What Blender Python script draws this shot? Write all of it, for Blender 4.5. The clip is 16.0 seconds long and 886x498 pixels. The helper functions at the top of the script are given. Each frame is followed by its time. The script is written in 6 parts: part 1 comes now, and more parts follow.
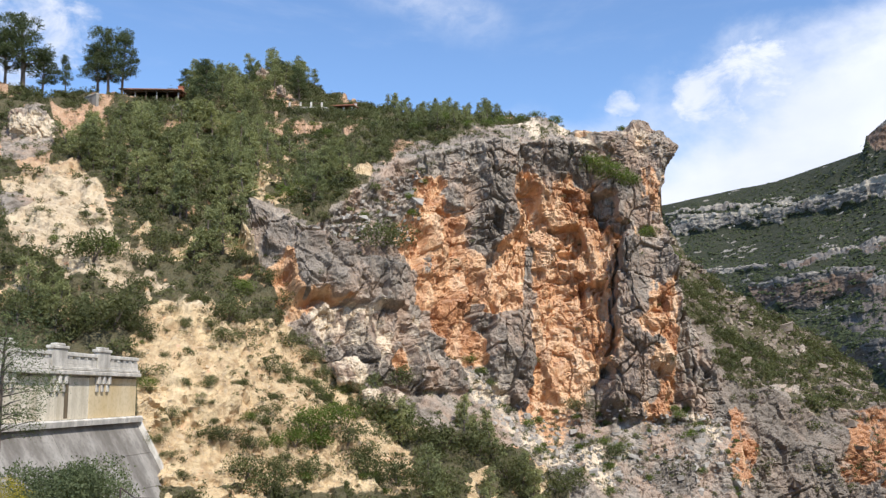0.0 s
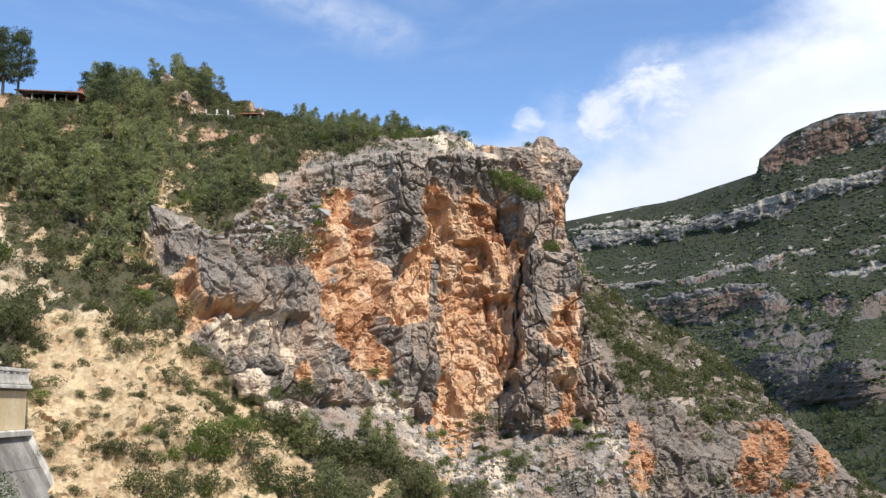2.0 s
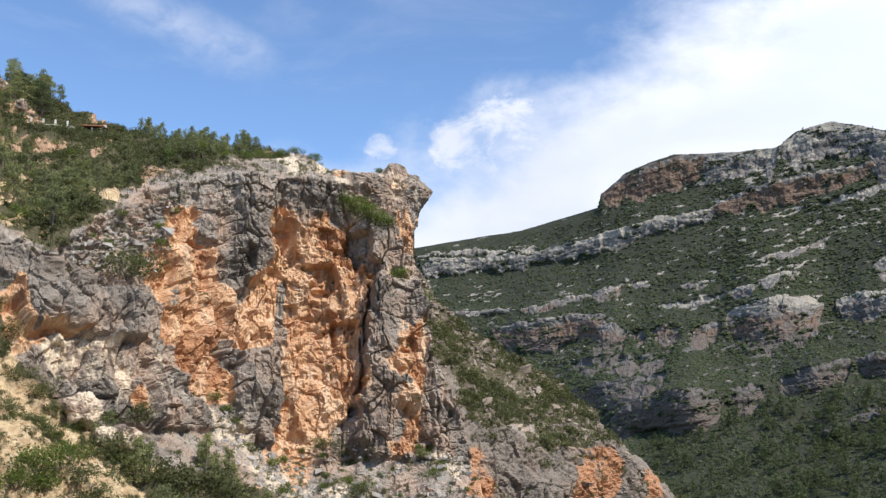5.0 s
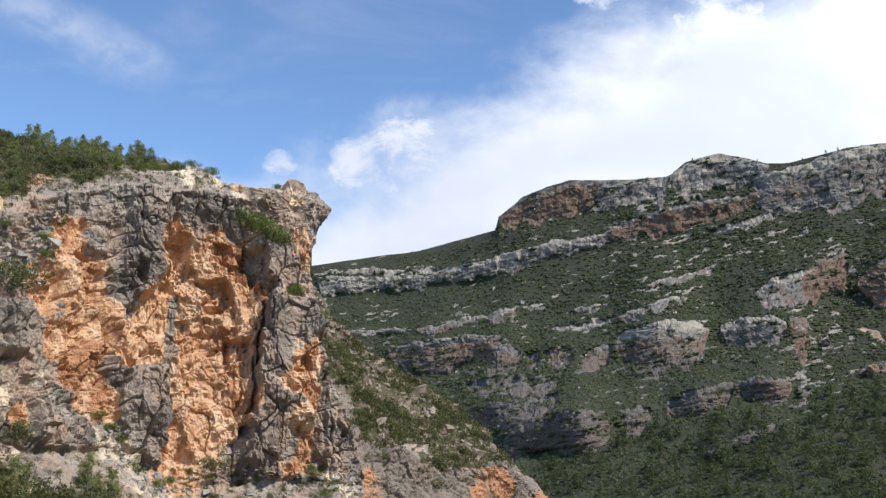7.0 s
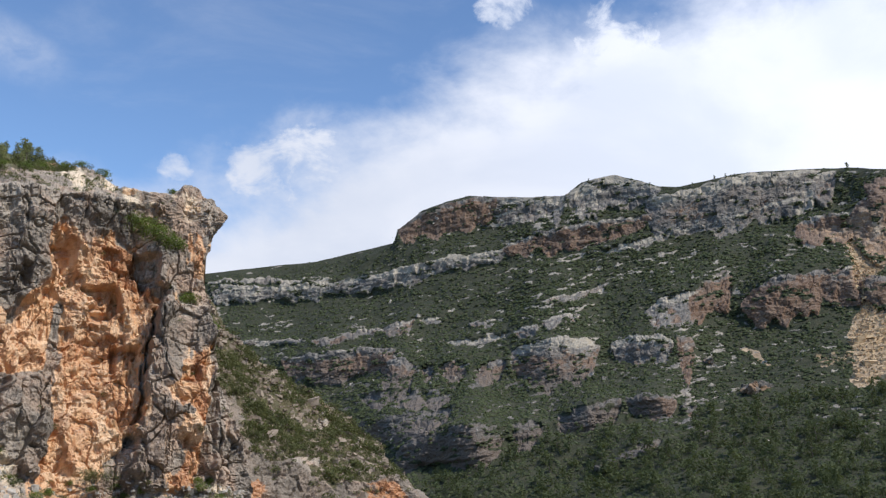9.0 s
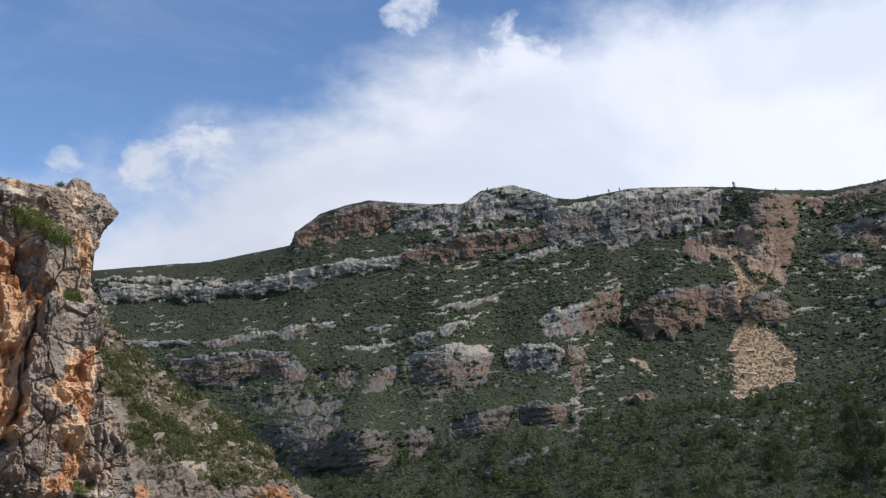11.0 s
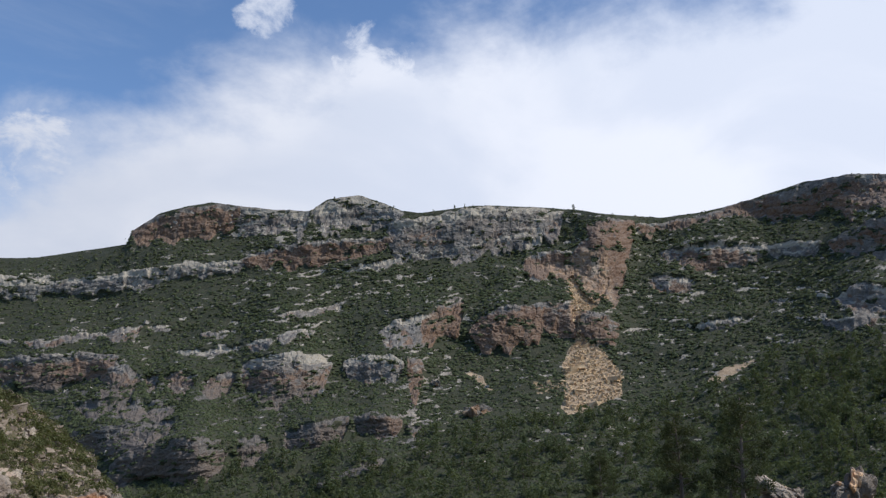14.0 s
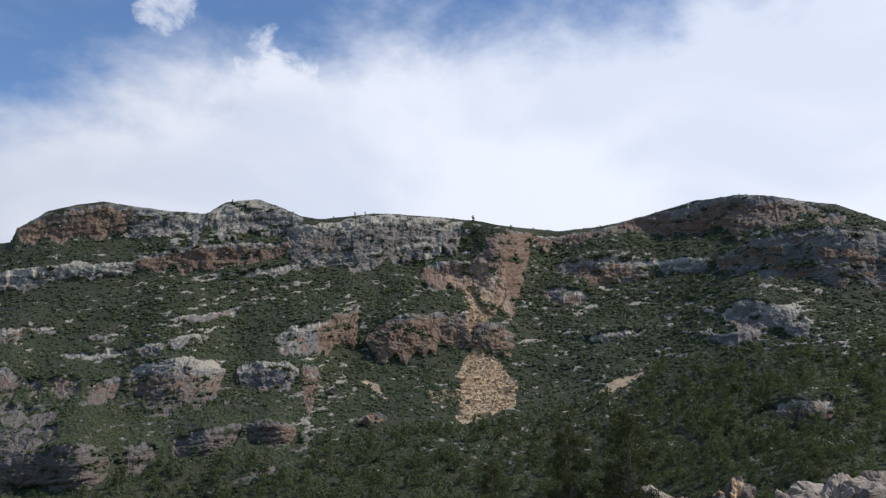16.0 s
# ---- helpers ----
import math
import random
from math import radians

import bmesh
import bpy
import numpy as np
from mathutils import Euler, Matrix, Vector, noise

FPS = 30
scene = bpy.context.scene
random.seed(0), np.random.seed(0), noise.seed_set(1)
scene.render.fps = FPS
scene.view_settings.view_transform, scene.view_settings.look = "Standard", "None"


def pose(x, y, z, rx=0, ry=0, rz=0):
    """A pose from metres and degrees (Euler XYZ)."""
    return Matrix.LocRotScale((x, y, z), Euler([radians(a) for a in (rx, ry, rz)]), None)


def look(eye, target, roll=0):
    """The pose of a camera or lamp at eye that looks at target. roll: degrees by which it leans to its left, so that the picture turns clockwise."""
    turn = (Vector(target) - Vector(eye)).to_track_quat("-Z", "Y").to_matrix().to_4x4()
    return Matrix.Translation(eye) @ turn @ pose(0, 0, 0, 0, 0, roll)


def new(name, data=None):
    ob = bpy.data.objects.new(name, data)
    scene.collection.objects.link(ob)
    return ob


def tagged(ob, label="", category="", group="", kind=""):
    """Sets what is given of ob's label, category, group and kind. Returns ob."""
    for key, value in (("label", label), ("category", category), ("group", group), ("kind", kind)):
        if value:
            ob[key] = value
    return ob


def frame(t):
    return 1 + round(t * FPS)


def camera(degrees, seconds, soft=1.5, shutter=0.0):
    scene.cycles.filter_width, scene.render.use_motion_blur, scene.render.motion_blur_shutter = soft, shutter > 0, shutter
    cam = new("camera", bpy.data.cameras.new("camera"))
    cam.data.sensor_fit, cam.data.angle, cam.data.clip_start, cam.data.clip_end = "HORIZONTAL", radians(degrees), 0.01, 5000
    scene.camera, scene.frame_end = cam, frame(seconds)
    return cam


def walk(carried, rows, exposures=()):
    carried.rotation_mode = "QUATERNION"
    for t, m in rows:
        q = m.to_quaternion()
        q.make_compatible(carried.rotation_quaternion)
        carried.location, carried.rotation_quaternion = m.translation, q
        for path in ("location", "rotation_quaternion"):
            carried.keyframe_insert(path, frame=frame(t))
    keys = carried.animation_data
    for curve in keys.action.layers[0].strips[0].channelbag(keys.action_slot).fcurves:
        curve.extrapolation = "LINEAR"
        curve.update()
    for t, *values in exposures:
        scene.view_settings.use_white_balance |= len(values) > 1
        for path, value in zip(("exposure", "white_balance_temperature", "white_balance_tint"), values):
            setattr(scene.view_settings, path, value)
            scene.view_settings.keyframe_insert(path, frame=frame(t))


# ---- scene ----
EYE = (0.0, 0.0, 0.0)


def aim(yaw, pitch, roll):
    y, p = radians(yaw), radians(pitch)
    return look(EYE, (100 * math.sin(y) * math.cos(p), 100 * math.cos(y) * math.cos(p), 100 * math.sin(p)), roll)


# seconds, bearing, pitch, roll of a camera turning on the spot
TURN = [
    (0, -0.000, 8.500, -0.500),
    (0.5, 1.369, 8.658, -0.482),
    (1, 2.753, 8.820, -0.464),
    (1.5, 4.171, 8.996, -0.465),
    (2, 5.630, 9.190, -0.475),
    (2.5, 7.118, 9.394, -0.475),
    (3, 8.641, 9.610, -0.451),
    (3.5, 10.179, 9.859, -0.452),
    (4, 11.704, 10.110, -0.421),
    (6.5, 19.388, 11.494, -0.212),
    (7, 20.942, 11.770, -0.150),
    (7.5, 22.491, 12.019, -0.039),
    (8, 24.034, 12.235, 0.035),
    (8.5, 25.586, 12.401, 0.128),
    (9, 27.136, 12.539, 0.214),
    (11.5, 34.924, 13.002, 0.775),
    (12, 36.499, 13.112, 0.868),
    (12.5, 38.080, 13.230, 0.980),
    (13, 39.659, 13.370, 1.074),
    (13.5, 41.235, 13.530, 1.154),
    (14, 42.820, 13.696, 1.273),
    (14.5, 44.397, 13.867, 1.314),
    (15, 45.978, 14.031, 1.346),
    (15.5, 47.533, 14.197, 1.363),
    (16, 48.967, 14.338, 1.375),
]
cam = camera(49.4, 16.0, soft=1.35)
walk(cam, [(t, aim(y, p, r)) for t, y, p, r in TURN], [(0.0, 0.40, 6200, 10), (4.0, 0.37, 6200, 10), (8.0, 0.22, 6200, 10), (12.0, -0.05, 6150, 10), (16.0, -0.08, 6150, 10)])

# ---- world and sun ----
SUN_BEARING, SUN_HEIGHT = 147.0, 51.0


def build_world():
    world = bpy.data.worlds.new("sky")
    scene.world = world
    world.use_nodes = True
    nt = world.node_tree
    nt.nodes.clear()
    N, Lk = nt.nodes.new, nt.links.new
    out, bg = N("ShaderNodeOutputWorld"), N("ShaderNodeBackground")
    sky = N("ShaderNodeTexSky")
    sky.sky_type, sky.sun_disc = "NISHITA", False
    sky.sun_elevation, sky.sun_rotation = radians(SUN_HEIGHT), radians(SUN_BEARING)
    sky.altitude, sky.air_density, sky.dust_density, sky.ozone_density = 600, 1.0, 0.3, 2.0
    coord = N("ShaderNodeTexCoord")
    tint = N("ShaderNodeMix")
    tint.data_type, tint.blend_type = "RGBA", "MULTIPLY"
    tint.inputs[0].default_value = 1.0
    tint.inputs[7].default_value = (1.02, 1.10, 1.19, 1)
    Lk(sky.outputs[0], tint.inputs[6])

    def math_node(op, a, b=None, c=None, clamp=False):
        n = N("ShaderNodeMath")
        n.operation, n.use_clamp = op, clamp
        for i, v in enumerate((a, b, c)):
            if v is None:
                continue
            if isinstance(v, (int, float)):
                n.inputs[i].default_value = v
            else:
                Lk(v, n.inputs[i])
        return n.outputs[0]

    def fractal(scale, detail, rough, stretch=(1, 1, 1), lift=(0, 0, 0), warp=0.0):
        m = N("ShaderNodeMapping")
        m.inputs["Scale"].default_value, m.inputs["Location"].default_value = stretch, lift
        Lk(coord.outputs["Generated"], m.inputs["Vector"])
        n = N("ShaderNodeTexNoise")
        n.inputs["Scale"].default_value, n.inputs["Detail"].default_value = scale, detail
        n.inputs["Roughness"].default_value, n.inputs["Distortion"].default_value = rough, warp
        Lk(m.outputs[0], n.inputs["Vector"])
        return n.outputs["Fac"]

    def towards(bearing, height):
        b, h = radians(bearing), radians(height)
        return (math.sin(b) * math.cos(h), math.cos(b) * math.cos(h), math.sin(h))

    def along(v):
        n = N("ShaderNodeVectorMath")
        n.operation = "DOT_PRODUCT"
        Lk(coord.outputs["Generated"], n.inputs[0])
        n.inputs[1].default_value = v
        return n.outputs["Value"]

    # a direction bent by noise, for ragged heaps
    bend = N("ShaderNodeTexNoise")
    bend.inputs["Scale"].default_value, bend.inputs["Detail"].default_value, bend.inputs["Roughness"].default_value = 14.0, 8, 0.6
    Lk(coord.outputs["Generated"], bend.inputs["Vector"])
    bent = N("ShaderNodeVectorMath")
    bent.operation = "MULTIPLY_ADD"
    Lk(bend.outputs["Color"], bent.inputs[0])
    bent.inputs[1].default_value = (0.07, 0.07, 0.07)
    shift = N("ShaderNodeVectorMath")
    shift.operation = "ADD"
    Lk(coord.outputs["Generated"], shift.inputs[0])
    shift.inputs[1].default_value = (-0.035, -0.035, -0.035)
    Lk(shift.outputs[0], bent.inputs[2])

    def along_bent(v):
        n = N("ShaderNodeVectorMath")
        n.operation = "DOT_PRODUCT"
        unit = N("ShaderNodeVectorMath")
        unit.operation = "NORMALIZE"
        Lk(bent.outputs[0], unit.inputs[0])
        Lk(unit.outputs[0], n.inputs[0])
        n.inputs[1].default_value = v
        return n.outputs["Value"]

    def ramp(x, lo, hi, a=0.0, b=1.0):
        n = N("ShaderNodeMapRange")
        n.interpolation_type = "SMOOTHSTEP"
        Lk(x, n.inputs[0])
        for i, v in zip((1, 2, 3, 4), (lo, hi, a, b)):
            n.inputs[i].default_value = v
        return n.outputs[0]

    big = fractal(3.2, 8, 0.56, (1, 1, 1.6), warp=0.3)
    fine = fractal(9.0, 9, 0.58, (1, 1, 1.5), (3.1, 0.4, 1.7), warp=0.2)
    mixed = math_node("ADD", math_node("MULTIPLY", math_node("SUBTRACT", big, 0.5), 0.55), math_node("MULTIPLY", math_node("SUBTRACT", fine, 0.5), 0.42))

    # the long bank of cloud: everything on the far side of one great circle, with a ragged rim,
    # and separate heaps: bearing, height, width, strength
    a, b = Vector(towards(*(12.3, 16.2))), Vector(towards(*(37.0, 25.3)))
    rim = a.cross(b).normalized()
    field = math_node("MULTIPLY", along(rim), 1.5)
    billow = fractal(22.0, 7, 0.62, (1, 1, 1.5), (5.1, 2.4, 0.7), warp=0.4)
    for bearing, height, width, strength in ((16.0, 16.6, 1.9, 0.06), (18.6, 16.4, 2.6, 0.08), (11.3, 16.6, 0.8, 0.02), (31.3, 26.6, 1.2, 0.06), (-25.1, 20.4, 3.4, 0.08), (38.4, 24.0, 2.2, 0.1)):
        d = along_bent(towards(bearing, height))
        heap = math_node("ADD", math_node("MULTIPLY", math_node("SUBTRACT", billow, 0.5), 0.42), ramp(d, math.cos(radians(width * 2.0)), 1.0, -0.30, strength))
        field = math_node("MAXIMUM", field, heap)
    bank = math_node("ADD", field, math_node("MULTIPLY", mixed, 0.62))
    cover = ramp(bank, -0.06, 0.12)
    # thin high veil
    veil = fractal(2.4, 10, 0.62, (1.0, 1.0, 3.2), (0.7, 0.2, 0.1), warp=0.6)
    cover = math_node("MAXIMUM", cover, ramp(veil, 0.54, 0.82, 0.0, 0.24))

    # one drawn-out wisp
    wa, wb = Vector(towards(-5.0, 23.8)), Vector(towards(3.2, 21.4))
    off = math_node("ABSOLUTE", math_node("ADD", along(wa.cross(wb).normalized()), math_node("MULTIPLY", math_node("SUBTRACT", fine, 0.5), 0.05)))
    wisp = math_node("MULTIPLY", ramp(off, 0.0, 0.034, 1.0, 0.0), ramp(along(towards(-1.2, 23.2)), math.cos(radians(6.5)), math.cos(radians(2.0))))
    cover = math_node("MAXIMUM", cover, math_node("MULTIPLY", wisp, ramp(billow, 0.3, 0.7, 0.1, 0.45)))

    body = fractal(3.6, 7, 0.5, (1, 1, 1.8), (1.3, 2.2, 0.3), warp=0.6)
    shade = N("ShaderNodeMix")
    shade.data_type = "RGBA"
    Lk(ramp(body, 0.36, 0.62), shade.inputs[0])
    shade.inputs[6].default_value = (5.7, 6.0, 6.8, 1)
    shade.inputs[7].default_value = (6.8, 6.9, 7.4, 1)
    # cloud nearer the sun is brighter
    glow = N("ShaderNodeVectorMath")
    glow.operation = "SCALE"
    Lk(shade.outputs[2], glow.inputs[0])
    Lk(ramp(along(towards(78, 30)), 0.55, 1.0, 0.90, 1.13), glow.inputs["Scale"])
    blend = N("ShaderNodeMix")
    blend.data_type = "RGBA"
    Lk(cover, blend.inputs[0])
    Lk(tint.outputs[2], blend.inputs[6])
    Lk(glow.outputs[0], blend.inputs[7])
    Lk(blend.outputs[2], bg.inputs[0])
    bg.inputs[1].default_value = 0.125
    Lk(bg.outputs[0], out.inputs[0])


build_world()
sun = new("sun", bpy.data.lights.new("sun", "SUN"))
sun.data.energy, sun.data.angle, sun.data.color = 4.1, radians(0.6), (1.0, 0.95, 0.87)
sb, sh = radians(SUN_BEARING), radians(SUN_HEIGHT)
sun.matrix_world = look((math.sin(sb) * math.cos(sh) * 900, math.cos(sb) * math.cos(sh) * 900, math.sin(sh) * 900), (0, 0, 0))


# ---- noise on arrays ----
def lattice(ix, iy, iz, seed):
    h = (ix.astype(np.int64) * 374761393 + iy.astype(np.int64) * 668265263 + iz.astype(np.int64) * 1274126177 + seed * 974634541) & 0xFFFFFFFF
    h = ((h ^ (h >> 13)) * 1274126177) & 0xFFFFFFFF
    h = ((h ^ (h >> 16)) * 2246822519) & 0xFFFFFFFF
    return ((h ^ (h >> 15)) & 0xFFFFFF) / float(0x1000000)


def vnoise(p, size, seed=0):
    """Smooth noise from -1 to 1 at points p (n, 3); size: metres from bump to bump."""
    q = p / np.asarray(size, float)
    i = np.floor(q).astype(np.int64)
    f = q - i
    f = f * f * f * (f * (f * 6 - 15) + 10)
    out = 0
    for dx in (0, 1):
        wx = f[:, 0] if dx else 1 - f[:, 0]
        for dy in (0, 1):
            wy = f[:, 1] if dy else 1 - f[:, 1]
            for dz in (0, 1):
                wz = f[:, 2] if dz else 1 - f[:, 2]
                out = out + wx * wy * wz * lattice(i[:, 0] + dx, i[:, 1] + dy, i[:, 2] + dz, seed)
    return out * 2 - 1


def fbm(p, size, octaves=4, seed=0, gain=0.5):
    size, out, amp = np.asarray(size, float), 0, 1.0
    for k in range(octaves):
        out = out + amp * vnoise(p, size / 2.03 ** k, seed + 17 * k)
        amp *= gain
    return out


def cells(p, size, seed=0):
    """Cracked blocks: distance to the nearest joint (0 on it), a random number and a random lean for each block."""
    q = p / np.asarray(size, float)
    i = np.floor(q).astype(np.int64)
    n = len(p)
    d1, d2, who, tilt = np.full(n, 9.0), np.full(n, 9.0), np.zeros(n), np.zeros(n)
    for dx in (-1, 0, 1):
        for dy in (-1, 0, 1):
            for dz in (-1, 0, 1):
                c = (i[:, 0] + dx, i[:, 1] + dy, i[:, 2] + dz)
                o = [c[k] + 0.15 + 0.7 * lattice(*c, seed + 5 * k + 1) - q[:, k] for k in range(3)]
                d = (o[0] ** 2 + o[1] ** 2 + o[2] ** 2) ** 0.5
                r = lattice(*c, seed + 99)
                near = d < d1
                d2 = np.where(near, d1, np.minimum(d2, d))
                who = np.where(near, r, who)
                lean = o[0] * (lattice(*c, seed + 41) - 0.5) + o[1] * (lattice(*c, seed + 43) - 0.5) + o[2] * (lattice(*c, seed + 47) - 0.5)
                tilt = np.where(near, lean, tilt)
                d1 = np.where(near, d, d1)
    return d2 - d1, who, tilt


def ss(x, lo, hi):
    t = np.clip((x - lo) / (hi - lo), 0, 1)
    return t * t * (3 - 2 * t)


def line(poly, x, k=1):
    """Column k of a polyline, at the places x along its first column."""
    a = np.array(sorted(poly))
    return np.interp(x, a[:, 0], a[:, k])


def blur(a, times):
    for _ in range(times):
        b = np.pad(a, 1, mode="edge")
        a = (b[1:-1, 1:-1] * 2 + b[:-2, 1:-1] + b[2:, 1:-1] + b[1:-1, :-2] + b[1:-1, 2:]) / 6
    return a


def grid_normals(v):
    du, dv = np.gradient(v, axis=1), np.gradient(v, axis=0)
    n = np.cross(du, dv)
    return n / np.maximum(np.linalg.norm(n, axis=2, keepdims=True), 1e-9)


# ---- mesh helpers ----
def mesh_from(name, verts, faces, smooth=True):
    """A mesh from arrays: vertices (n, 3), faces (m, 3) or (m, 4)."""
    me = bpy.data.meshes.new(name)
    verts, faces = np.asarray(verts, np.float32), np.asarray(faces, np.int32)
    k = faces.shape[1]
    me.vertices.add(len(verts))
    me.vertices.foreach_set("co", verts.ravel())
    me.loops.add(faces.size)
    me.loops.foreach_set("vertex_index", faces.ravel())
    me.polygons.add(len(faces))
    me.polygons.foreach_set("loop_start", np.arange(0, faces.size, k, dtype=np.int32))
    me.polygons.foreach_set("use_smooth", np.full(len(faces), smooth))
    me.update(calc_edges=True)
    return me


def paint(me, **channels):
    for key, values in channels.items():
        at = me.attributes.new(key, "FLOAT", "POINT")
        at.data.foreach_set("value", np.asarray(values, np.float32).ravel())


def sheet_faces(rows, cols):
    i = np.arange(rows * cols).reshape(rows, cols)
    return np.stack([i[:-1, :-1], i[:-1, 1:], i[1:, 1:], i[1:, :-1]], -1).reshape(-1, 4)


def part(name, bm, material, parent=None, label="", smooth=False):
    me = bpy.data.meshes.new(name)
    bmesh.ops.recalc_face_normals(bm, faces=bm.faces)
    bm.to_mesh(me)
    bm.free()
    if smooth:
        me.polygons.foreach_set("use_smooth", np.full(len(me.polygons), True))
    me.materials.append(material)
    ob = new(name, me)
    ob.parent = parent
    return tagged(ob, label)


def empty(name, place, label, category, group="", turn=0.0):
    ob = new(name)
    ob.empty_display_size = 0.3
    ob.matrix_basis = pose(*place, 0, 0, turn)
    return tagged(ob, label, category, group)


def box(bm, lo, hi, m=None, bevel=0.0):
    """A box between two corners, placed by m, with worn edges."""
    vs = [bm.verts.new((x, y, z)) for x in (lo[0], hi[0]) for y in (lo[1], hi[1]) for z in (lo[2], hi[2])]
    fs = [bm.faces.new([vs[i] for i in q]) for q in ((0, 1, 3, 2), (4, 6, 7, 5), (0, 4, 5, 1), (2, 3, 7, 6), (0, 2, 6, 4), (1, 5, 7, 3))]
    if bevel:
        es = list({e for f in fs for e in f.edges})
        got = bmesh.ops.bevel(bm, geom=es, offset=bevel, segments=1, affect="EDGES", profile=0.5)
        vs = list({v for f in got["faces"] for v in f.verts} | {v for v in vs if v.is_valid})
    if m is not None:
        bmesh.ops.transform(bm, matrix=m, verts=[v for v in vs if v.is_valid])
    return bm


# ---- materials ----
class Mat:
    """A node material with short words for its nodes."""

    def __init__(self, name, rough=0.9, metal=0.0):
        self.m = bpy.data.materials.new(name)
        self.m.use_nodes = True
        self.t = self.m.node_tree
        self.b = self.t.nodes["Principled BSDF"]
        self.b.inputs["Roughness"].default_value = rough
        self.b.inputs["Metallic"].default_value = metal
        self.b.inputs["Specular IOR Level"].default_value = 0.3
        self.geo = self.t.nodes.new("ShaderNodeNewGeometry")
        self.tc = self.t.nodes.new("ShaderNodeTexCoord")
        self.pos = self.geo.outputs["Position"]

    def put(self, sock, v):
        if isinstance(v, (int, float)):
            sock.default_value = v
        elif isinstance(v, tuple):
            sock.default_value = (*v, 1) if len(v) == 3 and sock.type == "RGBA" else v
        else:
            self.t.links.new(v, sock)

    def noise(self, size, detail=5, rough=0.55, stretch=(1, 1, 1), warp=0.0, local=False):
        n, m = self.t.nodes.new("ShaderNodeTexNoise"), self.t.nodes.new("ShaderNodeMapping")
        self.put(m.inputs["Vector"], self.tc.outputs["Object"] if local else self.pos)
        m.inputs["Scale"].default_value = tuple(s / size for s in stretch)
        self.put(n.inputs["Vector"], m.outputs[0])
        n.inputs["Scale"].default_value, n.inputs["Detail"].default_value = 1.0, detail
        n.inputs["Roughness"].default_value, n.inputs["Distortion"].default_value = rough, warp
        return n.outputs["Fac"]

    def cracks(self, size, stretch=(1, 1, 1), feature="DISTANCE_TO_EDGE"):
        n, m = self.t.nodes.new("ShaderNodeTexVoronoi"), self.t.nodes.new("ShaderNodeMapping")
        self.put(m.inputs["Vector"], self.pos)
        m.inputs["Scale"].default_value = tuple(s / size for s in stretch)
        w = self.t.nodes.new("ShaderNodeTexNoise")
        self.put(w.inputs["Vector"], m.outputs[0])
        w.inputs["Scale"].default_value, w.inputs["Detail"].default_value = 1.6, 4
        add = self.t.nodes.new("ShaderNodeVectorMath")
        add.operation = "MULTIPLY_ADD"
        self.put(add.inputs[0], w.outputs["Color"])
        add.inputs[1].default_value = (0.9, 0.9, 0.9)
        self.put(add.inputs[2], m.outputs[0])
        n.feature = feature
        self.put(n.inputs["Vector"], add.outputs[0])
        n.inputs["Scale"].default_value = 1.0
        return n.outputs["Distance"]

    def attr(self, name):
        n = self.t.nodes.new("ShaderNodeAttribute")
        n.attribute_name = name
        return n.outputs["Fac"]

    def calc(self, op, a, b=0.0, c=0.0, clamp=False):
        n = self.t.nodes.new("ShaderNodeMath")
        n.operation, n.use_clamp = op, clamp
        for i, v in enumerate((a, b, c)):
            self.put(n.inputs[i], v)
        return n.outputs[0]

    def ramp(self, x, lo, hi, a=0.0, b=1.0):
        n = self.t.nodes.new("ShaderNodeMapRange")
        n.interpolation_type = "SMOOTHSTEP"
        for i, v in enumerate((x, lo, hi, a, b)):
            self.put(n.inputs[i], v)
        return n.outputs[0]

    def mix(self, f, a, b, how="MIX"):
        n = self.t.nodes.new("ShaderNodeMix")
        n.data_type, n.blend_type = "RGBA", how
        self.put(n.inputs[0], f)
        self.put(n.inputs[6], a)
        self.put(n.inputs[7], b)
        return n.outputs[2]

    def chance(self, lo=0.0, hi=1.0, island=False):
        if island:
            src = self.geo.outputs["Random Per Island"]
        else:
            src = self.t.nodes.new("ShaderNodeObjectInfo").outputs["Random"]
        return self.calc("MULTIPLY_ADD", src, hi - lo, lo)

    def bump(self, height, dist, strength=1.0, after=None):
        n = self.t.nodes.new("ShaderNodeBump")
        n.inputs["Strength"].default_value, n.inputs["Distance"].default_value = strength, dist
        self.put(n.inputs["Height"], height)
        if after is not None:
            self.put(n.inputs["Normal"], after)
        return n.outputs[0]

    def done(self, colour, normal=None, rough=None):
        self.put(self.b.inputs["Base Color"], colour)
        if normal is not None:
            self.put(self.b.inputs["Normal"], normal)
        if rough is not None:
            self.put(self.b.inputs["Roughness"], rough)
        return self.m


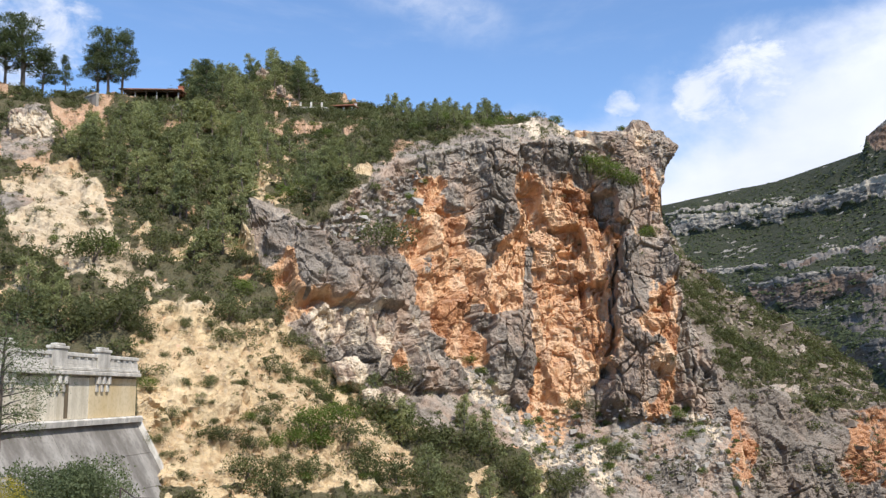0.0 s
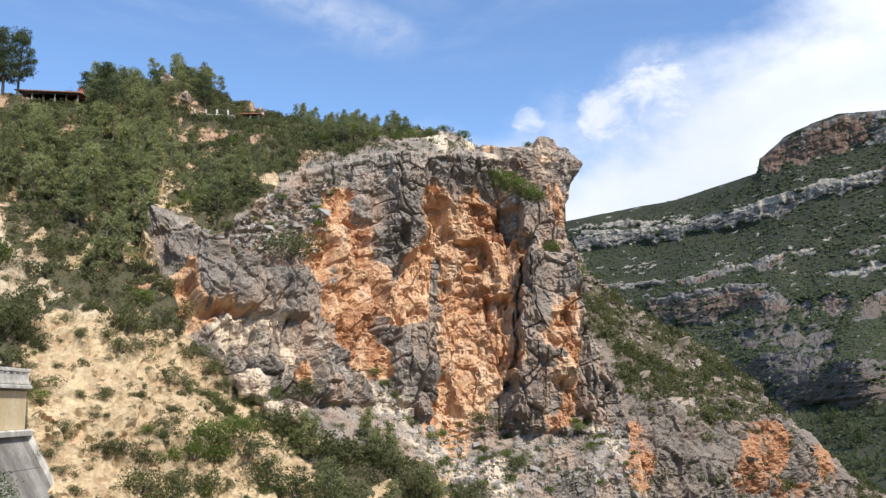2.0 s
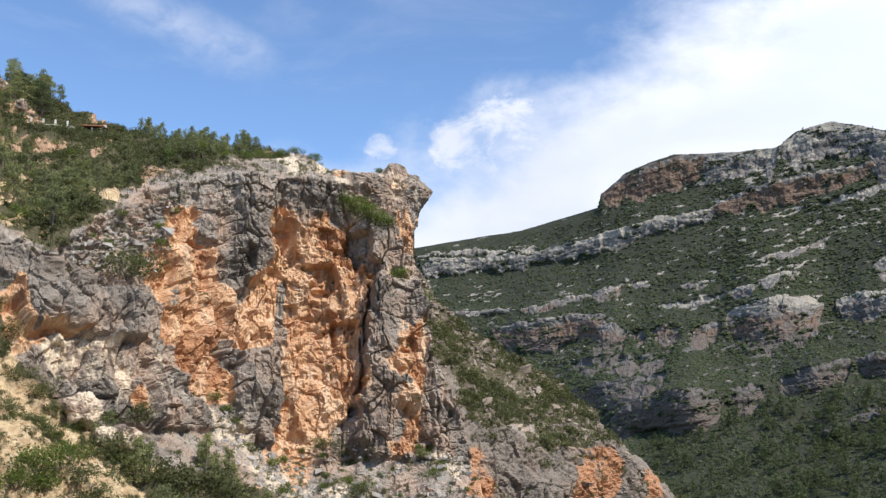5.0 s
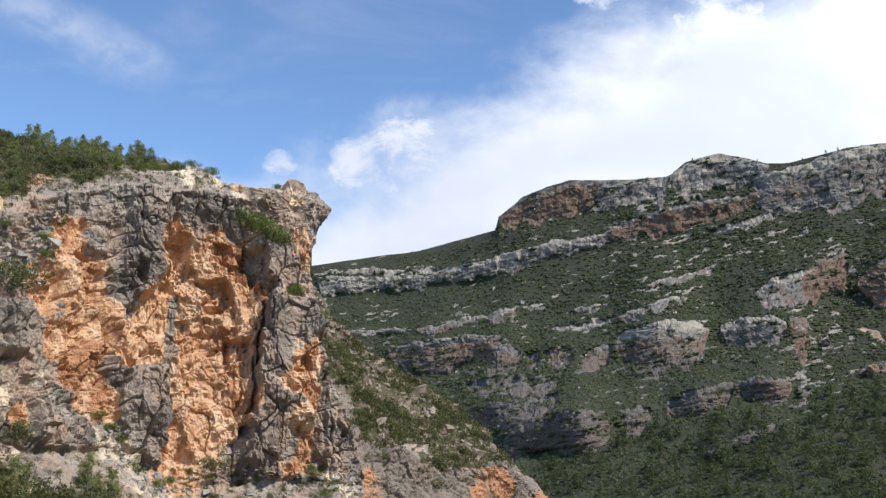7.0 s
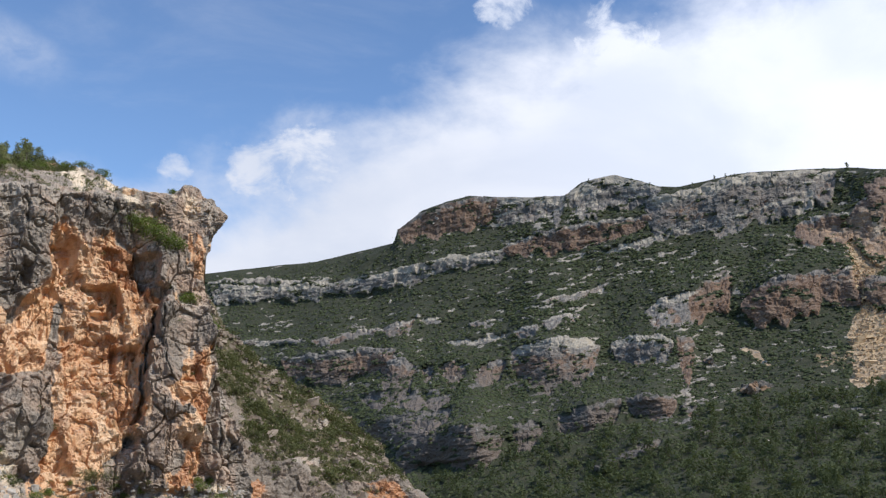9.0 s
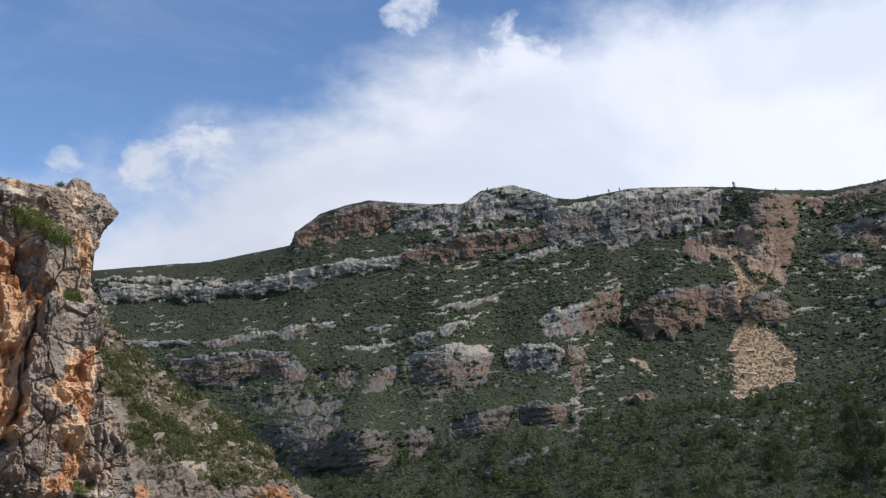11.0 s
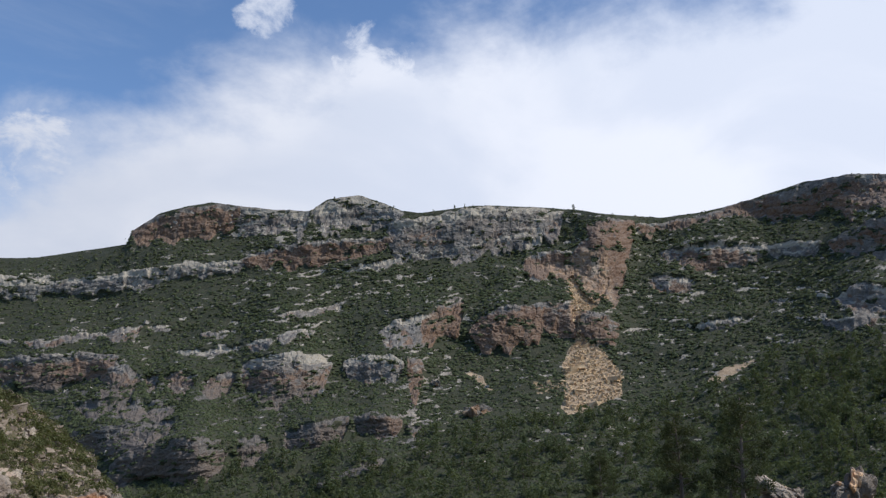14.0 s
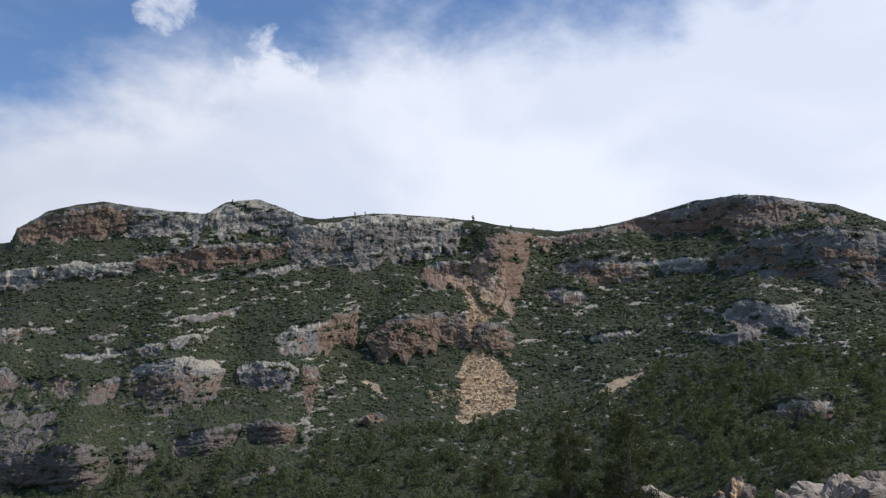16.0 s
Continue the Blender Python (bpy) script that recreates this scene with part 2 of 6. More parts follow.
def rock_ground(name, unit, relief, grey, grey_dark, ochre, ochre_dark, soil, soil_dark, litter):
    """Limestone, ochre rock, bare soil and low scrub litter, chosen by the mesh's own covers. unit: the size of the detail; relief: its depth."""
    k = Mat(name, 0.92)
    n1, n2, n3 = k.noise(unit * 7, 6, 0.6), k.noise(unit * 1.3, 6, 0.65, warp=0.3), k.noise(unit * 0.3, 4, 0.6)
    streak = k.noise(unit * 2.2, 6, 0.6, (1.6, 1.6, 0.28), warp=0.4)
    crack = k.cracks(unit * 2.6, (1, 1, 0.55))
    g = k.mix(k.ramp(n1, 0.34, 0.66), grey_dark, grey)
    g = k.mix(k.ramp(streak, 0.48, 0.66, 0, 0.8), g, grey_dark)
    g = k.mix(k.ramp(k.noise(unit * 0.55, 5, 0.7), 0.46, 0.60, 0, 0.6), g, grey_dark)
    g = k.mix(k.ramp(n2, 0.52, 0.75, 0, 0.5), g, tuple(min(1, c * 1.3) for c in grey))
    g = k.mix(k.ramp(k.noise(unit * 4.5, 5, 0.6, (1, 1, 0.7), warp=0.4), 0.44, 0.64, 0, 0.7), g, tuple(0.6 * a + 0.4 * b for a, b in zip(grey, ochre_dark)))
    o = k.mix(k.ramp(k.noise(unit * 2.6, 5, 0.6, (1.3, 1.3, 0.6), warp=0.5), 0.34, 0.64), ochre_dark, ochre)
    o = k.mix(k.ramp(n3, 0.55, 0.75, 0, 0.35), o, ochre_dark)
    ragged = k.calc("MULTIPLY_ADD", k.calc("SUBTRACT", n2, 0.5), 0.9, 0.0)
    o = k.mix(k.ramp(streak, 0.48, 0.70, 0, 0.6), o, tuple(0.5 * a + 0.5 * b for a, b in zip(grey, ochre_dark)))
    o = k.mix(k.ramp(k.noise(unit * 3.4, 6, 0.65, (1, 1, 0.55), warp=0.6), 0.46, 0.66, 0, 0.85), o, tuple(min(1, c * 1.05 + d) for c, d in zip(ochre, (0.06, 0.10, 0.10))))
    o = k.mix(k.ramp(k.calc("ADD", k.attr("rust"), ragged), 0.3, 0.8, 0, 0.85), o, k.mix(k.ramp(n3, 0.35, 0.65), tuple(c * f for c, f in zip(ochre_dark, (0.62, 0.55, 0.55))), ochre_dark))
    s = k.mix(k.ramp(n2, 0.35, 0.66), soil_dark, soil)
    s = k.mix(k.ramp(n1, 0.45, 0.7, 0, 0.7), s, tuple(min(1, c * 1.25) for c in soil))
    s = k.mix(k.ramp(k.calc("ADD", k.attr("chalk"), k.calc("MULTIPLY", ragged, 0.6)), 0.25, 0.8, 0, 0.4), s, k.mix(n2, tuple(c * f for c, f in zip(soil, (0.85, 0.95, 1.2))), tuple(min(1, c * f) for c, f in zip(soil, (1.0, 1.12, 1.5)))))
    s = k.mix(k.calc("MULTIPLY", k.attr("earth"), 0.8), s, k.mix(n2, (0.36, 0.20, 0.115), (0.52, 0.32, 0.20)))
    s = k.mix(k.ramp(n3, 0.58, 0.7, 0, 0.6), s, grey)
    li = k.mix(k.ramp(n2, 0.35, 0.65), litter, tuple(0.92 * a + 0.08 * b for a, b in zip(litter, soil_dark)))

    def cover(key):
        return k.ramp(k.calc("ADD", k.attr(key), ragged), 0.42, 0.58)

    # rock facing up is coloured paler, imitating tops that catch the sun
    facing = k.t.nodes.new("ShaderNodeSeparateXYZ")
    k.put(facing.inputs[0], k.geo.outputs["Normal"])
    lit_tops = k.ramp(k.calc("ADD", facing.outputs["Z"], k.calc("MULTIPLY", ragged, 0.5)), 0.35, 0.9, 0.0, 0.2)
    rock = k.mix(cover("ochre"), g, o)
    # dark stain; on the mountain it also carries the painted shade of the gorge
    stain = k.ramp(k.calc("ADD", k.attr("stain"), k.calc("MULTIPLY", ragged, 0.8)), 0.35, 0.85, 0, 0.7)
    rock = k.mix(k.ramp(k.calc("ADD", k.attr("pale"), ragged), 0.35, 0.7, 0, 0.8), rock, k.mix(n3, tuple(c * f for c, f in zip(grey, (1.5, 1.43, 1.27))), tuple(c * f for c, f in zip(grey, (2.4, 2.3, 2.05)))))
    rock = k.mix(lit_tops, rock, k.mix(k.ramp(n3, 0.35, 0.65), grey, tuple(min(1, c * 1.4) for c in grey)))
    rock = k.mix(stain, rock, k.mix(k.ramp(n3, 0.3, 0.7), grey_dark, tuple(0.7 * a + 0.3 * b for a, b in zip(grey_dark, grey))))
    floor = k.mix(cover("green"), s, li)
    colour = k.mix(cover("rock"), floor, rock)
    h = k.calc("ADD", k.calc("MULTIPLY", n2, 0.8), k.calc("MULTIPLY", n3, 0.35))
    h = k.calc("ADD", h, k.calc("MULTIPLY", k.ramp(crack, 0.0, 0.08), k.calc("MULTIPLY", k.attr("rock"), 0.12)))
    return k.done(colour, k.bump(h, unit * relief, 1.0))


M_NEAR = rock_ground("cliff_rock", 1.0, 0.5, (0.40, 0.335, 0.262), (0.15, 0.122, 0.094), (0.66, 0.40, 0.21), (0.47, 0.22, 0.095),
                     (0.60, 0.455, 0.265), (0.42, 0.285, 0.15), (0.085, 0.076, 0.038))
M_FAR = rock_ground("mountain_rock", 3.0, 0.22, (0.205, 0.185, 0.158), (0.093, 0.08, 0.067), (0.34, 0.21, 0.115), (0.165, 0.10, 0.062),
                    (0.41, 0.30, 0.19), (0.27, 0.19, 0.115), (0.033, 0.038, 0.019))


def foliage(name, dark, light, dry=None):
    """Leaves: lit from both sides, each tuft a little different."""
    k = Mat(name, 0.7)
    c = k.mix(k.chance(island=True), dark, light)
    c = k.mix(k.chance(0.0, 0.4), c, dry or light)
    n = k.noise(5.0, 3)
    c = k.mix(k.ramp(n, 0.35, 0.7, 0.0, 0.6), c, tuple(0.7 * v for v in dark))
    k.b.inputs["Specular IOR Level"].default_value = 0.25
    m = k.done(c)
    thin, both = k.t.nodes.new("ShaderNodeBsdfTranslucent"), k.t.nodes.new("ShaderNodeMixShader")
    k.put(thin.inputs[0], k.mix(1.0, c, (1.0, 1.0, 0.62), "MULTIPLY"))
    both.inputs[0].default_value = 0.45
    k.t.links.new(k.b.outputs[0], both.inputs[1])
    k.t.links.new(thin.outputs[0], both.inputs[2])
    k.t.links.new(both.outputs[0], k.t.nodes["Material Output"].inputs[0])
    return m


M_SCRUB = foliage("scrub_leaves", (0.075, 0.088, 0.033), (0.185, 0.198, 0.073), (0.21, 0.195, 0.095))
M_FRESH = foliage("fresh_leaves", (0.085, 0.13, 0.022), (0.21, 0.26, 0.05), (0.19, 0.22, 0.06))
M_PINE = foliage("pine_needles", (0.16, 0.18, 0.085), (0.35, 0.37, 0.17), (0.50, 0.48, 0.20))
M_TALLPINE = foliage("tall_pine_needles", (0.07, 0.09, 0.042), (0.15, 0.18, 0.082), (0.15, 0.17, 0.08))
M_FARVEG = foliage("far_scrub", (0.086, 0.104, 0.047), (0.116, 0.138, 0.062), (0.135, 0.142, 0.07))
M_FARPINE = foliage("far_needles", (0.072, 0.092, 0.040), (0.138, 0.163, 0.070), (0.14, 0.15, 0.068))
# needles of the near-bank pines, their shade put into a darker colour
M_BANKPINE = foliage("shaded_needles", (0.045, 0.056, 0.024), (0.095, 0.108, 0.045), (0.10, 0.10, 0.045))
M_BROOM = foliage("broom_flowers", (0.34, 0.27, 0.03), (0.6, 0.5, 0.06))
M_OLIVE = foliage("grey_green_leaves", (0.11, 0.135, 0.06), (0.23, 0.26, 0.125))


def plain(name, a, b, size=1.0, rough=0.85, stretch=(1, 1, 1), bump=0.02, metal=0.0, local=False):
    k = Mat(name, rough, metal)
    n1, n2 = k.noise(size, 6, 0.6, stretch, local=local), k.noise(size * 0.12, 4, 0.6, local=local)
    c = k.mix(k.ramp(n1, 0.32, 0.68), a, b)
    c = k.mix(k.ramp(n2, 0.45, 0.75, 0, 0.5), c, tuple(v * 0.72 for v in a))
    return k.done(c, k.bump(n2, bump, 0.8))


M_BARK = plain("bark", (0.11, 0.085, 0.065), (0.19, 0.15, 0.12), 0.6, 0.95, (1, 1, 0.2))
M_CONCRETE = plain("weathered_concrete", (0.16, 0.14, 0.115), (0.37, 0.335, 0.285), 2.2, 0.9, (1, 1, 0.35), 0.01)
M_CAST = plain("pale_cast_stone", (0.40, 0.36, 0.30), (0.70, 0.645, 0.55), 1.0, 0.85, (1, 1, 0.5), 0.008)
M_PLASTER = plain("yellowed_render", (0.58, 0.43, 0.22), (0.68, 0.55, 0.35), 2.4, 0.9, (1, 1, 0.4), 0.008)
M_PLASTER2 = plain("streaked_render", (0.53, 0.45, 0.32), (0.74, 0.66, 0.51), 1.8, 0.9, (1.5, 1.5, 0.25), 0.008)
M_DARKSTAIN = plain("leak_stain", (0.10, 0.075, 0.05), (0.20, 0.145, 0.085), 0.8, 0.8, (1, 1, 0.2), 0.004)
M_TILE = plain("red_roof_tile", (0.36, 0.13, 0.08), (0.48, 0.20, 0.12), 0.9, 0.85, bump=0.02)
M_BROWNROOF = plain("brown_roof_tile", (0.24, 0.12, 0.075), (0.36, 0.19, 0.12), 0.9, 0.85, bump=0.02)
M_WHITE = plain("white_lime_wall", (0.66, 0.63, 0.58), (0.78, 0.75, 0.70), 1.4, 0.9, bump=0.006)
M_TIMBER = plain("dark_timber", (0.09, 0.055, 0.035), (0.16, 0.10, 0.065), 0.5, 0.8, (1, 1, 0.2))
M_BRICKRED = plain("orange_brick", (0.45, 0.18, 0.10), (0.56, 0.26, 0.15), 0.4, 0.85)
M_IRON = plain("rusty_iron", (0.07, 0.06, 0.055), (0.14, 0.10, 0.08), 0.3, 0.6, metal=0.6)
M_DRYSTONE = plain("dry_stone", (0.32, 0.29, 0.25), (0.46, 0.42, 0.36), 0.7, 0.9, bump=0.06)


def leaf_glass():
    k = Mat("dark_window", 0.12)
    n = k.noise(0.6, 2)
    return k.done(k.mix(n, (0.02, 0.025, 0.03), (0.05, 0.055, 0.06)))


M_GLASS = leaf_glass()
M_STONE = plain("scree_stone", (0.44, 0.33, 0.20), (0.60, 0.47, 0.31), 3.0, 0.9, bump=0.05)
M_SCREE = plain("rockslide_block", (0.36, 0.25, 0.14), (0.60, 0.44, 0.27), 3.0, 0.9, bump=0.05)
M_SPURSTONE = plain("pinkish_stone", (0.22, 0.17, 0.125), (0.37, 0.295, 0.22), 3.0, 0.9, bump=0.05)
M_PALESTONE = plain("pale_limestone", (0.30, 0.265, 0.22), (0.46, 0.41, 0.345), 3.0, 0.9, bump=0.05)


# ---- landforms ----
def reach(poly, x, z):
    """Signed distance to a closed outline in its own plane: positive inside."""
    p = np.array(poly)[:, :2]
    best, inside = np.full(x.shape, 1e9), np.zeros(x.shape, bool)
    for (ax, az), (bx, bz) in zip(p, np.roll(p, -1, axis=0)):
        ex, ez = bx - ax, bz - az
        t = np.clip(((x - ax) * ex + (z - az) * ez) / (ex * ex + ez * ez + 1e-9), 0, 1)
        best = np.minimum(best, np.hypot(x - ax - t * ex, z - az - t * ez))
        if ez:
            cross = ((az > z) != (bz > z)) & (x < ex * (z - az) / ez + ax)
            inside ^= cross
    return np.where(inside, best, -best)


def any_of(polys, x, z, soft):
    out = np.zeros(x.shape)
    for p in polys:
        out = np.maximum(out, ss(reach(p, x, z), -soft, soft))
    return out


WALL = 150.0  # outlines of the near hill are drawn in metres on an upright plane this far off

# guide lines of the near hill from its foot to its crest: along the wall, height, true distance
HILL = []
HILL.append([(-94.9, -25.5, 68), (-66.9, -25.8, 73), (-49.9, -25.9, 76), (-33, -26.1, 80), (-20.3, -26.2, 84), (-7.5, -26.3, 88), (5.2, -26.4, 102), (17.9, -26.5, 112), (30.6, -26.6, 116), (51.8, -26.8, 119)])
HILL.append([(-97.2, 0.5, 84), (-68.8, 5.4, 90), (-51.3, 7, 92), (-33.6, -1.8, 92), (-20.5, -6.2, 97), (-7.5, -8.8, 103), (5.4, -8.9, 119), (18.4, -9.1, 128), (31.3, -8.3, 129), (52.8, -9.4, 130)])
HILL.append([(-98.3, 12.7, 92), (-69.4, 16, 98), (-51.8, 17.6, 100), (-33.9, 12.1, 104), (-20.6, 5, 112), (-7.5, -0.3, 119), (5.5, -0.4, 130), (18.5, -5.2, 133), (31.5, -4.5, 133), (53.1, -6, 134)])
HILL.append([(-99.5, 27, 105), (-70, 26.7, 108), (-52.2, 28.4, 113), (-34.2, 23.7, 118), (-20.8, 19.1, 117), (-7.5, 19, 124), (5.8, 19.8, 136), (19.1, 18.7, 138), (32.4, 18.6, 136), (54.6, 18.4, 138)])
HILL.append([(-100.4, 37.1, 118), (-70.6, 36.8, 120), (-52.7, 39, 128), (-34.4, 32.8, 128), (-27.2, 28.2, 121), (-20.9, 26.7, 121), (-12.9, 32.6, 128), (-7.5, 36.7, 135), (6.1, 40.3, 138), (19.7, 39.7, 139), (33.3, 39.6, 140), (55.8, 38.5, 142)])
HILL.append([(-101.1, 44.6, 132), (-71.1, 44.3, 132), (-52.9, 45.1, 142), (-34.7, 44.4, 156), (-21, 40.1, 146), (-7.4, 41.1, 157), (6.2, 42.5, 150), (19.7, 41.4, 145), (33.3, 40.5, 146), (55.9, 39.4, 146)])
HILL.append([(-101.7, 51.2, 145), (-71.4, 49.8, 143), (-63.1, 48.4, 146), (-53, 47.7, 148), (-42.1, 47.8, 160), (-33, 50, 178), (-27.6, 51.3, 186), (-20.2, 49, 188), (-12, 45.8, 190), (-2.9, 43.9, 186), (4.4, 43.2, 178), (9.8, 43.9, 165), (13.9, 44.4, 156), (18.4, 43.1, 152), (20.6, 41.2, 150), (25.2, 40.6, 150), (28.8, 41.1, 150), (33.3, 40.5, 150), (55.9, 39.4, 150)])
HILL_EDGE = [(34.9, 46.1), (34.7, 41.9), (34.9, 34.9), (34.2, 30.8), (35.2, 25.8), (36.5, 19.5), (37.1, 13.3), (39.9, 8), (41.9, 3.6), (43.7, -2.5), (45.4, -7.6), (46.9, -16.2), (48.4, -26.8)]

ROCKS = [[(-32, 26.4), (-27.2, 28.6), (-21.8, 26.3), (-16.4, 29.4), (-12, 34.4), (-7.5, 38.1), (-0.2, 40.4), (4.3, 42.5), (10.7, 43.1), (13.5, 44.6), (20.7, 43), (43.3, 41.8), (45.1, 7.9), (51.8, -26.8), (17.9, -26.5), (18.2, -14.9), (12.3, -9), (6.3, -8.1), (3.7, -6.8), (-2.3, -6.3), (-7.5, -2), (-12.7, 0.6), (-17.1, 3.2), (-23.3, 10.3), (-29.2, 20.1)],
         [(-71, 42.9), (-67.5, 46.1), (-64.3, 46.1), (-62.3, 42.3), (-63.5, 39.1), (-67.9, 36.8), (-70.6, 36.8)],
         [(-70.4, 33.1), (-66.8, 33.6), (-64.9, 30.3), (-70.1, 28.6)]]
OCHRES = []
OCHRES.append([(5.8, 18.9), (8.6, 22.5), (12.7, 26.6), (11.6, 33.4), (13.3, 35.7), (16.0, 32.1), (17.7, 30.2), (20.1, 35.8), (21.9, 32.5), (24.6, 33.0), (25.4, 28.4), (27.0, 26.1), (29.2, 25.2), (27.7, 23.4), (26.8, 20.7), (26.5, 9.1), (26.1, 4.7), (24.7, 1.2), (22.0, -0.1), (20.6, -3.5), (17.0, -8.2), (12.7, -4.7), (12.6, 0.4), (14.4, 2.1), (14.5, 9.1), (13.0, 12.7), (7.7, 11.8), (5.5, 12.7)])
OCHRES.append([(-3.9, 34.3), (-1.2, 34.5), (-0.1, 29.7), (3.8, 27.0), (5.1, 20.7), (5.5, 12.7), (5.4, 7.4), (7.6, 5.7), (5.4, 3.5), (-0.3, 5.7), (-1.1, 11.0), (-4.7, 16.3), (-5.6, 20.7), (-8.3, 26.1), (-4.7, 27.9), (-3.1, 29.7)])
OCHRES.append([(32.7, 17.0), (36.6, 17.9), (36.2, 12.6), (35.3, 0.3), (34.0, -4.1), (29.8, -5.9), (30.3, -2.7), (32.6, 1.1), (32.3, 5.5), (34.0, 7.3), (29.4, 9.8), (31.2, 12.1)])
OCHRES.append([(-29.2, 19.4), (-24.4, 20.3), (-24.0, 14.6), (-16.5, 13.7), (-23.0, 12.4), (-27.8, 14.1)])
OCHRES.append([(9.5, 5.7), (10.7, 8.3), (10.4, 3.9), (9.3, 1.3)])
OCHRES.append([(32.6, 34.4), (34.9, 33.5), (35.4, 36.7), (36.2, 37.2), (34.8, 28.4), (32.9, 27.9)])
OCHRES.append([(-9.0, 5.8), (-7.1, 5.8), (-6.8, 3.2), (-8.5, 2.7)])
GREYS = []
GREYS.append([(0.2, 36.2), (3.8, 36.4), (5.1, 33.0), (8.7, 29.8), (11.6, 27.2), (8.6, 22.9), (5.8, 19.6), (4.6, 24.3), (3.8, 27.9), (1.1, 29.7)])
GREYS.append([(-3.4, 22.5), (-0.4, 22.7), (1.1, 19.1), (-1.0, 17.8), (-3.4, 18.7)])
GREYS.append([(12.7, 22.5), (15.1, 22.5), (15.5, 16.2), (15.2, 11.3), (13.0, 11.8), (12.9, 18.0)])
GREYS.append([(5.5, 14.0), (7.2, 14.0), (7.5, 9.6), (5.5, 9.3)])
GREYS.append([(6.8, 11.4), (13.0, 12.5), (14.5, 8.7), (14.2, 1.3), (12.6, -2.6), (8.4, 0.5), (6.5, 5.7)])
GREYS.append([(24.7, 3.8), (26.4, 5.5), (25.8, 0.3), (22.5, -3.5), (19.6, -7.3), (22.0, -0.1)])
RUSTS = []
RUSTS.append([(-3.9, 33.9), (-1.2, 34.3), (-0.3, 29.6), (2.9, 27.0), (3.7, 23.4), (1.1, 24.3), (-1.2, 27.0), (-2.8, 29.7)])
RUSTS.append([(-1.6, 12.7), (4.6, 18.0), (5.0, 10.0), (7.6, 5.7), (3.7, 5.7), (0.2, 7.5)])
RUSTS.append([(17.5, 18.4), (22.4, 18.9), (22.7, 10.8), (17.8, 9.8)])
RUSTS.append([(32.7, 17.5), (36.4, 17.5), (35.7, 10.8), (31.6, 11.2)])
RUSTS.append([(30.0, 1.2), (33.6, 4.6), (32.9, -4.1), (30.2, -5.6)])
RUSTS.append([(18.2, 32.5), (25.5, 32.1), (27.6, 25.2), (25.3, 24.3), (21.3, 28.4)])
PALES = []
PALES.append([(2.2, 5.3), (5.0, 4.4), (8.4, 0.0), (12.6, -3.4), (17.0, -8.2), (22.3, -7.8), (25.7, -8.3), (29.3, -6.2), (34.7, -3.6), (37.4, -2.8), (42.6, -5.4), (44.6, -10.2), (42.9, -8.4), (36.4, -5.4), (31.0, -7.0), (27.4, -10.8), (25.5, -15.2), (22.1, -13.3), (15.2, -11.5), (11.0, -7.3), (6.2, -2.5), (2.8, 1.4)])
PALES.append([(-23.8, 12.8), (-16.0, 13.5), (-9.0, 11.2), (-9.0, 5.8), (-9.8, 1.5), (-13.7, 5.8), (-17.7, 7.4)])
PALES.append([(-6.4, 12.7), (-3.8, 9.2), (-5.5, 1.4), (-7.3, 7.5)])
PALES.append([(10.7, 43.5), (14.3, 44.8), (19.8, 43.3), (20.2, 40.9), (16.1, 39.8), (11.5, 41.0)])
PALES.append([(20.7, 41.1), (32.6, 41.0), (34.9, 39.1), (30.7, 37.2), (26.1, 39.1), (21.5, 39.0)])
STAINS = []
STAINS.append([(27.7, 22.7), (31.2, 24.3), (35.5, 23.1), (36.6, 17.9), (32.9, 17.0), (31.5, 12.6), (29.5, 9.9), (26.7, 9.8), (27.2, 18.0)])
STAINS.append([(-32.9, 27.4), (-27.3, 28.8), (-22.3, 23.4), (-14.4, 22.1), (-9.1, 18.0), (-8.3, 12.7), (-11.7, 12.3), (-16.0, 14.1), (-23.9, 14.6), (-24.8, 18.1), (-29.2, 19.0), (-31.5, 22.5)])
STAINS.append([(7.6, 11.1), (12.8, 12.2), (14.3, 8.7), (13.9, 1.3), (12.3, -2.1), (8.4, 1.3)])
STAINS.append([(26.2, 9.1), (31.6, 9.0), (31.5, 1.1), (28.4, -5.7), (25.7, -7.8), (25.2, -1.4)])
STAINS.append([(6.1, 40.8), (11.5, 39.9), (13.3, 37.1), (11.4, 27.0), (8.7, 29.6), (6.0, 32.5)])
STAINS.append([(17.9, 40.0), (22.4, 37.2), (20.1, 35.3), (17.7, 30.7), (15.1, 33.4), (14.2, 38.1)])
STAINS.append([(39.3, 1.1), (51.8, 1.0), (58.5, -7.7), (60.6, -15.6), (41.2, -15.4), (43.4, -7.6)])
OCHRES.append([(43.1, -3.5), (47.5, -4.2), (48.3, -11.1), (45.5, -14.6), (43.8, -8.4)])
RUSTS.append([(43.1, -3.5), (47.5, -4.2), (48.3, -11.1), (45.5, -14.6), (43.8, -8.4)])
BEDS = []
BEDS.append([(8.8, 42.7), (14.3, 45.1), (20.7, 43.3), (27.1, 41.4), (36.3, 41.0), (36.6, 36.3), (32.4, 34.4), (23.3, 37.2), (14.3, 39.5)])
BEDS.append([(12.7, -4.7), (17.1, -2.6), (25.0, -2.7), (29.3, -4.9), (42.6, -4.1), (46.5, -15.4), (15.2, -15.1)])
BEDS.append([(-13.6, 31.5), (-2.1, 37.1), (-3.8, 27.0), (-5.6, 22.5), (-9.1, 25.2), (-12.7, 23.4), (-21.5, 25.2)])
SANDS = []
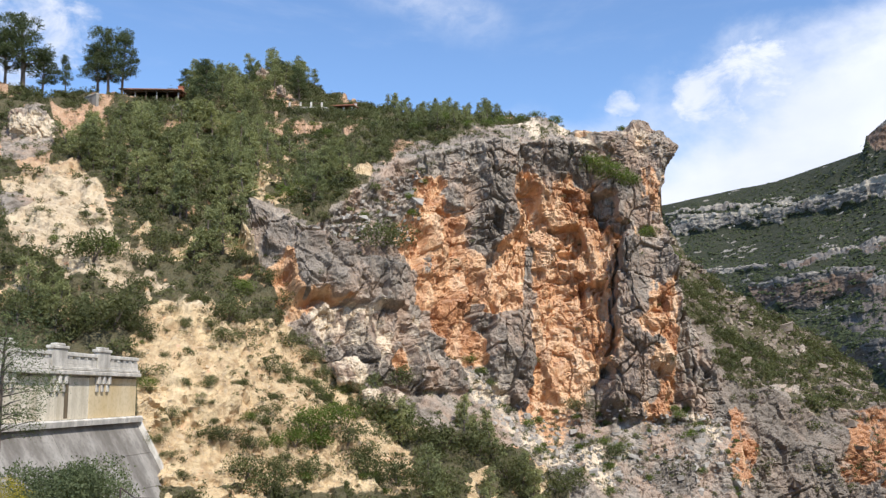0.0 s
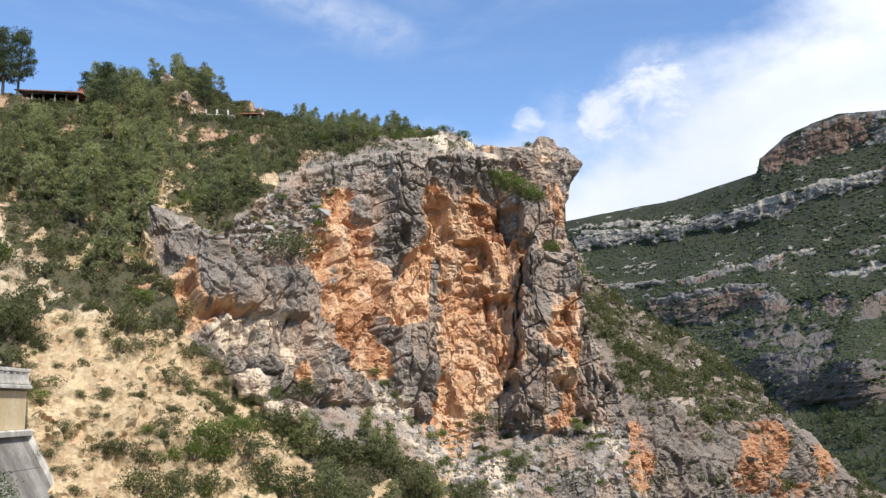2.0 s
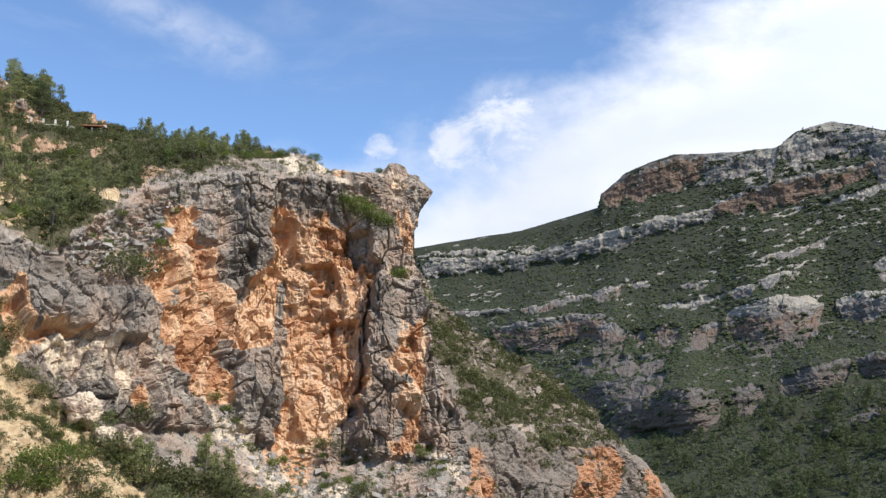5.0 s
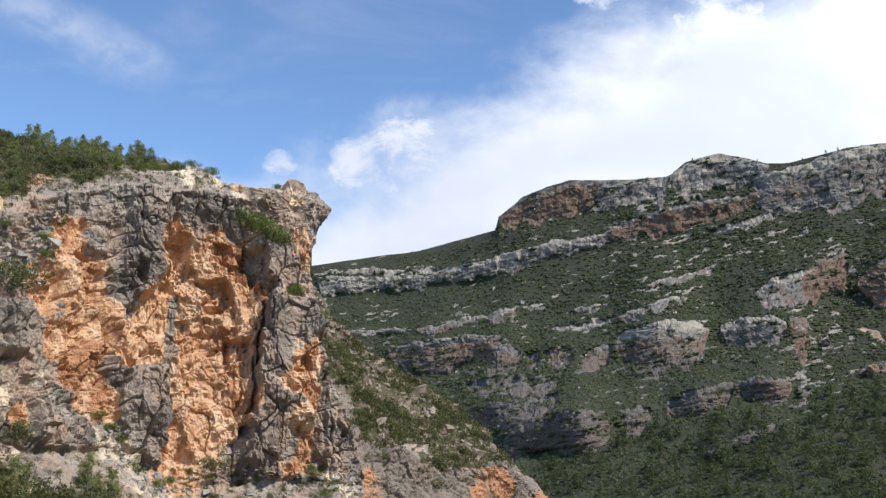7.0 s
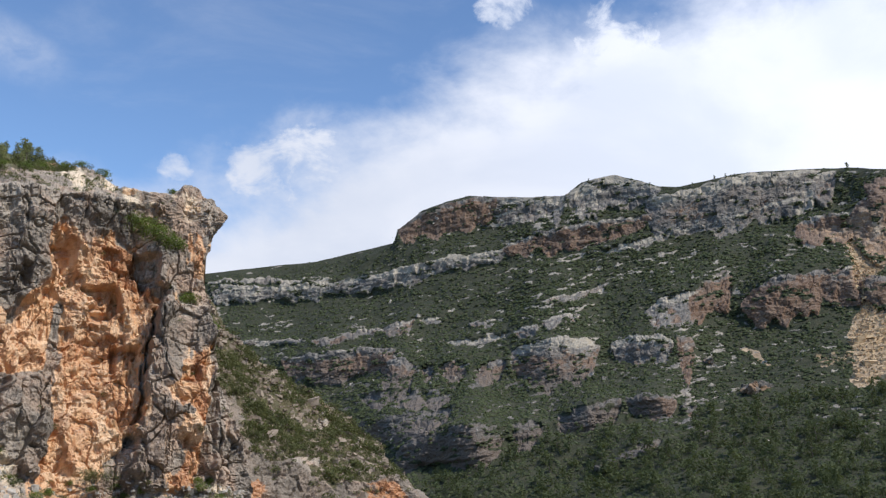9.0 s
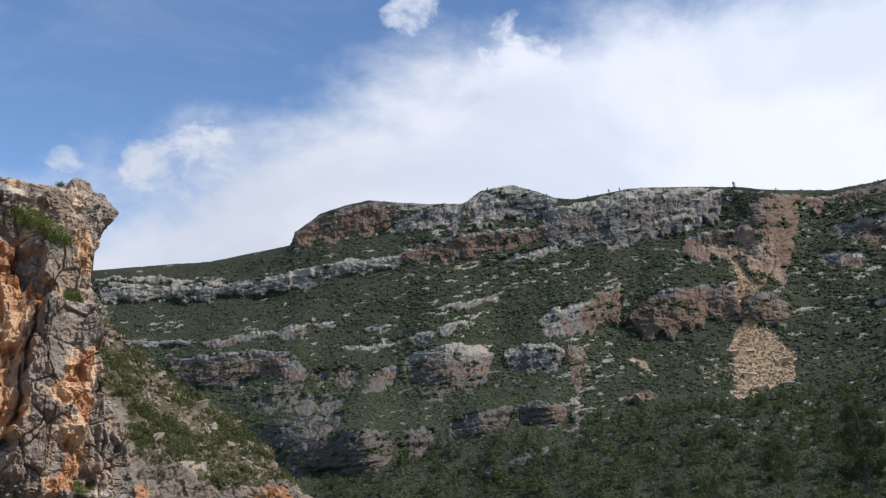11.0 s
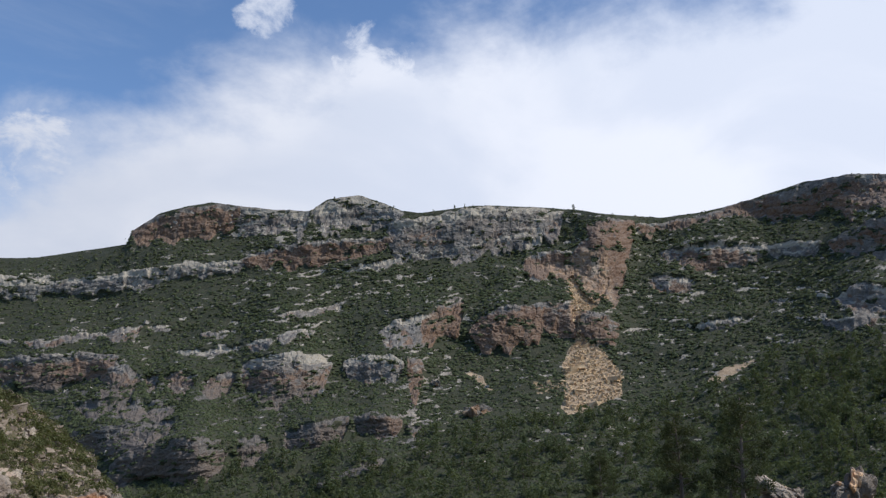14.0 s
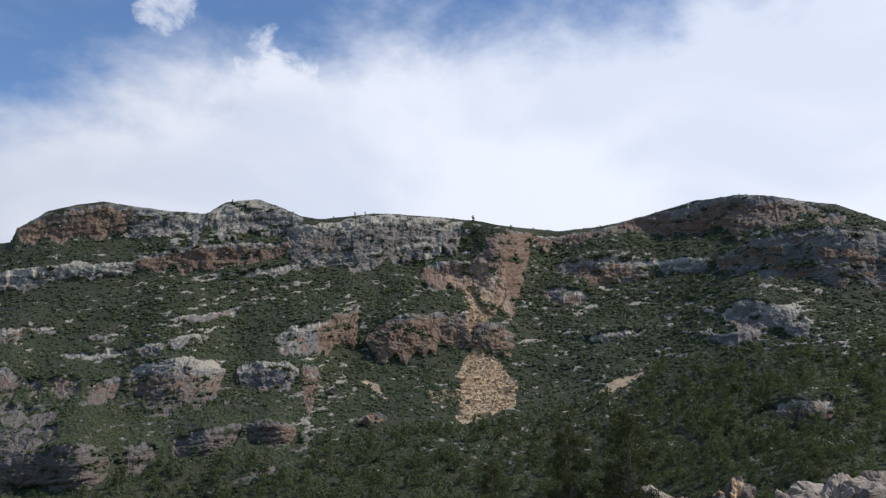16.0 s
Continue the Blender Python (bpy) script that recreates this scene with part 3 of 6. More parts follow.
SANDS.append([(-43.7, 14.2), (-39.4, 15.5), (-35.0, 12.9), (-29.8, 10.2), (-24.6, 9.3), (-15.8, 1.5), (-8.9, -2.8), (-5.4, -7.9), (-2.0, -14.8), (-46.6, -14.3), (-47.9, 12.9)])
SANDS.append([(-70.5, 34.1), (-62.5, 35.8), (-53.7, 32.5), (-51.1, 23.9), (-47.4, 20.2), (-40.2, 15.7), (-48.2, 17.6), (-58.9, 17.7), (-68.1, 24)])
SANDS.append([(-63.4, 46.1), (-54.7, 44.6), (-52.2, 39), (-60.9, 41.4)])
SANDS.append([(-28.3, 43), (-20.2, 42.7), (-19.2, 40.1), (-27.4, 40.6)])
SANDS.append([(-31.7, 29.1), (-23.6, 32.3), (-20, 29.9), (-29.8, 27.7)])
SANDS.append([(-49.9, 38.5), (-47.6, 35.7), (-49.8, 34.8)])
CHALKS = []
CHALKS.append([(-70.5, 34.1), (-62.5, 35.8), (-53.7, 32.5), (-51.1, 23.9), (-47.4, 20.2), (-40.2, 15.7), (-48.2, 17.6), (-58.9, 17.7), (-68.1, 24)])
CHALKS.append([(-61.3, 24.3), (-56.3, 27.0), (-48.4, 24.3), (-40.4, 18.1), (-32.5, 14.6), (-40.2, 12.9), (-50.6, 16.4), (-60.8, 16.4)])
# how far outlines stand out of (+) or back from (-) the wall, in metres, and how soft their rims are
RELIEF = []
RELIEF.append(([(5.8, 18.9), (8.6, 22.5), (12.7, 26.6), (11.6, 33.4), (13.3, 35.7), (16.0, 32.1), (17.7, 30.2), (20.1, 35.8), (21.9, 32.5), (24.6, 33.0), (25.4, 28.4), (27.0, 26.1), (29.2, 25.2), (27.7, 23.4), (26.8, 20.7), (26.5, 9.1), (26.1, 4.7), (24.7, 1.2), (22.0, -0.1), (20.6, -3.5), (17.0, -8.2), (12.7, -4.7), (12.6, 0.4), (14.4, 2.1), (14.5, 9.1), (13.0, 12.7), (7.7, 11.8), (5.5, 12.7)], -1.1, 0.9))
RELIEF.append(([(-3.9, 34.3), (-1.2, 34.5), (-0.1, 29.7), (3.8, 27.0), (5.1, 20.7), (5.5, 12.7), (5.4, 7.4), (7.6, 5.7), (5.4, 3.5), (-0.3, 5.7), (-1.1, 11.0), (-4.7, 16.3), (-5.6, 20.7), (-8.3, 26.1), (-4.7, 27.9), (-3.1, 29.7)], -0.8, 1.0))
RELIEF.append(([(27.7, 22.7), (31.2, 24.5), (35.5, 23.2), (36.6, 17.9), (36.2, 9.0), (34.8, 0.3), (34.0, -4.1), (29.3, -6.2), (25.7, -8.3), (25.0, -4.8), (25.3, 0.3), (26.4, 5.5), (26.6, 12.6), (27.2, 18.0)], 2.0, 0.5))
RELIEF.append(([(0.2, 36.2), (11.5, 36.2), (13.3, 33.4), (12.7, 26.8), (8.6, 23.2), (5.8, 19.6), (4.6, 24.3), (3.5, 27.9), (0.8, 29.7)], 1.1, 0.4))
RELIEF.append(([(6.8, 11.4), (13.0, 12.5), (14.5, 8.7), (14.2, 1.3), (12.6, -2.6), (8.4, 0.5), (6.5, 5.7)], 1.3, 0.35))
RELIEF.append(([(-33.4, 27.0), (-27.3, 29.0), (-24.2, 26.6), (-22.3, 23.4), (-15.3, 22.5), (-12.2, 19.8), (-8.6, 18.0), (-8.0, 12.7), (-11.6, 12.1), (-16.0, 13.9), (-23.9, 14.4), (-24.8, 18.1), (-29.2, 19.0), (-31.5, 22.5)], 2.6, 0.5))
RELIEF.append(([(-23.8, 12.8), (-16.0, 13.5), (-9.0, 11.2), (-9.0, 5.8), (-9.8, 2.3), (-12.4, 1.5), (-17.7, 7.4)], 0.7, 0.4))
RELIEF.append(([(-6.8, 12.7), (-3.8, 9.2), (-0.3, 5.7), (2.8, 2.2), (3.9, -7.6), (-0.3, -7.6), (-3.7, -1.2), (-5.5, 1.4), (-7.3, 7.5)], 2.2, 0.5))
RELIEF.append(([(-3.7, 0.6), (-5.5, 12.7), (-8.2, 18.0), (-10.0, 19.8), (-12.6, 19.8), (-9.0, 9.2), (-7.2, 1.4)], 0.8, 0.5))
RELIEF.append(([(2.9, 27.5), (4.6, 24.3), (5.9, 19.8), (5.7, 12.7), (4.8, 12.7), (3.7, 20.7)], 0.8, 0.3))
RELIEF.append(([(17.6, 25.9), (21.7, 25.9), (22.1, 22.0), (19.8, 21.1), (18.1, 23.4)], -2.4, 0.4))
RELIEF.append(([(23.9, 31.4), (27.3, 31.4), (27.4, 27.0), (25.8, 25.7), (24.0, 28.4)], -3.0, 0.4))
RELIEF.append(([(27.2, 27.5), (29.4, 26.1), (28.4, 24.3), (26.7, 25.2)], -1.8, 0.35))
RELIEF.append(([(21.5, 17.1), (25.1, 17.1), (25.0, 13.9), (21.9, 13.7)], -1.6, 0.4))
RELIEF.append(([(12.7, 39.5), (14.2, 36.2), (13.4, 33.9), (12.2, 36.2)], -1.5, 0.35))
RELIEF.append(([(7.6, 28.4), (9.2, 28.4), (8.8, 25.0), (7.8, 25.7)], -1.4, 0.3))
RELIEF.append(([(18.2, 28.7), (21.8, 28.2), (21.4, 31.6), (19.6, 31.6)], -1.5, 0.4))
RELIEF.append(([(17.5, 18.0), (22.0, 18.4), (22.3, 10.8), (17.4, 10.0)], -0.8, 0.5))
RELIEF.append(([(5.3, 14.0), (7.3, 14.0), (7.5, 9.6), (5.5, 9.3)], 1.0, 0.3))
RELIEF.append(([(26.9, 23.4), (27.6, 23.4), (26.9, 12.6), (26.4, 5.5), (25.8, 5.6), (26.3, 12.6)], -2.0, 0.25))
RELIEF.append(([(4.6, 18.9), (5.3, 18.9), (5.3, 9.2), (4.7, 9.2)], -1.4, 0.2))
RELIEF.append(([(14.2, 9.1), (14.9, 9.1), (14.7, 1.3), (14.2, 1.3)], -0.8, 0.2))
RELIEF.append(([(-3.8, 27.5), (-3.1, 27.5), (-1.2, 20.7), (-4.7, 21.6)], -1.0, 0.4))
RELIEF.append(([(-0.3, 20.7), (1.1, 18.0), (0.8, 12.7), (-0.3, 14.5)], -1.0, 0.3))
RELIEF.append(([(36.3, 20.6), (37.6, 20.6), (37.7, -5.0), (35.1, -3.2)], -1.0, 0.3))
RELIEF.append(([(39.8, 12.5), (40.5, 12.5), (40.5, -1.5), (39.4, 0.2)], -0.9, 0.25))


def terrace(f, levels, edge=0.2):
    """A field cut into steps with sharp risers."""
    g = f * levels
    k = np.floor(g)
    return (k + ss(g - k, 0.5 - edge, 0.5 + edge)) / levels


def rocky(p, big):
    """Weathered limestone: spalled plates, open upright joints, broken beds, blocks and chips. Metres outward."""
    w = p + np.stack([fbm(p, 4 * big, 3, 101), fbm(p, 4 * big, 3, 103), fbm(p, 4 * big, 3, 107)], -1) * 0.5 * big
    f = fbm(w, (5.0 * big, 5.0 * big, 8.5 * big), 4, 5)
    h = 1.0 * big * f + 0.9 * big * terrace(f, 3.2)
    upright = np.abs(vnoise(w * (1, 1, 0.2), 2.1 * big, 61))
    h -= 0.7 * big * (1 - ss(upright, 0.0, 0.06)) * ss(f, -0.3, 0.3)
    bed = np.abs(vnoise(w * (0.16, 0.16, 1.0), 1.25 * big, 31))
    h -= 0.35 * big * (1 - ss(bed, 0.0, 0.10)) * ss(-f, -0.2, 0.3)
    joint1, who1, lean1 = cells(w, (3.6 * big, 3.6 * big, 6.0 * big), 3)
    h += 0.8 * big * (who1 - 0.5) + 1.7 * big * lean1 - 0.6 * big * (1 - ss(joint1, 0.0, 0.06))
    joint2, who2, lean2 = cells(w + 3.3, (1.25 * big, 1.25 * big, 1.7 * big), 8)
    h += 0.3 * big * (who2 - 0.5) + 0.45 * big * lean2 - 0.16 * big * (1 - ss(joint2, 0.0, 0.10))
    joint3, who3, lean3 = cells(w + 9.1, (0.5 * big, 0.5 * big, 0.46 * big), 21)
    h += 0.10 * big * (who3 - 0.5) + 0.20 * big * lean3
    return h + 0.10 * big * fbm(p, 0.7 * big, 2, 44)


def bedded(p, big):
    """Thin beds with ragged lips, proud and set back by turns. Metres outward."""
    w = p + np.stack([vnoise(p, 2.5 * big, 111), vnoise(p, 2.5 * big, 113), 0.5 * vnoise(p, 2.5 * big, 117)], -1) * 0.6 * big
    joint, who, lean = cells(w * (0.5, 0.5, 1.0), (0.9 * big, 0.9 * big, 0.62 * big), 51)
    return 0.9 * big * (who - 0.5) - 0.3 * big * (1 - ss(joint, 0.0, 0.12)) + 0.5 * big * lean


def near_relief(guides, edge, left, cols, rows, extra, right_back):
    """A hillside lofted over its guide lines. Returns the points (rows, cols, 3) and their places on the wall."""
    u = np.interp(np.linspace(0, 1, cols), (0, right_back, 1), (0, 0.46, 1)) if right_back else np.linspace(0, 1, cols)
    v = np.linspace(0, 1, rows)
    foot = guides[0]
    x = np.tile(left + u * (edge[len(edge) // 2][0] - left), (rows, 1))
    for _ in range(6):
        top, bot = line(guides[-1], x[-1]), line(foot, x[0])
        z = bot[None, :] + v[:, None] * (top - bot)[None, :]
        ea = np.array(sorted((q[1], q[0]) for q in edge))
        xr = np.interp(z, ea[:, 0], ea[:, 1])
        x = left + u[None, :] * (xr - left)
    zs = np.stack([line(g, x.ravel(), 1).reshape(x.shape) for g in guides])
    ds = np.stack([line(g, x.ravel(), 2).reshape(x.shape) for g in guides])
    dist = ds[0].copy()
    for k in range(len(guides) - 1):
        t = np.clip((z - zs[k]) / np.maximum(zs[k + 1] - zs[k], 0.05), 0, 1)
        dist = np.where(z >= zs[k], ds[k] + t * (ds[k + 1] - ds[k]), dist)
    return x, z, blur(dist, extra)


def close_back(p, back, drop):
    """Adds rows behind the crest and a skirt below the foot, so that the landform is a body."""
    crest, foot = p[-1], p[0]
    rows = [p]
    for f, d in ((0.2, 0.02), (0.5, 0.1), (1.0, 0.35), (1.6, 1.0)):
        r = crest.copy()
        out = crest[:, :2] / np.linalg.norm(crest[:, :2], axis=1, keepdims=True)
        r[:, :2] += out * back * f
        r[:, 2] = crest[:, 2] * (1 - d) + drop * d
        rows.append(r[None])
    skirt = foot.copy()
    skirt[:, 2] = drop
    return np.concatenate([skirt[None]] + rows)


def landform(name, x, z, dist, masks, material, amp, back, drop, label, return_x=(), relief=()):
    p = np.stack([x * dist / WALL, dist, z * dist / WALL], -1)
    n = grid_normals(p)
    n *= np.sign(-(n * p).sum(2, keepdims=True))
    flat = p.reshape(-1, 3)
    rock = masks["rock"].ravel()
    h = np.zeros(len(flat))
    for poly, out, soft in relief:
        wob = 0.7 * fbm(flat, 2.2, 3, 71)
        h += out * ss(reach(poly, x.ravel() + wob, z.ravel() + 0.7 * vnoise(flat, 1.7, 12)), -soft, soft)
    ochre = masks["ochre"].ravel()
    tame = 1 - 0.5 * ochre
    flutes = 0.30 * fbm(flat, (1.5, 1.5, 6.0), 4, 83) - 1.0 * ss(vnoise(flat, (2.3, 2.3, 2.8), 85), 0.30, 0.55) - 0.5 * ss(vnoise(flat, (0.9, 0.9, 1.3), 86), 0.15, 0.4) - 0.22 * ss(vnoise(flat, (0.42, 0.42, 0.6), 87), 0.1, 0.4) + 0.8 * terrace(fbm(flat, (3.0, 3.0, 4.0), 3, 88), 4.0, 0.12)
    h += ochre * rock * flutes
    if "beds" in masks:
        h += masks["beds"].ravel() * rock * bedded(flat, 0.9)
    gully = np.abs(vnoise(flat, (2.2, 2.2, 10.0), 27)) + 0.5 * np.abs(vnoise(flat, (0.9, 0.9, 4.0), 28)) - 0.4
    h += rocky(flat, amp) * tame * (0.12 + 0.88 * rock) + (1 - rock) * (0.55 * fbm(flat, (2.6, 2.6, 6.0), 5, 9, 0.6) + 0.9 * fbm(flat, 14.0, 2, 19) + 0.25 * terrace(fbm(flat, (1.8, 1.8, 3.0), 3, 92), 4.0) + 0.9 * masks["bare"].ravel() * gully)
    flat_top = ss(n[..., 2].ravel(), 0.45, 0.75)
    h *= 1 - 0.7 * flat_top * rock
    p = p + n * h.reshape(x.shape)[..., None]
    full = close_back(p, back, drop)
    pad = {k: np.concatenate([m[:1], m] + [m[-1:]] * 4) for k, m in masks.items()}
    # the right-hand flank turns back into the hill
    if return_x:
        cols = [full]
        for away, inward in return_x:
            c = full[:, -1].copy()
            s = (np.hypot(c[:, 0], c[:, 1]) + away) / np.hypot(c[:, 0], c[:, 1])
            c[:, :2] *= s[:, None]
            c[:, 0] -= inward
            cols.append(c[:, None])
        full = np.concatenate(cols, 1)
        pad = {k: np.concatenate([m] + [m[:, -1:]] * len(return_x), 1) for k, m in pad.items()}
    me = mesh_from(name, full.reshape(-1, 3), sheet_faces(*full.shape[:2]), smooth=False)
    paint(me, **pad)
    me.materials.append(material)
    ob = tagged(new(name, me), label, "hill", kind="structure")
    return ob, p, n


rng = np.random.default_rng(7)

# near hill with the great cliff
x, z, dist = near_relief(HILL, HILL_EDGE, [(-99.2, 23.3)][0][0], 630, 440, 8, 0.24)
fx = np.stack([x.ravel(), np.zeros(x.size), z.ravel()], -1)
wx, wz = x + (0.9 * fbm(fx, 4.0, 3, 3)).reshape(x.shape), z + (0.9 * fbm(fx, 4.0, 3, 13)).reshape(x.shape)
rock = any_of(ROCKS, wx, wz, 0.9)
sand = any_of(SANDS, wx, wz, 1.2) * (1 - rock)
sand = np.maximum(sand, 0.75 * ss(fbm(fx, (5.0, 1, 3.2), 4, 91).reshape(x.shape), 0.30, 0.5))
rubble = ss(fbm(fx, (2.2, 1, 1.5), 4, 87).reshape(x.shape), 0.42, 0.62) * (1 - rock)
streaks = fbm(fx, (1.6, 1, 7.0), 4, 57).reshape(x.shape)
ochre = np.clip(1.25 * any_of(OCHRES, wx, wz, 1.5) - 1.0 * any_of(GREYS, wx, wz, 0.7) - 0.35 * ss(streaks, 0.35, 0.6) + 0.35 * ss(-streaks, 0.45, 0.7) * ss(wx, -12, 0) + 0.8 * (1 - rock), 0, 1)
pale = any_of(PALES, wx, wz, 1.0) * (0.42 + 0.3 * ss(fbm(fx, (2.8, 1, 3.4), 3, 58).reshape(x.shape), -0.4, 0.4))
stain = np.maximum(0.62 * any_of(STAINS, wx, wz, 1.4) * (1 - 0.6 * ochre), 0.35 * ss(fbm(fx, (3.0, 1, 8.0), 3, 79).reshape(x.shape), 0.1, 0.5) * rock * (1 - ochre) * (1 - pale))
near_masks = dict(rock=np.maximum(rock, 0.45 * rubble), ochre=ochre, pale=pale, stain=stain, rust=any_of(RUSTS, wx, wz, 1.2) * (0.4 + 0.6 * ss(streaks, -0.4, 0.2)), green=1 - sand, bare=sand, chalk=any_of(CHALKS, wx, wz, 3.0), earth=ss(z, 34, 39), beds=any_of(BEDS, wx, wz, 1.0))
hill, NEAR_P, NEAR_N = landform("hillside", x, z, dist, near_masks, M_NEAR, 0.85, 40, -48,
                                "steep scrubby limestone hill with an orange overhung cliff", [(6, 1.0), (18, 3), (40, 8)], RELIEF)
NEAR_X, NEAR_Z = x, z

# spur behind the cliff, falling into the gorge
SPUR = [
    [(27.8, -33.9, 132), (43.1, -30.8, 132), (65.7, -31, 136)] + [(74.6, -29.3, 138), (89.3, -32.9, 140)],
    [(28.8, -5.8, 146), (43.5, -5.9, 140), (52.9, -8.5, 141), (67.3, -9.5, 144)] + [(75, -15.1, 146), (89.7, -24.9, 146)],
    [(29.5, 11.6, 152), (39, 7.1, 149), (44.8, 1.8, 146), (50.8, 0, 146), (56.7, -3, 147), (67.9, -1.4, 150)] + [(75.2, -8.8, 151), (89.9, -19.4, 150)],
    [(30.2, 29.5, 176), (35.8, 25.3, 174), (39.6, 19.8, 172), (44.7, 15.8, 172), (54.1, 10.5, 171), (60.8, 6.4, 169), (65.8, 2.8, 167)] + [(66, 1.2, 165), (73.1, -4.9, 162), (80.4, -11.6, 160), (90, -18.4, 158)],
]
SPUR_EDGE = [(91, 29.7), (89.7, -0.5), (88, -37.3)]
x, z, dist = near_relief(SPUR, SPUR_EDGE, [(29.9, 22.2)][0][0], 260, 220, 4, 0)
fx = np.stack([x.ravel(), np.ones(x.size), z.ravel()], -1)
wx, wz = x + (1.0 * fbm(fx, 4.0, 3, 23)).reshape(x.shape), z + (1.0 * fbm(fx, 4.0, 3, 33)).reshape(x.shape)
blotch = fbm(fx, (2.2, 1, 1.4), 4, 77, 0.6).reshape(x.shape)
shelf = np.abs(vnoise(np.stack([x.ravel() * 0.12, x.ravel() * 0, z.ravel() + 0.25 * x.ravel()], -1) + 0.25 * fbm(fx, 2.0, 3, 66)[:, None], 1.5, 67)).reshape(x.shape)
foot = any_of([[(34.8, 11.5), (40, 9.7), (43.9, 1), (50.8, 0), (56.7, -3.4), (61.9, -3.5), (68, -1), (80.4, -9.6), (81.6, -34.3), (32.8, -33.9)]], wx, wz, 0.8)
rock = np.maximum(foot, 0.9 * (1 - ss(shelf, 0.10, 0.22)) * ss(blotch, -0.15, 0.25))
spur_ochre = any_of([[(43.2, -2.5), (46.9, -3.2), (48.6, -7.6), (47.5, -13.5), (44.5, -13.5), (42.5, -7.3)], [(62, -5), (64, -2.8), (66.9, -3.3), (69.2, -6), (68.3, -14.3), (60.1, -14.1)], [(73.1, -6.1), (76.1, -6.1), (78.6, -13.5), (73.7, -13.4)], [(66.6, -11.5), (73.4, -13.2), (72.4, -22.9), (65.7, -21.2)]], wx, wz, 0.8)
spur_masks = dict(rock=rock, ochre=spur_ochre * (0.5 + 0.4 * ss(blotch, -0.3, 0.3)) + 0.35 * (1 - foot) * ss(blotch, -0.1, 0.3),
                  pale=0.4 * (1 - foot) * ss(blotch, -0.2, 0.3), rust=0.8 * foot, stain=foot * (0.8 + 0.2 * ss(fbm(fx, (3.0, 1, 7.0), 3, 78).reshape(x.shape), -0.1, 0.3)) * (1 - 0.7 * spur_ochre), green=1.0 - 0.35 * ss(blotch, -0.1, 0.3), bare=0 * rock, beds=0.8 * (1 - foot))
spur, SPUR_P, SPUR_N = landform("spur", x, z, dist, spur_masks, M_NEAR, 0.8, 30, -48, "stony scrub spur with grey and orange rock at its foot", [(8, 0), (25, 0), (60, 0)])
SPUR_X, SPUR_Z = x, z

# far mountain: bearing and height in degrees seen from the road
SKYLINE = [(11.97, 10.53), (16.17, 11.22), (19.49, 11.67), (22.19, 12.34), (24.17, 12.85), (24.37, 13.62), (25.77, 14.75), (27.33, 15.36), (28.73, 15.7), (30.81, 15.61), (32.55, 15.55), (34.61, 15.63), (35.66, 16.36), (37.55, 16.74), (39.06, 16.37), (40.21, 15.91), (41.36, 15.81), (42.68, 16.02), (44.64, 16.35)] + [(46.23, 16.37), (48.27, 16.25), (50.63, 16.03), (53.26, 15.74), (55.83, 15.46)] + [(56.09, 15.44), (58.48, 15.67), (60.19, 15.99), (61.88, 16.43), (64.22, 16.95), (66.51, 17.17), (67.79, 17.15), (69.65, 16.75), (72.05, 16.18), (74.55, 15.02), (78.06, 13.3), (85.24, 10.84)]
# rock steps: (bearing, top of the step, its height), how pale, how brown, and whether unbroken
LEDGES = []
LEDGES.append(([(13.34, 10.31, 1.28), (14.91, 10.11, 1.01), (16.55, 10.08, 0.84), (18.2, 10.23, 0.94), (19.53, 10.54, 1.08), (20.88, 10.57, 0.94), (22.23, 10.84, 0.94), (23.58, 11.13, 1.08), (24.95, 11.55, 1.21), (26.31, 11.83, 1.01), (27.69, 12.17, 0.94), (29.41, 12.37, 0.84), (31.13, 12.69, 0.81)], 0.9, 0.05, 0))
LEDGES.append(([(30.78, 12.66, 0.74), (32.51, 13.38, 1.34), (34.57, 13.8, 1.55), (36.27, 14.01, 1.68), (37.96, 14.21, 1.28), (39.63, 14.3, 1.14)], 0.3, 0.75, 1))
LEDGES.append(([(13.59, 10.32, 0.27), (16.53, 10.54, 0.34), (20.87, 10.81, 0.27)], 0.9, 0, 0))
LEDGES.append(([(24.33, 13.89, 1.08), (24.91, 14.3, 1.51), (26.29, 14.85, 1.85), (27.68, 15.36, 1.85), (29.42, 15.76, 2.02), (30.47, 15.72, 1.85)], 0.25, 0.75, 1))
LEDGES.append(([(30.12, 15.72, 1.85), (31.16, 15.71, 1.85), (32.89, 15.77, 1.68), (34.61, 15.66, 1.85)], 0.65, 0.1, 0))
LEDGES.append(([(34.72, 15.76, 1.68), (35.66, 16.29, 2.02), (36.7, 16.68, 2.08), (37.72, 16.77, 1.85), (39.05, 16.24, 1.41), (40.36, 15.74, 0.61)], 0.7, 0.05, 0))
LEDGES.append(([(39.34, 15.24, 2.02), (40.68, 15.39, 2.62), (42.34, 15.71, 2.86), (43.99, 16.14, 3.36), (45.6, 16.33, 3.03), (47.17, 16.29, 2.52), (48.7, 16.17, 2.19), (50.2, 15.95, 1.68)], 0.5, 0.15, 1))
LEDGES.append(([(40.9, 13.25, 0.4), (42.22, 13.51, 0.47), (44.17, 13.87, 0.47), (46.09, 14.38, 0.47), (48.59, 14.79, 0.4)], 0.9, 0, 0))
LEDGES.append(([(36.55, 12.21, 0.34), (37.9, 12.53, 0.5), (39.57, 12.92, 0.44), (40.9, 13.16, 0.27)], 0.95, 0, 0))
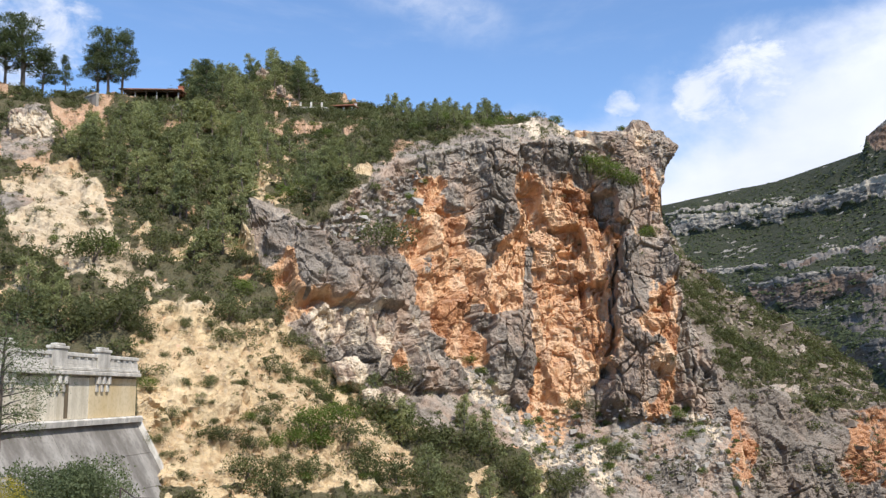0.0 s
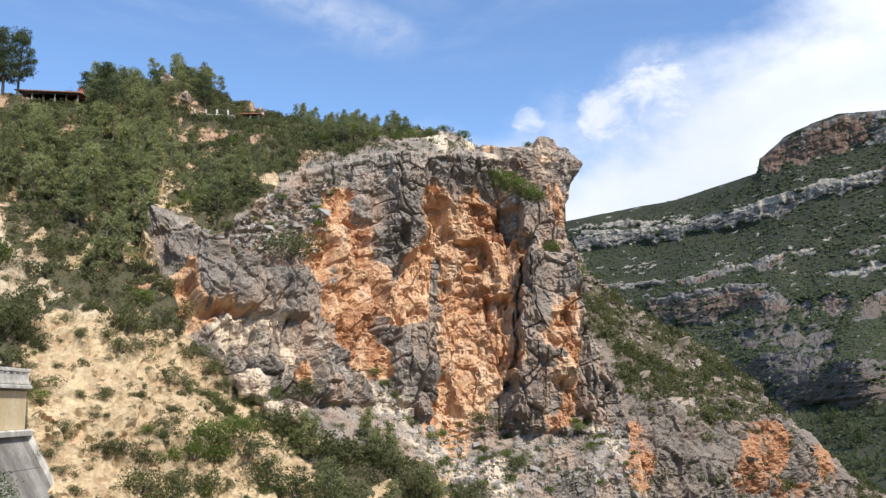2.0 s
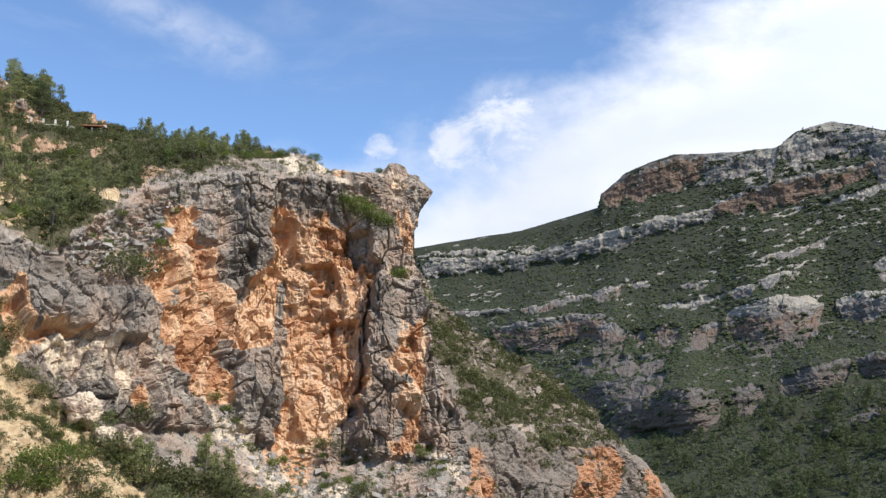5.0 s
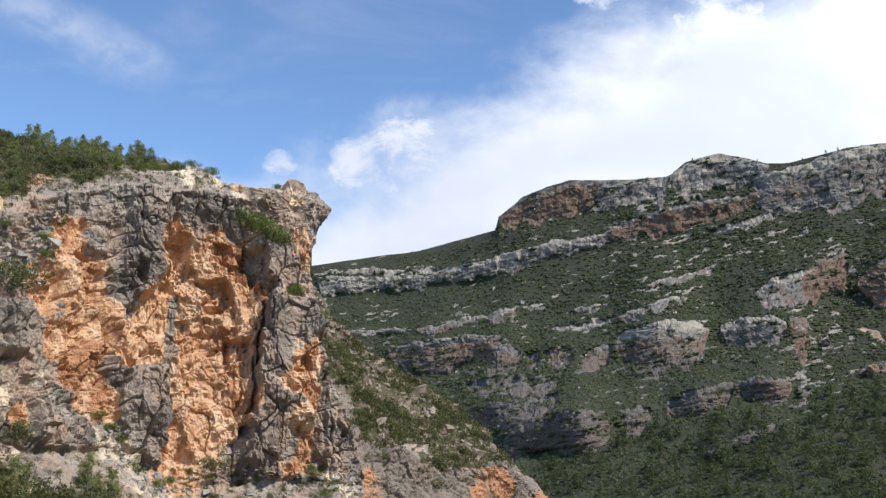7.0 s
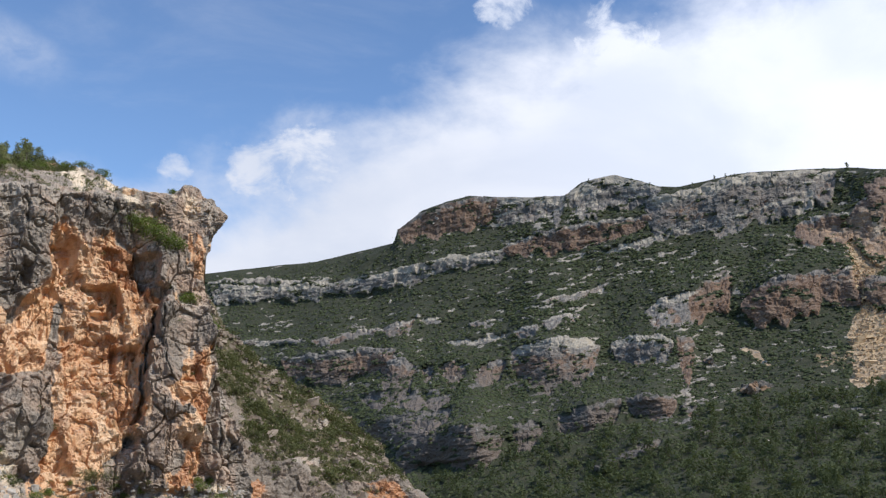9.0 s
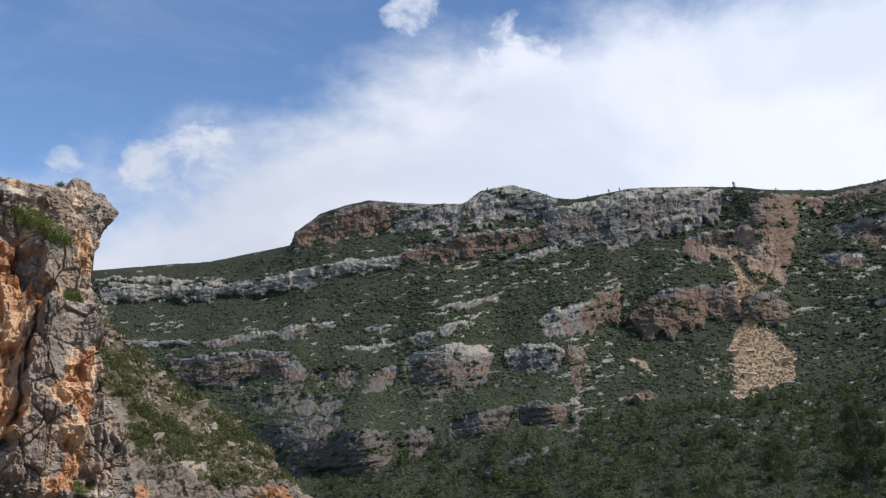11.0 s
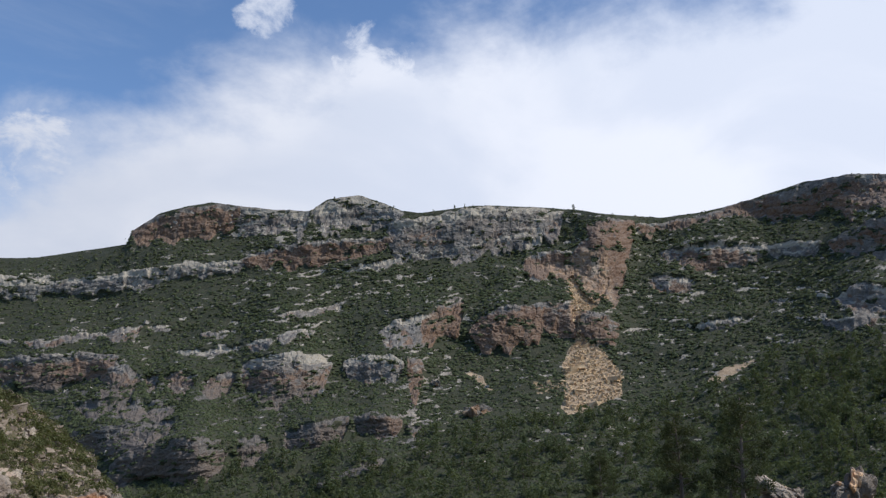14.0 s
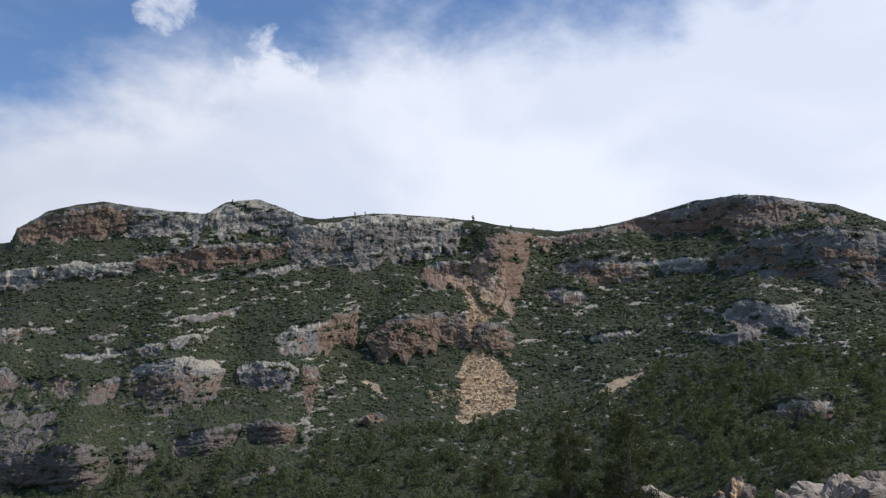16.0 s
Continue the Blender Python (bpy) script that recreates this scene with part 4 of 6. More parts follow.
LEDGES.append(([(19.32, 7.02, 0.44), (20.97, 7.31, 0.47), (22.3, 7.67, 0.44), (23.37, 7.85, 0.47)], 0.5, 0.3, 1))
LEDGES.append(([(23.47, 7.85, 0.5), (24.31, 8.12, 0.74), (25.49, 8.34, 0.81)], 0.5, 0.4, 1))
LEDGES.append(([(25.73, 8.37, 0.4), (27.35, 8.48, 0.57)], 0.8, 0.1, 0))
LEDGES.append(([(27.36, 7.04, 0.4), (29.38, 7.21, 0.4), (31.24, 7.54, 0.4)], 0.9, 0, 0))
LEDGES.append(([(28.64, 8.15, 0.5), (29.39, 8.45, 0.74), (30.4, 8.38, 0.74)], 0.6, 0.2, 0))
LEDGES.append(([(31.4, 7.64, 0.61), (32.92, 8.12, 0.74)], 0.7, 0.2, 0))
LEDGES.append(([(33.11, 9.29, 0.27), (35.14, 9.82, 0.44), (37.15, 10.37, 0.3)], 0.6, 0.3, 1))
LEDGES.append(([(33.03, 8.42, 0.74), (34.44, 8.64, 0.67), (35.37, 8.56, 0.34)], 0.6, 0.2, 0))
LEDGES.append(([(14.75, 6.84, 0.34), (16.69, 6.99, 0.34), (18.98, 7.21, 0.27)], 0.8, 0.1, 0))
LEDGES.append(([(17.64, 6.03, 1.01), (19.01, 6.19, 1.61), (20.33, 6.41, 2.08), (21.65, 6.59, 1.85), (22.99, 6.78, 1.61), (24.33, 6.63, 0.67)], 0.1, 0.55, 1))
LEDGES.append(([(23.4, 6.12, 2.08), (24.0, 6.19, 2.22), (24.84, 6.1, 2.02), (25.62, 5.38, 1.34)], 0.35, 0.6, 0))
LEDGES.append(([(25.86, 5.48, 1.34), (26.69, 5.55, 1.41)], 0.6, 0.4, 0))
LEDGES.append(([(26.96, 5.55, 1.34), (27.7, 5.78, 1.68), (28.64, 5.62, 1.41)], 0.4, 0.6, 1))
LEDGES.append(([(28.97, 5.22, 1.28), (29.54, 5.72, 1.51), (30.38, 5.98, 1.61), (30.95, 5.72, 1.34)], 0.4, 0.6, 1))
LEDGES.append(([(31.22, 6.38, 2.02), (31.9, 6.87, 2.69), (33.07, 7.19, 3.09), (34.41, 7.31, 3.09), (35.9, 7.22, 2.52), (36.44, 6.76, 1.34)], 0.6, 0.45, 0))
LEDGES.append(([(37.04, 7.01, 1.34), (38.36, 7.34, 1.68), (39.65, 7.41, 1.95), (40.66, 7.0, 1.61)], 0.75, 0.2, 0))
LEDGES.append(([(40.77, 7.32, 3.03), (41.4, 7.2, 3.19), (41.86, 6.87, 2.86)], 0.3, 0.6, 0))
LEDGES.append(([(22.38, 3.87, 1.14), (24.37, 4.21, 1.14), (26.37, 3.9, 0.94), (27.7, 3.84, 0.87)], 0.2, 0.5, 0))
LEDGES.append(([(21.76, 2.23, 1.14), (24.06, 2.74, 1.68), (25.71, 2.91, 1.68), (27.7, 3.11, 1.14)], 0.15, 0.5, 0))
LEDGES.append(([(24.42, 0.63, 1.51), (25.72, 1.77, 2.35), (27.7, 2.04, 2.52), (29.36, 2.27, 2.69), (30.67, 1.88, 2.02)], 0.2, 0.6, 0))
LEDGES.append(([(31.17, 2.11, 1.68), (32.0, 2.37, 1.85), (32.98, 2.21, 1.51)], 0.3, 0.6, 0))
LEDGES.append(([(33.81, 2.76, 1.21), (35.94, 3.24, 1.48), (37.57, 3.68, 1.41)], 0.3, 0.5, 0))
LEDGES.append(([(37.89, 3.71, 1.21), (39.19, 4.02, 1.55), (40.69, 3.68, 1.34)], 0.4, 0.5, 0))
LEDGES.append(([(40.9, 3.33, 0.81), (41.84, 3.44, 0.87)], 0.5, 0.3, 0))
LEDGES.append(([(35.84, -0.16, 0.47), (37.78, 0.67, 0.54), (40.02, 1.46, 0.47)], 0.6, 0.3, 0))
LEDGES.append(([(39.04, 8.71, 0.54), (39.96, 9.34, 1.68), (41.3, 9.72, 2.02), (42.31, 9.82, 2.08)], 0.6, 0.3, 0))
LEDGES.append(([(41.65, 9.47, 1.68), (42.81, 10.33, 2.35), (43.64, 10.93, 2.69), (44.16, 10.8, 2.35)], 0.3, 0.9, 0))
LEDGES.append(([(44.45, 8.87, 1.14), (45.04, 9.72, 1.95), (46.39, 10.41, 2.62), (47.75, 10.43, 2.52), (49.11, 10.45, 2.19)], 0.1, 0.85, 1))
LEDGES.append(([(48.6, 10.44, 2.02), (50.46, 10.62, 2.08), (51.8, 10.09, 2.02), (53.46, 9.46, 1.55)], 0.1, 0.55, 1))
LEDGES.append(([(47.66, 12.94, 1.21), (48.75, 13.62, 1.88), (50.13, 13.63, 1.88), (51.32, 13.79, 2.69)], 0.4, 0.7, 0))
LEDGES.append(([(50.98, 13.96, 3.36), (51.84, 14.62, 4.2), (52.7, 14.78, 4.03), (53.37, 14.43, 3.7), (53.87, 13.6, 3.03)], 0.2, 0.9, 0))
LEDGES.append(([(51.5, 15.22, 1.34), (52.88, 15.51, 2.35), (53.9, 15.49, 2.69), (54.51, 15.31, 1.68)], 0.2, 0.9, 0))
LEDGES.append(([(54.57, 15.24, 1.14), (55.75, 15.14, 1.01)], 0.5, 0.6, 0))
LEDGES.append(([(55.58, 15.15, 0.54), (56.92, 15.24, 0.67), (58.59, 15.5, 0.67), (60.25, 16.08, 0.74), (61.88, 16.4, 1.14), (63.17, 16.64, 1.75), (64.77, 16.99, 2.08), (66.32, 17.18, 2.22), (67.54, 17.16, 2.22), (69.01, 16.92, 2.02), (70.1, 16.68, 1.55)], 0.0, 0.5, 1))
LEDGES.append(([(55.87, 13.39, 0.84), (57.86, 13.67, 1.28), (58.52, 13.78, 1.61), (60.14, 13.75, 1.51), (61.73, 13.48, 1.01)], 0.4, 0.4, 0))
LEDGES.append(([(61.73, 13.48, 0.47), (63.31, 13.69, 0.81), (64.92, 13.69, 0.94)], 0.8, 0.1, 0))
LEDGES.append(([(55.17, 11.92, 0.94), (56.5, 12.06, 1.08), (57.8, 11.7, 0.81)], 0.4, 0.3, 0))
LEDGES.append(([(57.32, 9.04, 0.67), (58.36, 9.31, 0.81), (59.64, 9.45, 0.67), (61.23, 9.67, 0.47)], 0.8, 0.1, 0))
LEDGES.append(([(65.85, 10.3, 0.87), (67.63, 10.52, 1.08), (69.62, 10.96, 1.68)], 0.6, 0.3, 0))
LEDGES.append(([(64.43, 9.26, 0.47), (66.08, 9.42, 0.81), (67.56, 9.6, 0.74)], 0.5, 0.3, 0))
LEDGES.append(([(61.89, 10.45, 0.34), (62.99, 10.73, 0.47)], 0.8, 0, 0))
LEDGES.append(([(65.2, 13.56, 0.67), (67.31, 14.42, 2.02), (69.52, 14.86, 3.02), (71.95, 14.81, 3.09), (74.51, 14.54, 3.02), (79.64, 13.14, 3.02)], 0.0, 0.35, 1))
LEDGES.append(([(65.21, 10.33, 0.34), (66.51, 11.19, 1.55), (68.04, 10.88, 1.68), (69.83, 10.33, 1.34), (70.4, 9.84, 0.34)], 0.4, 0.3, 0))
LEDGES.append(([(67.09, 4.76, 0.34), (68.92, 5.46, 1.34), (70.97, 5.44, 1.81), (71.21, 4.89, 0.67)], 0.4, 0.3, 0))
LEDGES.append(([(69.65, 16.75, 1.55), (69.94, 16.48, 0.67), (72.5, 15.6, 0.9)], 0.0, 0.5, 1))
FAR_OCHRE = []
FAR_OCHRE.append([(48.24, 12.78), (50.47, 12.96), (51.32, 13.62), (52.85, 13.61), (52.98, 10.29), (50.46, 9.95), (49.78, 11.95)])
FAR_OCHRE.append([(51.85, 15.45), (54.41, 15.41), (53.99, 10.94), (53.16, 11.28), (52.86, 13.94)])
FAR_OCHRE.append([(41.66, 9.13), (42.98, 10.34), (43.2, 8.51), (41.69, 8.13)])
FAR_OCHRE.append([(44.54, 9.37), (47.75, 9.93), (48.44, 8.27), (44.74, 7.88)])
SCREE = [(50.29, 11.95), (50.74, 12.29), (51.31, 11.29), (52.31, 10.46), (51.3, 9.96), (51.06, 8.96), (51.52, 8.47), (52.78, 7.48), (53.42, 6.67), (53.57, 5.36), (52.42, 4.87), (51.27, 4.37), (50.28, 4.12), (49.79, 4.67), (50.18, 5.66), (49.95, 6.97), (50.29, 7.8), (50.72, 8.3), (50.86, 8.96), (50.53, 9.95)]
SIDE_SCREE = [(48.29, 5.69), (50.45, 5.99), (50.45, 5.33), (48.46, 5.24)]
GLADES = [[(58.4, 6.02), (59.85, 6.81), (61.17, 7.18), (60.14, 6.49), (59.02, 5.77)], [(44.26, 6.71), (45.11, 6.39), (46.12, 5.59), (45.12, 5.9)]]
FAR_NEAR = [(0, 420), (12, 400), (25, 330), (40, 270), (55, 215), (66, 150), (75, 120), (95, 100)]
FAR_TOP = [(0, 1150), (12, 1100), (25, 930), (40, 780), (52, 720), (62, 690), (75, 560), (95, 420)]

bear = np.concatenate([np.linspace(4.0, 11.5, 30, endpoint=False), np.linspace(11.5, 74.0, 860, endpoint=False), np.linspace(74.0, 90.0, 50)])
sky_h = line(SKYLINE, bear)
low_h = np.full(bear.shape, -7.0)
v = np.concatenate([np.linspace(0, 0.2, 20, endpoint=False), np.linspace(0.2, 1, 330)])
even_sky = line(SKYLINE, bear)
reach_out = np.abs(bear[:, None] - bear[None, :])
smooth = np.clip(1 - reach_out / 6.0, 0, 1) * np.gradient(bear)[None, :]
even_sky = (smooth * even_sky[None, :]).sum(1) / smooth.sum(1)
el = low_h + v[:, None] * (even_sky + (sky_h - even_sky) * v[:, None] ** 6 - low_h)
az = np.tile(bear, (len(v), 1))
fx = np.stack([az.ravel() * 4, el.ravel() * 4, np.zeros(az.size)], -1)
wob = (0.35 * fbm(fx, 3.0, 4, 2)).reshape(az.shape)
near_r, top_r = line(FAR_NEAR, bear), line(FAR_TOP, bear)
far_r = near_r + (top_r - near_r) * np.clip((el - low_h) / (even_sky - low_h), 0, 1.2) ** 1.15
grade = (top_r - near_r) / (even_sky - low_h)
rock, setback, far_pale, solid, far_brown = (np.zeros(az.shape) for _ in range(5))
for k, (led, paleness, brown, unbroken) in enumerate(LEDGES):
    a = np.array(sorted(led))
    ends = ss(bear, a[0, 0] - 0.12, a[0, 0] + 0.12) * ss(-bear, -a[-1, 0] - 0.12, -a[-1, 0] + 0.12)
    along = np.stack([bear, bear * 0 + k, bear * 0], -1)
    top = line(led, bear) + 0.07 * fbm(along, 0.5, 3, k)
    high = 0.97 * line(led, bear, 2) * (1 + 0.18 * fbm(along, 0.7, 3, k + 50))
    high = high * (0.3 + 0.7 * ss(bear, a[0, 0] - 0.1, a[0, 0] + 0.5) * ss(-bear, -a[-1, 0] - 0.1, -a[-1, 0] + 0.5))
    m = ss(top[None, :] - el, -0.02, 0.04) * ss(el - (top - high)[None, :], -0.05, 0.10) * ends
    up = np.clip((el - (top - high)[None, :]) / high[None, :], 0, 1)
    over = np.clip(1 - (el - top[None, :]) / (1.6 * high[None, :] + 0.1), 0, 1)
    wide = ss(bear, a[0, 0] - 1.6, a[0, 0] + 0.6) * ss(-bear, -a[-1, 0] - 1.6, -a[-1, 0] + 0.6)
    setback = np.maximum(setback, (grade * high)[None, :] * up ** 0.8 * over * wide * (0.78 + 0.22 * ss(-el, -6.0, -3.5)))
    rock = np.maximum(rock, m)
    solid = np.maximum(solid, m * unbroken)
    # sunlit lips and dim faces of the ledges, put into pale and brown
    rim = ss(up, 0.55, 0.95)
    far_pale = np.maximum(far_pale, m * np.clip(paleness * (0.65 + 0.6 * rim) + 0.3 * rim, 0, 1))
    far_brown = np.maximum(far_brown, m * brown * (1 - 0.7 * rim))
for step in (1, 2, 3, 5, 8, 12):
    setback = (np.roll(setback, step, 1) + setback * 2 + np.roll(setback, -step, 1)) / 4
scree = np.maximum(ss(reach(SCREE, az + wob * 0.15, el + wob * 0.15), 0.0, 0.14), 0.3 * ss(reach(SIDE_SCREE, az + wob * 0.4, el + wob * 0.2), -0.1, 0.1))
rock *= 1 - 0.85 * scree
far_r = far_r - setback * (1 - 0.35 * scree)
strata = el - 0.16 * np.minimum(az, 44.0)
dip = np.stack([az.ravel() * 4, strata.ravel() * 4, np.zeros(az.size)], -1)
speck = fbm(dip, (2.4, 0.55, 1), 4, 41).reshape(az.shape)
patch = fbm(fx, (14, 9, 1), 3, 61).reshape(az.shape)
stony = ss(-el, -5.8, -4.5) * ss(el, 1.0, 2.0) * ss(-az, -46, -43)
outcrop = ss(speck + 0.3 * patch + 0.22 * stony, 0.70, 0.78) * ss(el, -1.5, 3.5)
glade = any_of(GLADES, az + wob * 0.4, el + wob * 0.3, 0.1)
bushy = fbm(dip, (3.2, 0.9, 1), 4, 43).reshape(az.shape)
rock_all = np.maximum(rock * ss(rock - 0.7 * bushy, 0.35, 0.7), 0.85 * outcrop) * (1 - scree)
rock_all = np.maximum(rock_all, solid * ss(1 - bushy, 0.4, 0.7))
a, e = np.radians(az), np.radians(el)
P = np.stack([np.sin(a) * far_r, np.cos(a) * far_r, np.tan(e) * far_r], -1)
flat = P.reshape(-1, 3)
gorge_shade = ss(-el, -7.0, -4.2) * ss(-az, -44, -37)  # shade low in the gorge, painted as darker, less pale rock
rock_all = rock_all * (1 - 0.3 * gorge_shade * ss(bushy, -0.1, 0.2))
# beds that follow the dip, cut by upright joints into blocks
q = np.stack([az.ravel(), strata.ravel(), np.zeros(az.size)], -1)
q = q + 0.10 * np.stack([fbm(q, 0.8, 3, 121), 0.5 * fbm(q, 0.8, 3, 123), 0 * q[:, 0]], -1)
joint, who, lean = cells(q, (0.62, 0.85, 1.0), 131)
joint2, who2, lean2 = cells(q, (0.30, 0.19, 1.0), 137)
beds = 0.6 * ss(vnoise(q, (5.0, 0.42, 1), 141), -0.2, 0.2) + 0.4 * ss(vnoise(q, (2.4, 0.17, 1), 143), -0.2, 0.2)
h = beds + 0.9 * (who - 0.5) + 1.6 * lean - 0.35 * (1 - ss(joint, 0.0, 0.06)) + 0.5 * (who2 - 0.5) + 0.9 * lean2 + 0.7 * fbm(q, 0.5, 4, 145, 0.6)
h = (h * far_r.ravel() / 620).reshape(az.shape)
h = h * np.maximum(rock, 0.4 * outcrop) + (1 - rock) * (2.6 * fbm(flat, 55.0, 3, 4) + 0.4 * fbm(flat, 7.0, 3, 14)).reshape(az.shape)
fade = ss(sky_h[None, :] - el, 0.0, 0.5) * 0.7 + 0.3
N = grid_normals(P)
N *= np.sign(-(N * P).sum(2, keepdims=True))
FAR_P = P + N * (h * fade)[..., None]
FAR_N = N
hue = fbm(fx, (3.2, 2.0, 1), 3, 73).reshape(az.shape)
far_masks = dict(pale=np.clip(0.6 * outcrop + far_pale * (0.6 + 0.4 * ss(hue, -0.4, 0.3)), 0, 1) * (1 - 0.8 * gorge_shade), rock=rock_all,
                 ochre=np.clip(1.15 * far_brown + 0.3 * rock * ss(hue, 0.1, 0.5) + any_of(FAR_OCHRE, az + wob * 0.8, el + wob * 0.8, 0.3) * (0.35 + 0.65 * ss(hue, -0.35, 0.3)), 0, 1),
                 # natural stain, plus the gorge's shade put into the colour
                 rust=np.clip(1 - 0.9 * any_of(FAR_OCHRE[:1], az + wob * 0.5, el + wob * 0.5, 0.3), 0, 1), stain=np.maximum(0.6 * ss(fbm(fx, (1.6, 5.0, 1), 3, 75).reshape(az.shape), 0.15, 0.5) * rock * (1 - far_pale), 0.85 * gorge_shade),
                 green=1 - np.maximum(1.4 * scree, glade) - 0.2 * ss(speck, 0.5, 0.7))
far_masks["pale"] = far_masks["pale"] * (1 - 0.75 * far_masks["ochre"])
full = close_back(FAR_P, 260, -60)
me = mesh_from("mountain", full.reshape(-1, 3), sheet_faces(*full.shape[:2]), smooth=False)
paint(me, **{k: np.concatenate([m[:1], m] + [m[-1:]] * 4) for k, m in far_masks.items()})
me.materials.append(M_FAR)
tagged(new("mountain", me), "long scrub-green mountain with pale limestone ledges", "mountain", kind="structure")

# one sheet of ground under everything, out to the horizon
rad = np.concatenate([np.linspace(0.02, 12, 16), np.geomspace(14, 4600, 70)])
ang = np.radians(np.linspace(0, 360, 241))
gr, ga = np.meshgrid(rad, ang, indexing="ij")
deg = np.degrees(ga)
turn = np.where(deg > 180, deg - 360, deg)
right = ss(turn, 52, 64) * ss(-turn, -150, -125)
behind = 1 - ss(-np.abs(turn), -130, -105)
gz = -1.75 - (1 - right) * (1 - behind) * (1.6 * ss(gr, 8, 24) + 45 * ss(gr, 24, 84)) - right * (-0.9 * ss(gr, 25, 58) + 23 * ss(gr, 82, 125))
gz += behind * 70 * ss(gr, 40, 420) - 30 * ss(gr, 130, 300) * (1 - behind)
gp = np.stack([np.sin(ga) * gr, np.cos(ga) * gr, gz], -1)
gp[..., 0] += 0.7
gp[..., 2] += (fbm(gp.reshape(-1, 3), 9.0, 3, 6).reshape(gr.shape) * 0.35) * ss(gr, 3, 12)
me = mesh_from("ground", gp.reshape(-1, 3)[:, :], sheet_faces(*gr.shape)[:, ::-1])
paint(me, pale=0 * gr, rock=0.25 + 0 * gr, ochre=0 * gr, stain=0 * gr, green=0.6 + 0 * gr)
me.materials.append(M_NEAR)
tagged(new("ground", me), "dry stony ground with low scrub", "ground", kind="structure")


# ---- plants ----
def leaf_cloud(r, lobes, leaves, size, squash=0.85, fuzz=0.16, slim=0.5, out=1.0):
    """Small leaf tufts on the lobes of a bush of radius 1 that sits on z = 0: triangles (n, 3, 3)."""
    c = r.normal(size=(lobes, 3)) * (0.40, 0.40, 0.24)
    c[:, 2] = np.abs(c[:, 2]) * 1.3 + 0.30
    rad = r.uniform(0.30, 0.52, lobes)
    who = r.integers(0, lobes, leaves)
    d = r.normal(size=(leaves, 3))
    d[:, 2] += 0.25
    d /= np.linalg.norm(d, axis=1, keepdims=True)
    p = c[who] + d * (rad[who] * (1 + fuzz * r.normal(size=leaves)))[:, None]
    p[:, 2] = np.maximum(p[:, 2] * squash, 0.02)
    t = np.cross(d, r.normal(size=(leaves, 3))) + d * (out * r.uniform(-0.1, 0.9, leaves))[:, None] + (0, 0, 0.25 * out)
    t /= np.linalg.norm(t, axis=1, keepdims=True)
    s = np.cross(t, d + 0.5 * out * r.normal(size=(leaves, 3)))
    s /= np.linalg.norm(s, axis=1, keepdims=True)
    w = size * r.uniform(0.6, 1.4, leaves)[:, None]
    return np.stack([p - s * w * slim, p + s * w * slim, p + t * w * 1.8], 1)


def sow(points, normals, density, count, r, cell=None):
    """Random places on a landform, by density (rows, cols) times area."""
    q = points
    area = np.linalg.norm(np.cross(q[1:, :-1] - q[:-1, :-1], q[:-1, 1:] - q[:-1, :-1]), axis=2)
    w = (area * density[:-1, :-1]).ravel()
    k = r.choice(w.size, count, p=w / w.sum())
    i, j = np.unravel_index(k, area.shape)
    fu, fv = r.random(count)[:, None], r.random(count)[:, None]
    at = q[i, j] + (q[i + 1, j] - q[i, j]) * fu + (q[i, j + 1] - q[i, j]) * fv
    return at, i, j


def thicket(name, at, radius, pool, material, r, label, tall=1.0, sink=0.15):
    """Many plants as one stuff mesh."""
    tris = []
    which = r.integers(0, len(pool), len(at))
    for k, cloud in enumerate(pool):
        sel = np.nonzero(which == k)[0]
        if not len(sel):
            continue
        th = r.uniform(0, 2 * np.pi, len(sel))
        c, s = np.cos(th)[:, None, None], np.sin(th)[:, None, None]
        X, Y, Z = cloud[None, ..., 0], cloud[None, ..., 1], cloud[None, ..., 2]
        R = radius[sel][:, None, None]
        stretch = r.uniform(0.8, 1.25, len(sel))[:, None, None] * tall
        out = np.stack([(X * c - Y * s) * R, (X * s + Y * c) * R, (Z * stretch - sink) * R], -1)
        tris.append((out + at[sel][:, None, None, :]).reshape(-1, 3))
    verts = np.concatenate(tris)
    me = mesh_from(name, verts, np.arange(len(verts)).reshape(-1, 3), smooth=False)
    me.materials.append(material)
    return tagged(new(name, me), label, "scrub", kind="stuff")


def spot(x, z, P, X, Z):
    """The point of a landform at a place on the wall plane."""
    k = np.argmin((X - x) ** 2 + (Z - z) ** 2)
    return P.reshape(-1, 3)[k]


def on_far(bearing, height):
    k = np.argmin((az - bearing) ** 2 + (el - height) ** 2)
    return FAR_P.reshape(-1, 3)[k]


def on_hill(x, z):
    return spot(x, z, NEAR_P, NEAR_X, NEAR_Z)


def tri_mesh(name, tris, material):
    verts = np.asarray(tris).reshape(-1, 3)
    me = mesh_from(name, verts, np.arange(len(verts)).reshape(-1, 3), smooth=False)
    me.materials.append(material)
    return me


def tube(bm, pts, radii, sides=7):
    """A tapered limb through points."""
    rings = []
    for k, (p, r) in enumerate(zip(pts, radii)):
        d = (Vector(pts[min(k + 1, len(pts) - 1)]) - Vector(pts[max(k - 1, 0)])).normalized()
        a = d.orthogonal().normalized()
        b = d.cross(a)
        rings.append([bm.verts.new(Vector(p) + (a * math.cos(t) + b * math.sin(t)) * r) for t in (2 * math.pi * i / sides for i in range(sides))])
    for q, w in zip(rings, rings[1:]):
        for i in range(sides):
            bm.faces.new((q[i], q[(i + 1) % sides], w[(i + 1) % sides], w[i]))
    bm.faces.new(rings[-1])
    bm.faces.new(rings[0][::-1])


